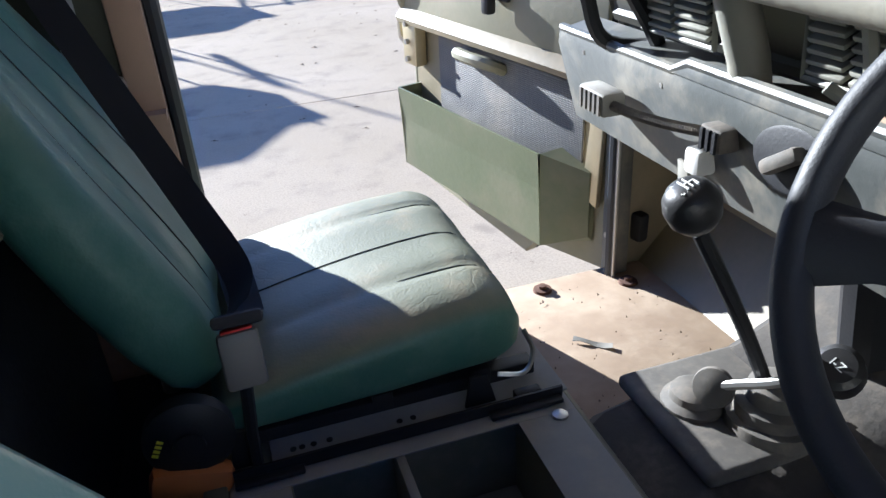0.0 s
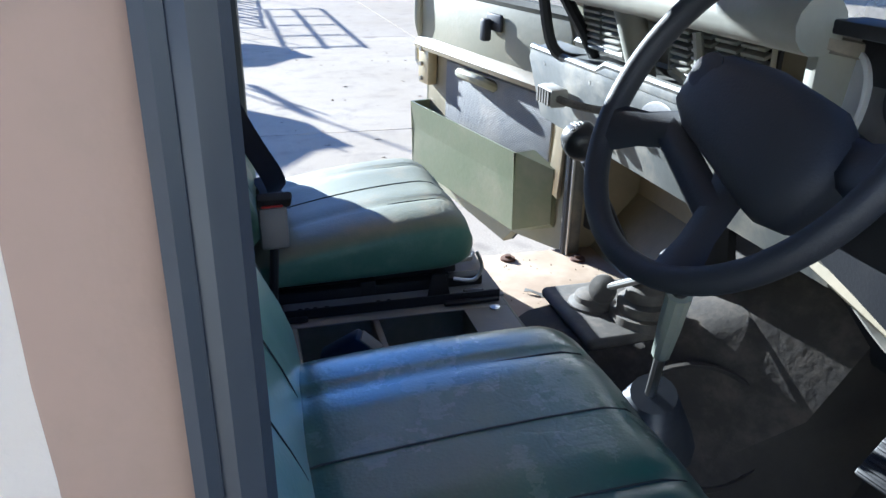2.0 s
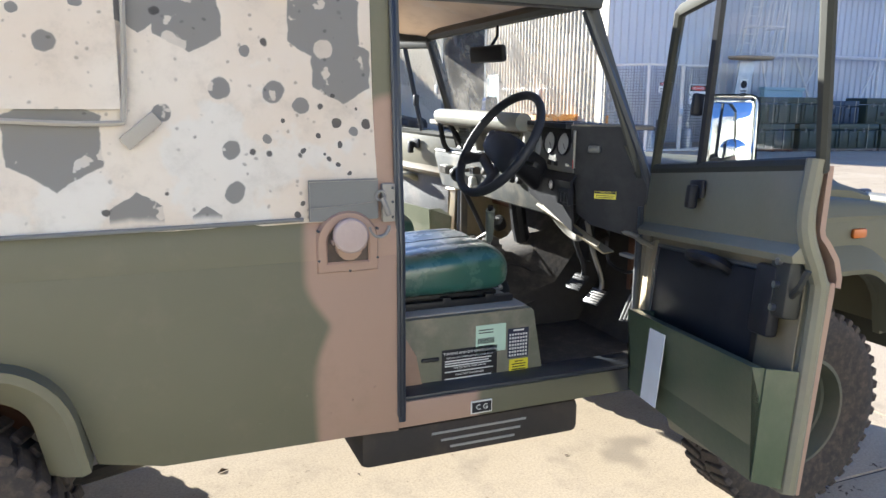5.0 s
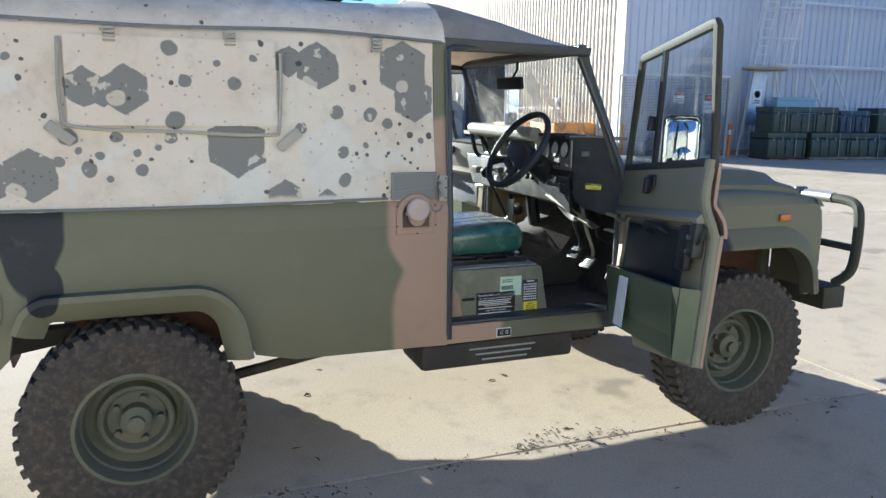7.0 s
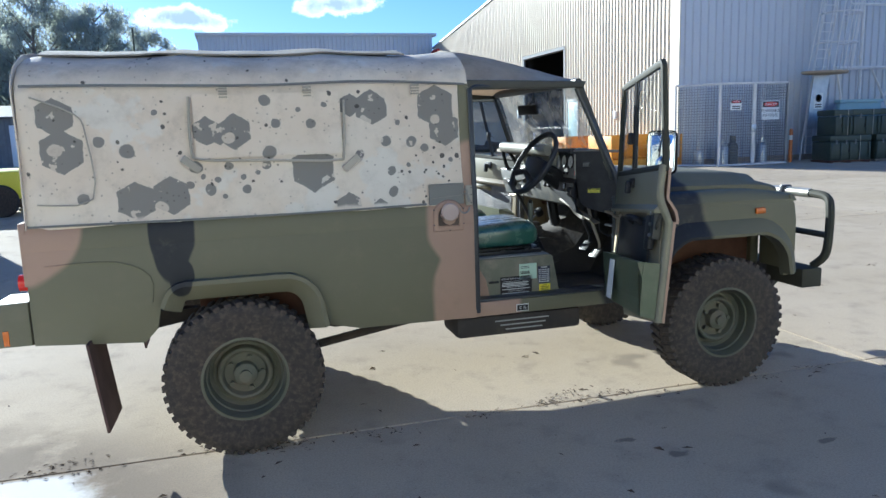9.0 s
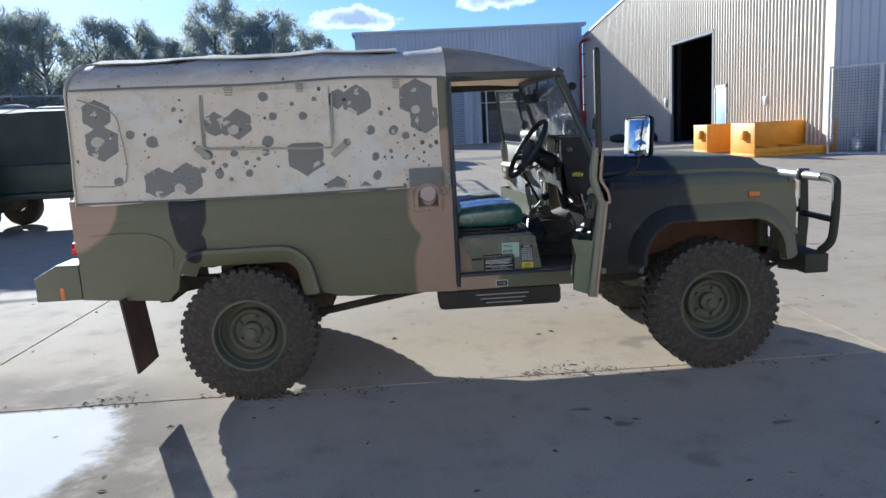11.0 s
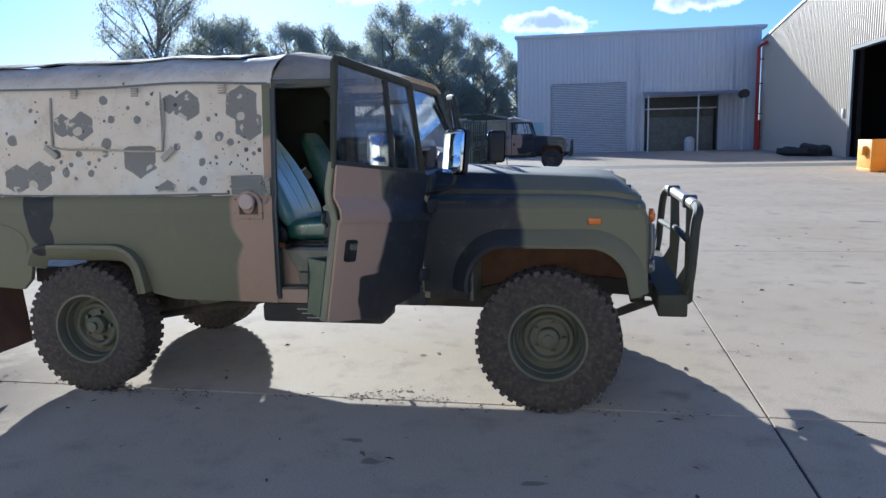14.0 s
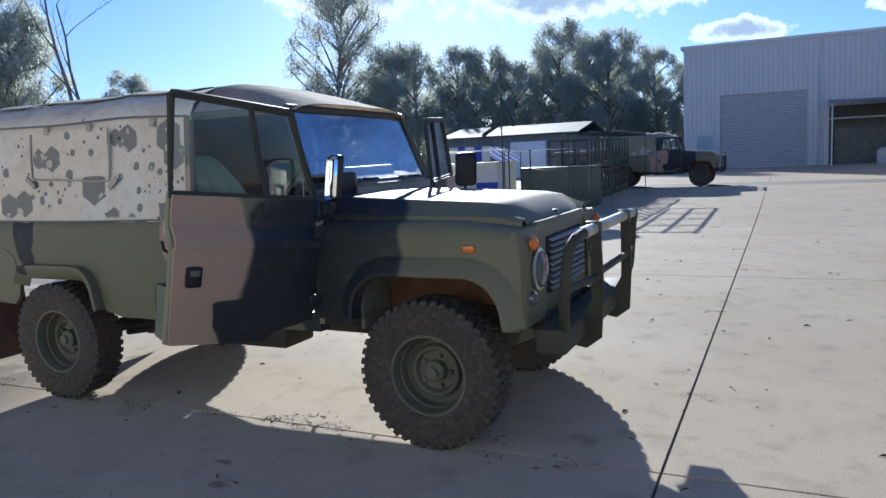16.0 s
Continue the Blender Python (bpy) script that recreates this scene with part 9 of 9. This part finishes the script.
part("body", bx(B(), -5.75, -4.25, 15.3, 16.9, 0.35, 1.42, 0.03), "white", cart)
part("roof_sheet", sheet(B(), [[(-5.9, y, 1.86), (-4.75, y, 1.86), (-4.05, y, 1.42)] for y in (15.0, 16.0, 17.1)], 0.02), "white", cart, smooth=0)
for k in range(4):
    y0 = 15.02 + 0.55 * k
    part("stripe", sheet(B(), [[(-5.88, y0, 1.866), (-5.88, y0 + 0.27, 1.866)], [(-4.75, y0, 1.866), (-4.75, y0 + 0.27, 1.866)], [(-4.06, y0, 1.432), (-4.06, y0 + 0.27, 1.432)]], 0.006), "blue", cart, smooth=0)
for k in range(3):
    part("front_stripe", bx(B(), -5.8 + 0.5 * k, -5.58 + 0.5 * k, 14.985, 14.995, 1.45, 1.86), "blue", cart, smooth=0)
part("front_skirt", bx(B(), -5.9, -4.35, 14.996, 15.01, 1.45, 1.86), "white", cart, smooth=0)
part("blue_panel", bx(B(), -4.9, -4.25, 15.285, 15.299, 0.4, 0.85), "blue", cart, smooth=0)
for x in (-5.5, -4.5):
    part("wheel", lathe(B(), [(0.1, -0.08), (0.28, -0.08), (0.3, 0), (0.28, 0.08), (0.1, 0.08)], pose(x, 15.4, 0.33, 90), 20), "tyre", cart)
part("prop_stand", bx(B(), -5.05, -4.85, 16.5, 16.8, 0.03, 0.36), "black", cart)
cab_ = thing("storage_cabinet", "white steel cabinet standing behind the truck", "cabinet")
part("cabinet_body", bx(B(), -8.7, -7.6, 7.4, 8.2, 0.0, 1.55, 0.02), "white", cab_)
part("cabinet_top", bx(B(), -8.75, -7.55, 7.35, 8.25, 1.55, 1.6, 0.02), "rust", cab_)
for k in range(2):
    part("cabinet_door", bx(B(), -8.66 + k * 0.53, -8.16 + k * 0.53, 7.38, 7.4, 0.08, 1.5, 0.006), "white", cab_)


# tall covered equipment trailer standing in its own shade behind the truck
et = thing("equipment_trailer", "dark canvas-covered equipment trailer with pale roof edges", "trailer")
EX0, EX1, EY0, EY1 = -11.0, -6.35, 8.7, 10.6
part("bed", bx(B(), EX0, EX1, EY0, EY1, 0.62, 0.74, 0.02), "box", et)
part("side_board", bx(B(), EX0, EX1, EY0 - 0.02, EY0 + 0.02, 0.75, 1.25, 0.01), "box", et)
part("side_board", bx(B(), EX0, EX1, EY1 - 0.02, EY1 + 0.02, 0.75, 1.25, 0.01), "box", et)
part("tail_board", bx(B(), EX1 - 0.02, EX1 + 0.02, EY0, EY1, 0.75, 1.25, 0.01), "box", et)
rows = []
for x in np.linspace(EX0 + 0.03, EX1 - 0.03, 13):
    sag = 0.03 * abs(math.sin((x - EX0) * 2.4))
    rows.append([(x, EY0 + 0.03, 1.26), (x, EY0 + 0.04, 1.8), (x, EY0 + 0.12, 2.2 - sag * 0.4), (x, (EY0 + EY1) / 2, 2.34 - sag), (x, EY1 - 0.12, 2.2 - sag * 0.4), (x, EY1 - 0.04, 1.8), (x, EY1 - 0.03, 1.26)])
part("cover", sheet(B(), rows, 0.012), "cover_trailer", et, "dark weathered canvas cover")
for x in (EX0 + 0.1, -9.4, -7.8, EX1 - 0.05):
    part("hoop", tube(B(), [(x, EY0, 1.2), (x, EY0 + 0.02, 1.85), (x, EY0 + 0.12, 2.24), (x, (EY0 + EY1) / 2, 2.38), (x, EY1 - 0.12, 2.24), (x, EY1, 1.2)], 0.02, 6, smooth=3), "galv", et)
for z in (2.30, 2.52):
    part("roof_rail", tube(B(), [(EX0, EY0 + 0.3, z + 0.1), (EX1 + 0.15, EY0 + 0.3, z - 0.06)], 0.018, 6), "galv", et)
for x in (EX0 + 0.2, -8.6, EX1 + 0.1):
    part("rail_post", tube(B(), [(x, EY0 + 0.3, 2.2), (x, EY0 + 0.3, 2.55)], 0.015, 6), "galv", et)
for x in (-9.3, -8.3):
    for y in (EY0 + 0.12, EY1 - 0.12):
        part("wheel", lathe(B(), [(0.1, -0.1), (0.36, -0.1), (0.4, -0.06), (0.4, 0.06), (0.36, 0.1), (0.1, 0.1)], pose(x, y, 0.4, 90), 24, closed=True), "tyre", et)
part("axle_beam", bx(B(), -9.5, -8.1, EY0 + 0.3, EY1 - 0.3, 0.36, 0.62, 0.03), "chassis", et)
for y in (EY0 + 0.3, EY1 - 0.3):
    part("support_leg", tube(B(), [(EX1 - 0.3, y, 0.0), (EX1 - 0.3, y, 0.64)], 0.03, 6), "galv", et)
part("tail_lamp", bx(B(), EX1 + 0.02, EX1 + 0.05, EY0 + 0.1, EY0 + 0.25, 0.64, 0.72, 0.01), "lens_red", et)
mach = thing("yellow_machine", "low yellow plant machine parked behind the truck", "machine")
part("chassis", bx(B(), -7.6, -5.9, 13.2, 15.2, 0.4, 1.0, 0.05), "yellow", mach)
part("counterweight", bx(B(), -7.7, -7.3, 13.4, 15.0, 0.45, 1.25, 0.08), "black", mach)
for x in (-7.2, -6.3):
    for y in (13.2, 15.2):
        part("wheel", lathe(B(), [(0.1, -0.1), (0.33, -0.1), (0.36, 0), (0.33, 0.1), (0.1, 0.1)], pose(x, y, 0.36, 90), 20), "tyre", mach)
# unseen plain shed added behind the path to close the yard and bounce sun
back = tagged(part("wall_south", ribbed(B(), (-34, -15.5), (30, -15.5), 0, lambda s: 7.2, (0, 1), pitch=0.3), "clad_sage", smooth=0), "unseen pale sage ribbed wall added to bounce sun into the yard", "wall", kind="structure")
part("backing", bx(B(), -34, 30, -22, -15.55, 0, 7.15), "clad_sage", back, smooth=0)
part("roof_edge", bx(B(), -34.2, 30.2, -22.2, -15.3, 7.2, 7.4), "roofing", back, smooth=0)

# ---- litter ----
rng = random.Random(9)
nv, faces = [], []


def leaf(x, y, s):
    a, tilt = rng.uniform(0, 6.28), rng.uniform(-0.25, 0.5)
    z = gz(x, y) + 0.002
    d, w = Vector((math.cos(a), math.sin(a), 0)), Vector((-math.sin(a), math.cos(a), 0))
    i = len(nv)
    for p in (d * s, w * s * 0.32 + Vector((0, 0, s * abs(tilt))), -d * s, -w * s * 0.32 + Vector((0, 0, s * 0.12))):
        nv.append((x + p.x, y + p.y, z + p.z))
    faces.append((i, i + 1, i + 2, i + 3))


for k in range(1000):
    x, y = rng.uniform(-5, 14), rng.uniform(-6, 16)
    leaf(x, y, rng.uniform(0.012, 0.035))
for k in range(46):
    cx, cy = (rng.uniform(-2.6, 2.4), -0.75 + rng.gauss(0, 0.06)) if k % 2 else ((2.55 + rng.gauss(0, 0.05), rng.uniform(-3, 9)) if k % 4 else (rng.uniform(2.5, 9), rng.uniform(-3, 8)))
    for j in range(rng.randint(8, 26)):
        leaf(cx + rng.gauss(0, 0.07), cy + rng.gauss(0, 0.035), rng.uniform(0.006, 0.02))
me = bpy.data.meshes.new("leaf_litter")
me.from_pydata(nv, [], faces)
me.materials.append(M["litter"])
tagged(new("leaf_litter", me), "scattered dry leaves and dirt on the concrete", "leaves", kind="stuff")
dl_ = thing("dry_leaf", "curled dry leaf lying on the cab floor", "leaf")
bm = B()
sheet(bm, [[(0.50 + 0.012 * k, 0.53 - 0.011 * k, 0.7095 + 0.004 * math.sin(k * 1.4)), (0.507 + 0.012 * k, 0.538 - 0.010 * k, 0.712 + 0.003 * math.cos(k))] for k in range(6)], 0.001)
part("blade", bm, "pale_plastic", dl_)
nv, faces = [], []
for k in range(60):
    x, y, s = rng.uniform(0.36, 0.76), rng.uniform(0.28, 0.74), rng.uniform(0.002, 0.006)
    i = len(nv)
    nv += [(x, y, 0.7085), (x + s, y + s * 0.4, 0.7085), (x + s * 0.5, y + s, 0.7085 + s * 0.5)]
    faces.append((i, i + 1, i + 2))
me = bpy.data.meshes.new("floor_crumbs")
me.from_pydata(nv, [], faces)
me.materials.append(M["litter"])
tagged(new("floor_crumbs", me), "crumbs of dirt on the passenger floor", "dirt", kind="stuff")
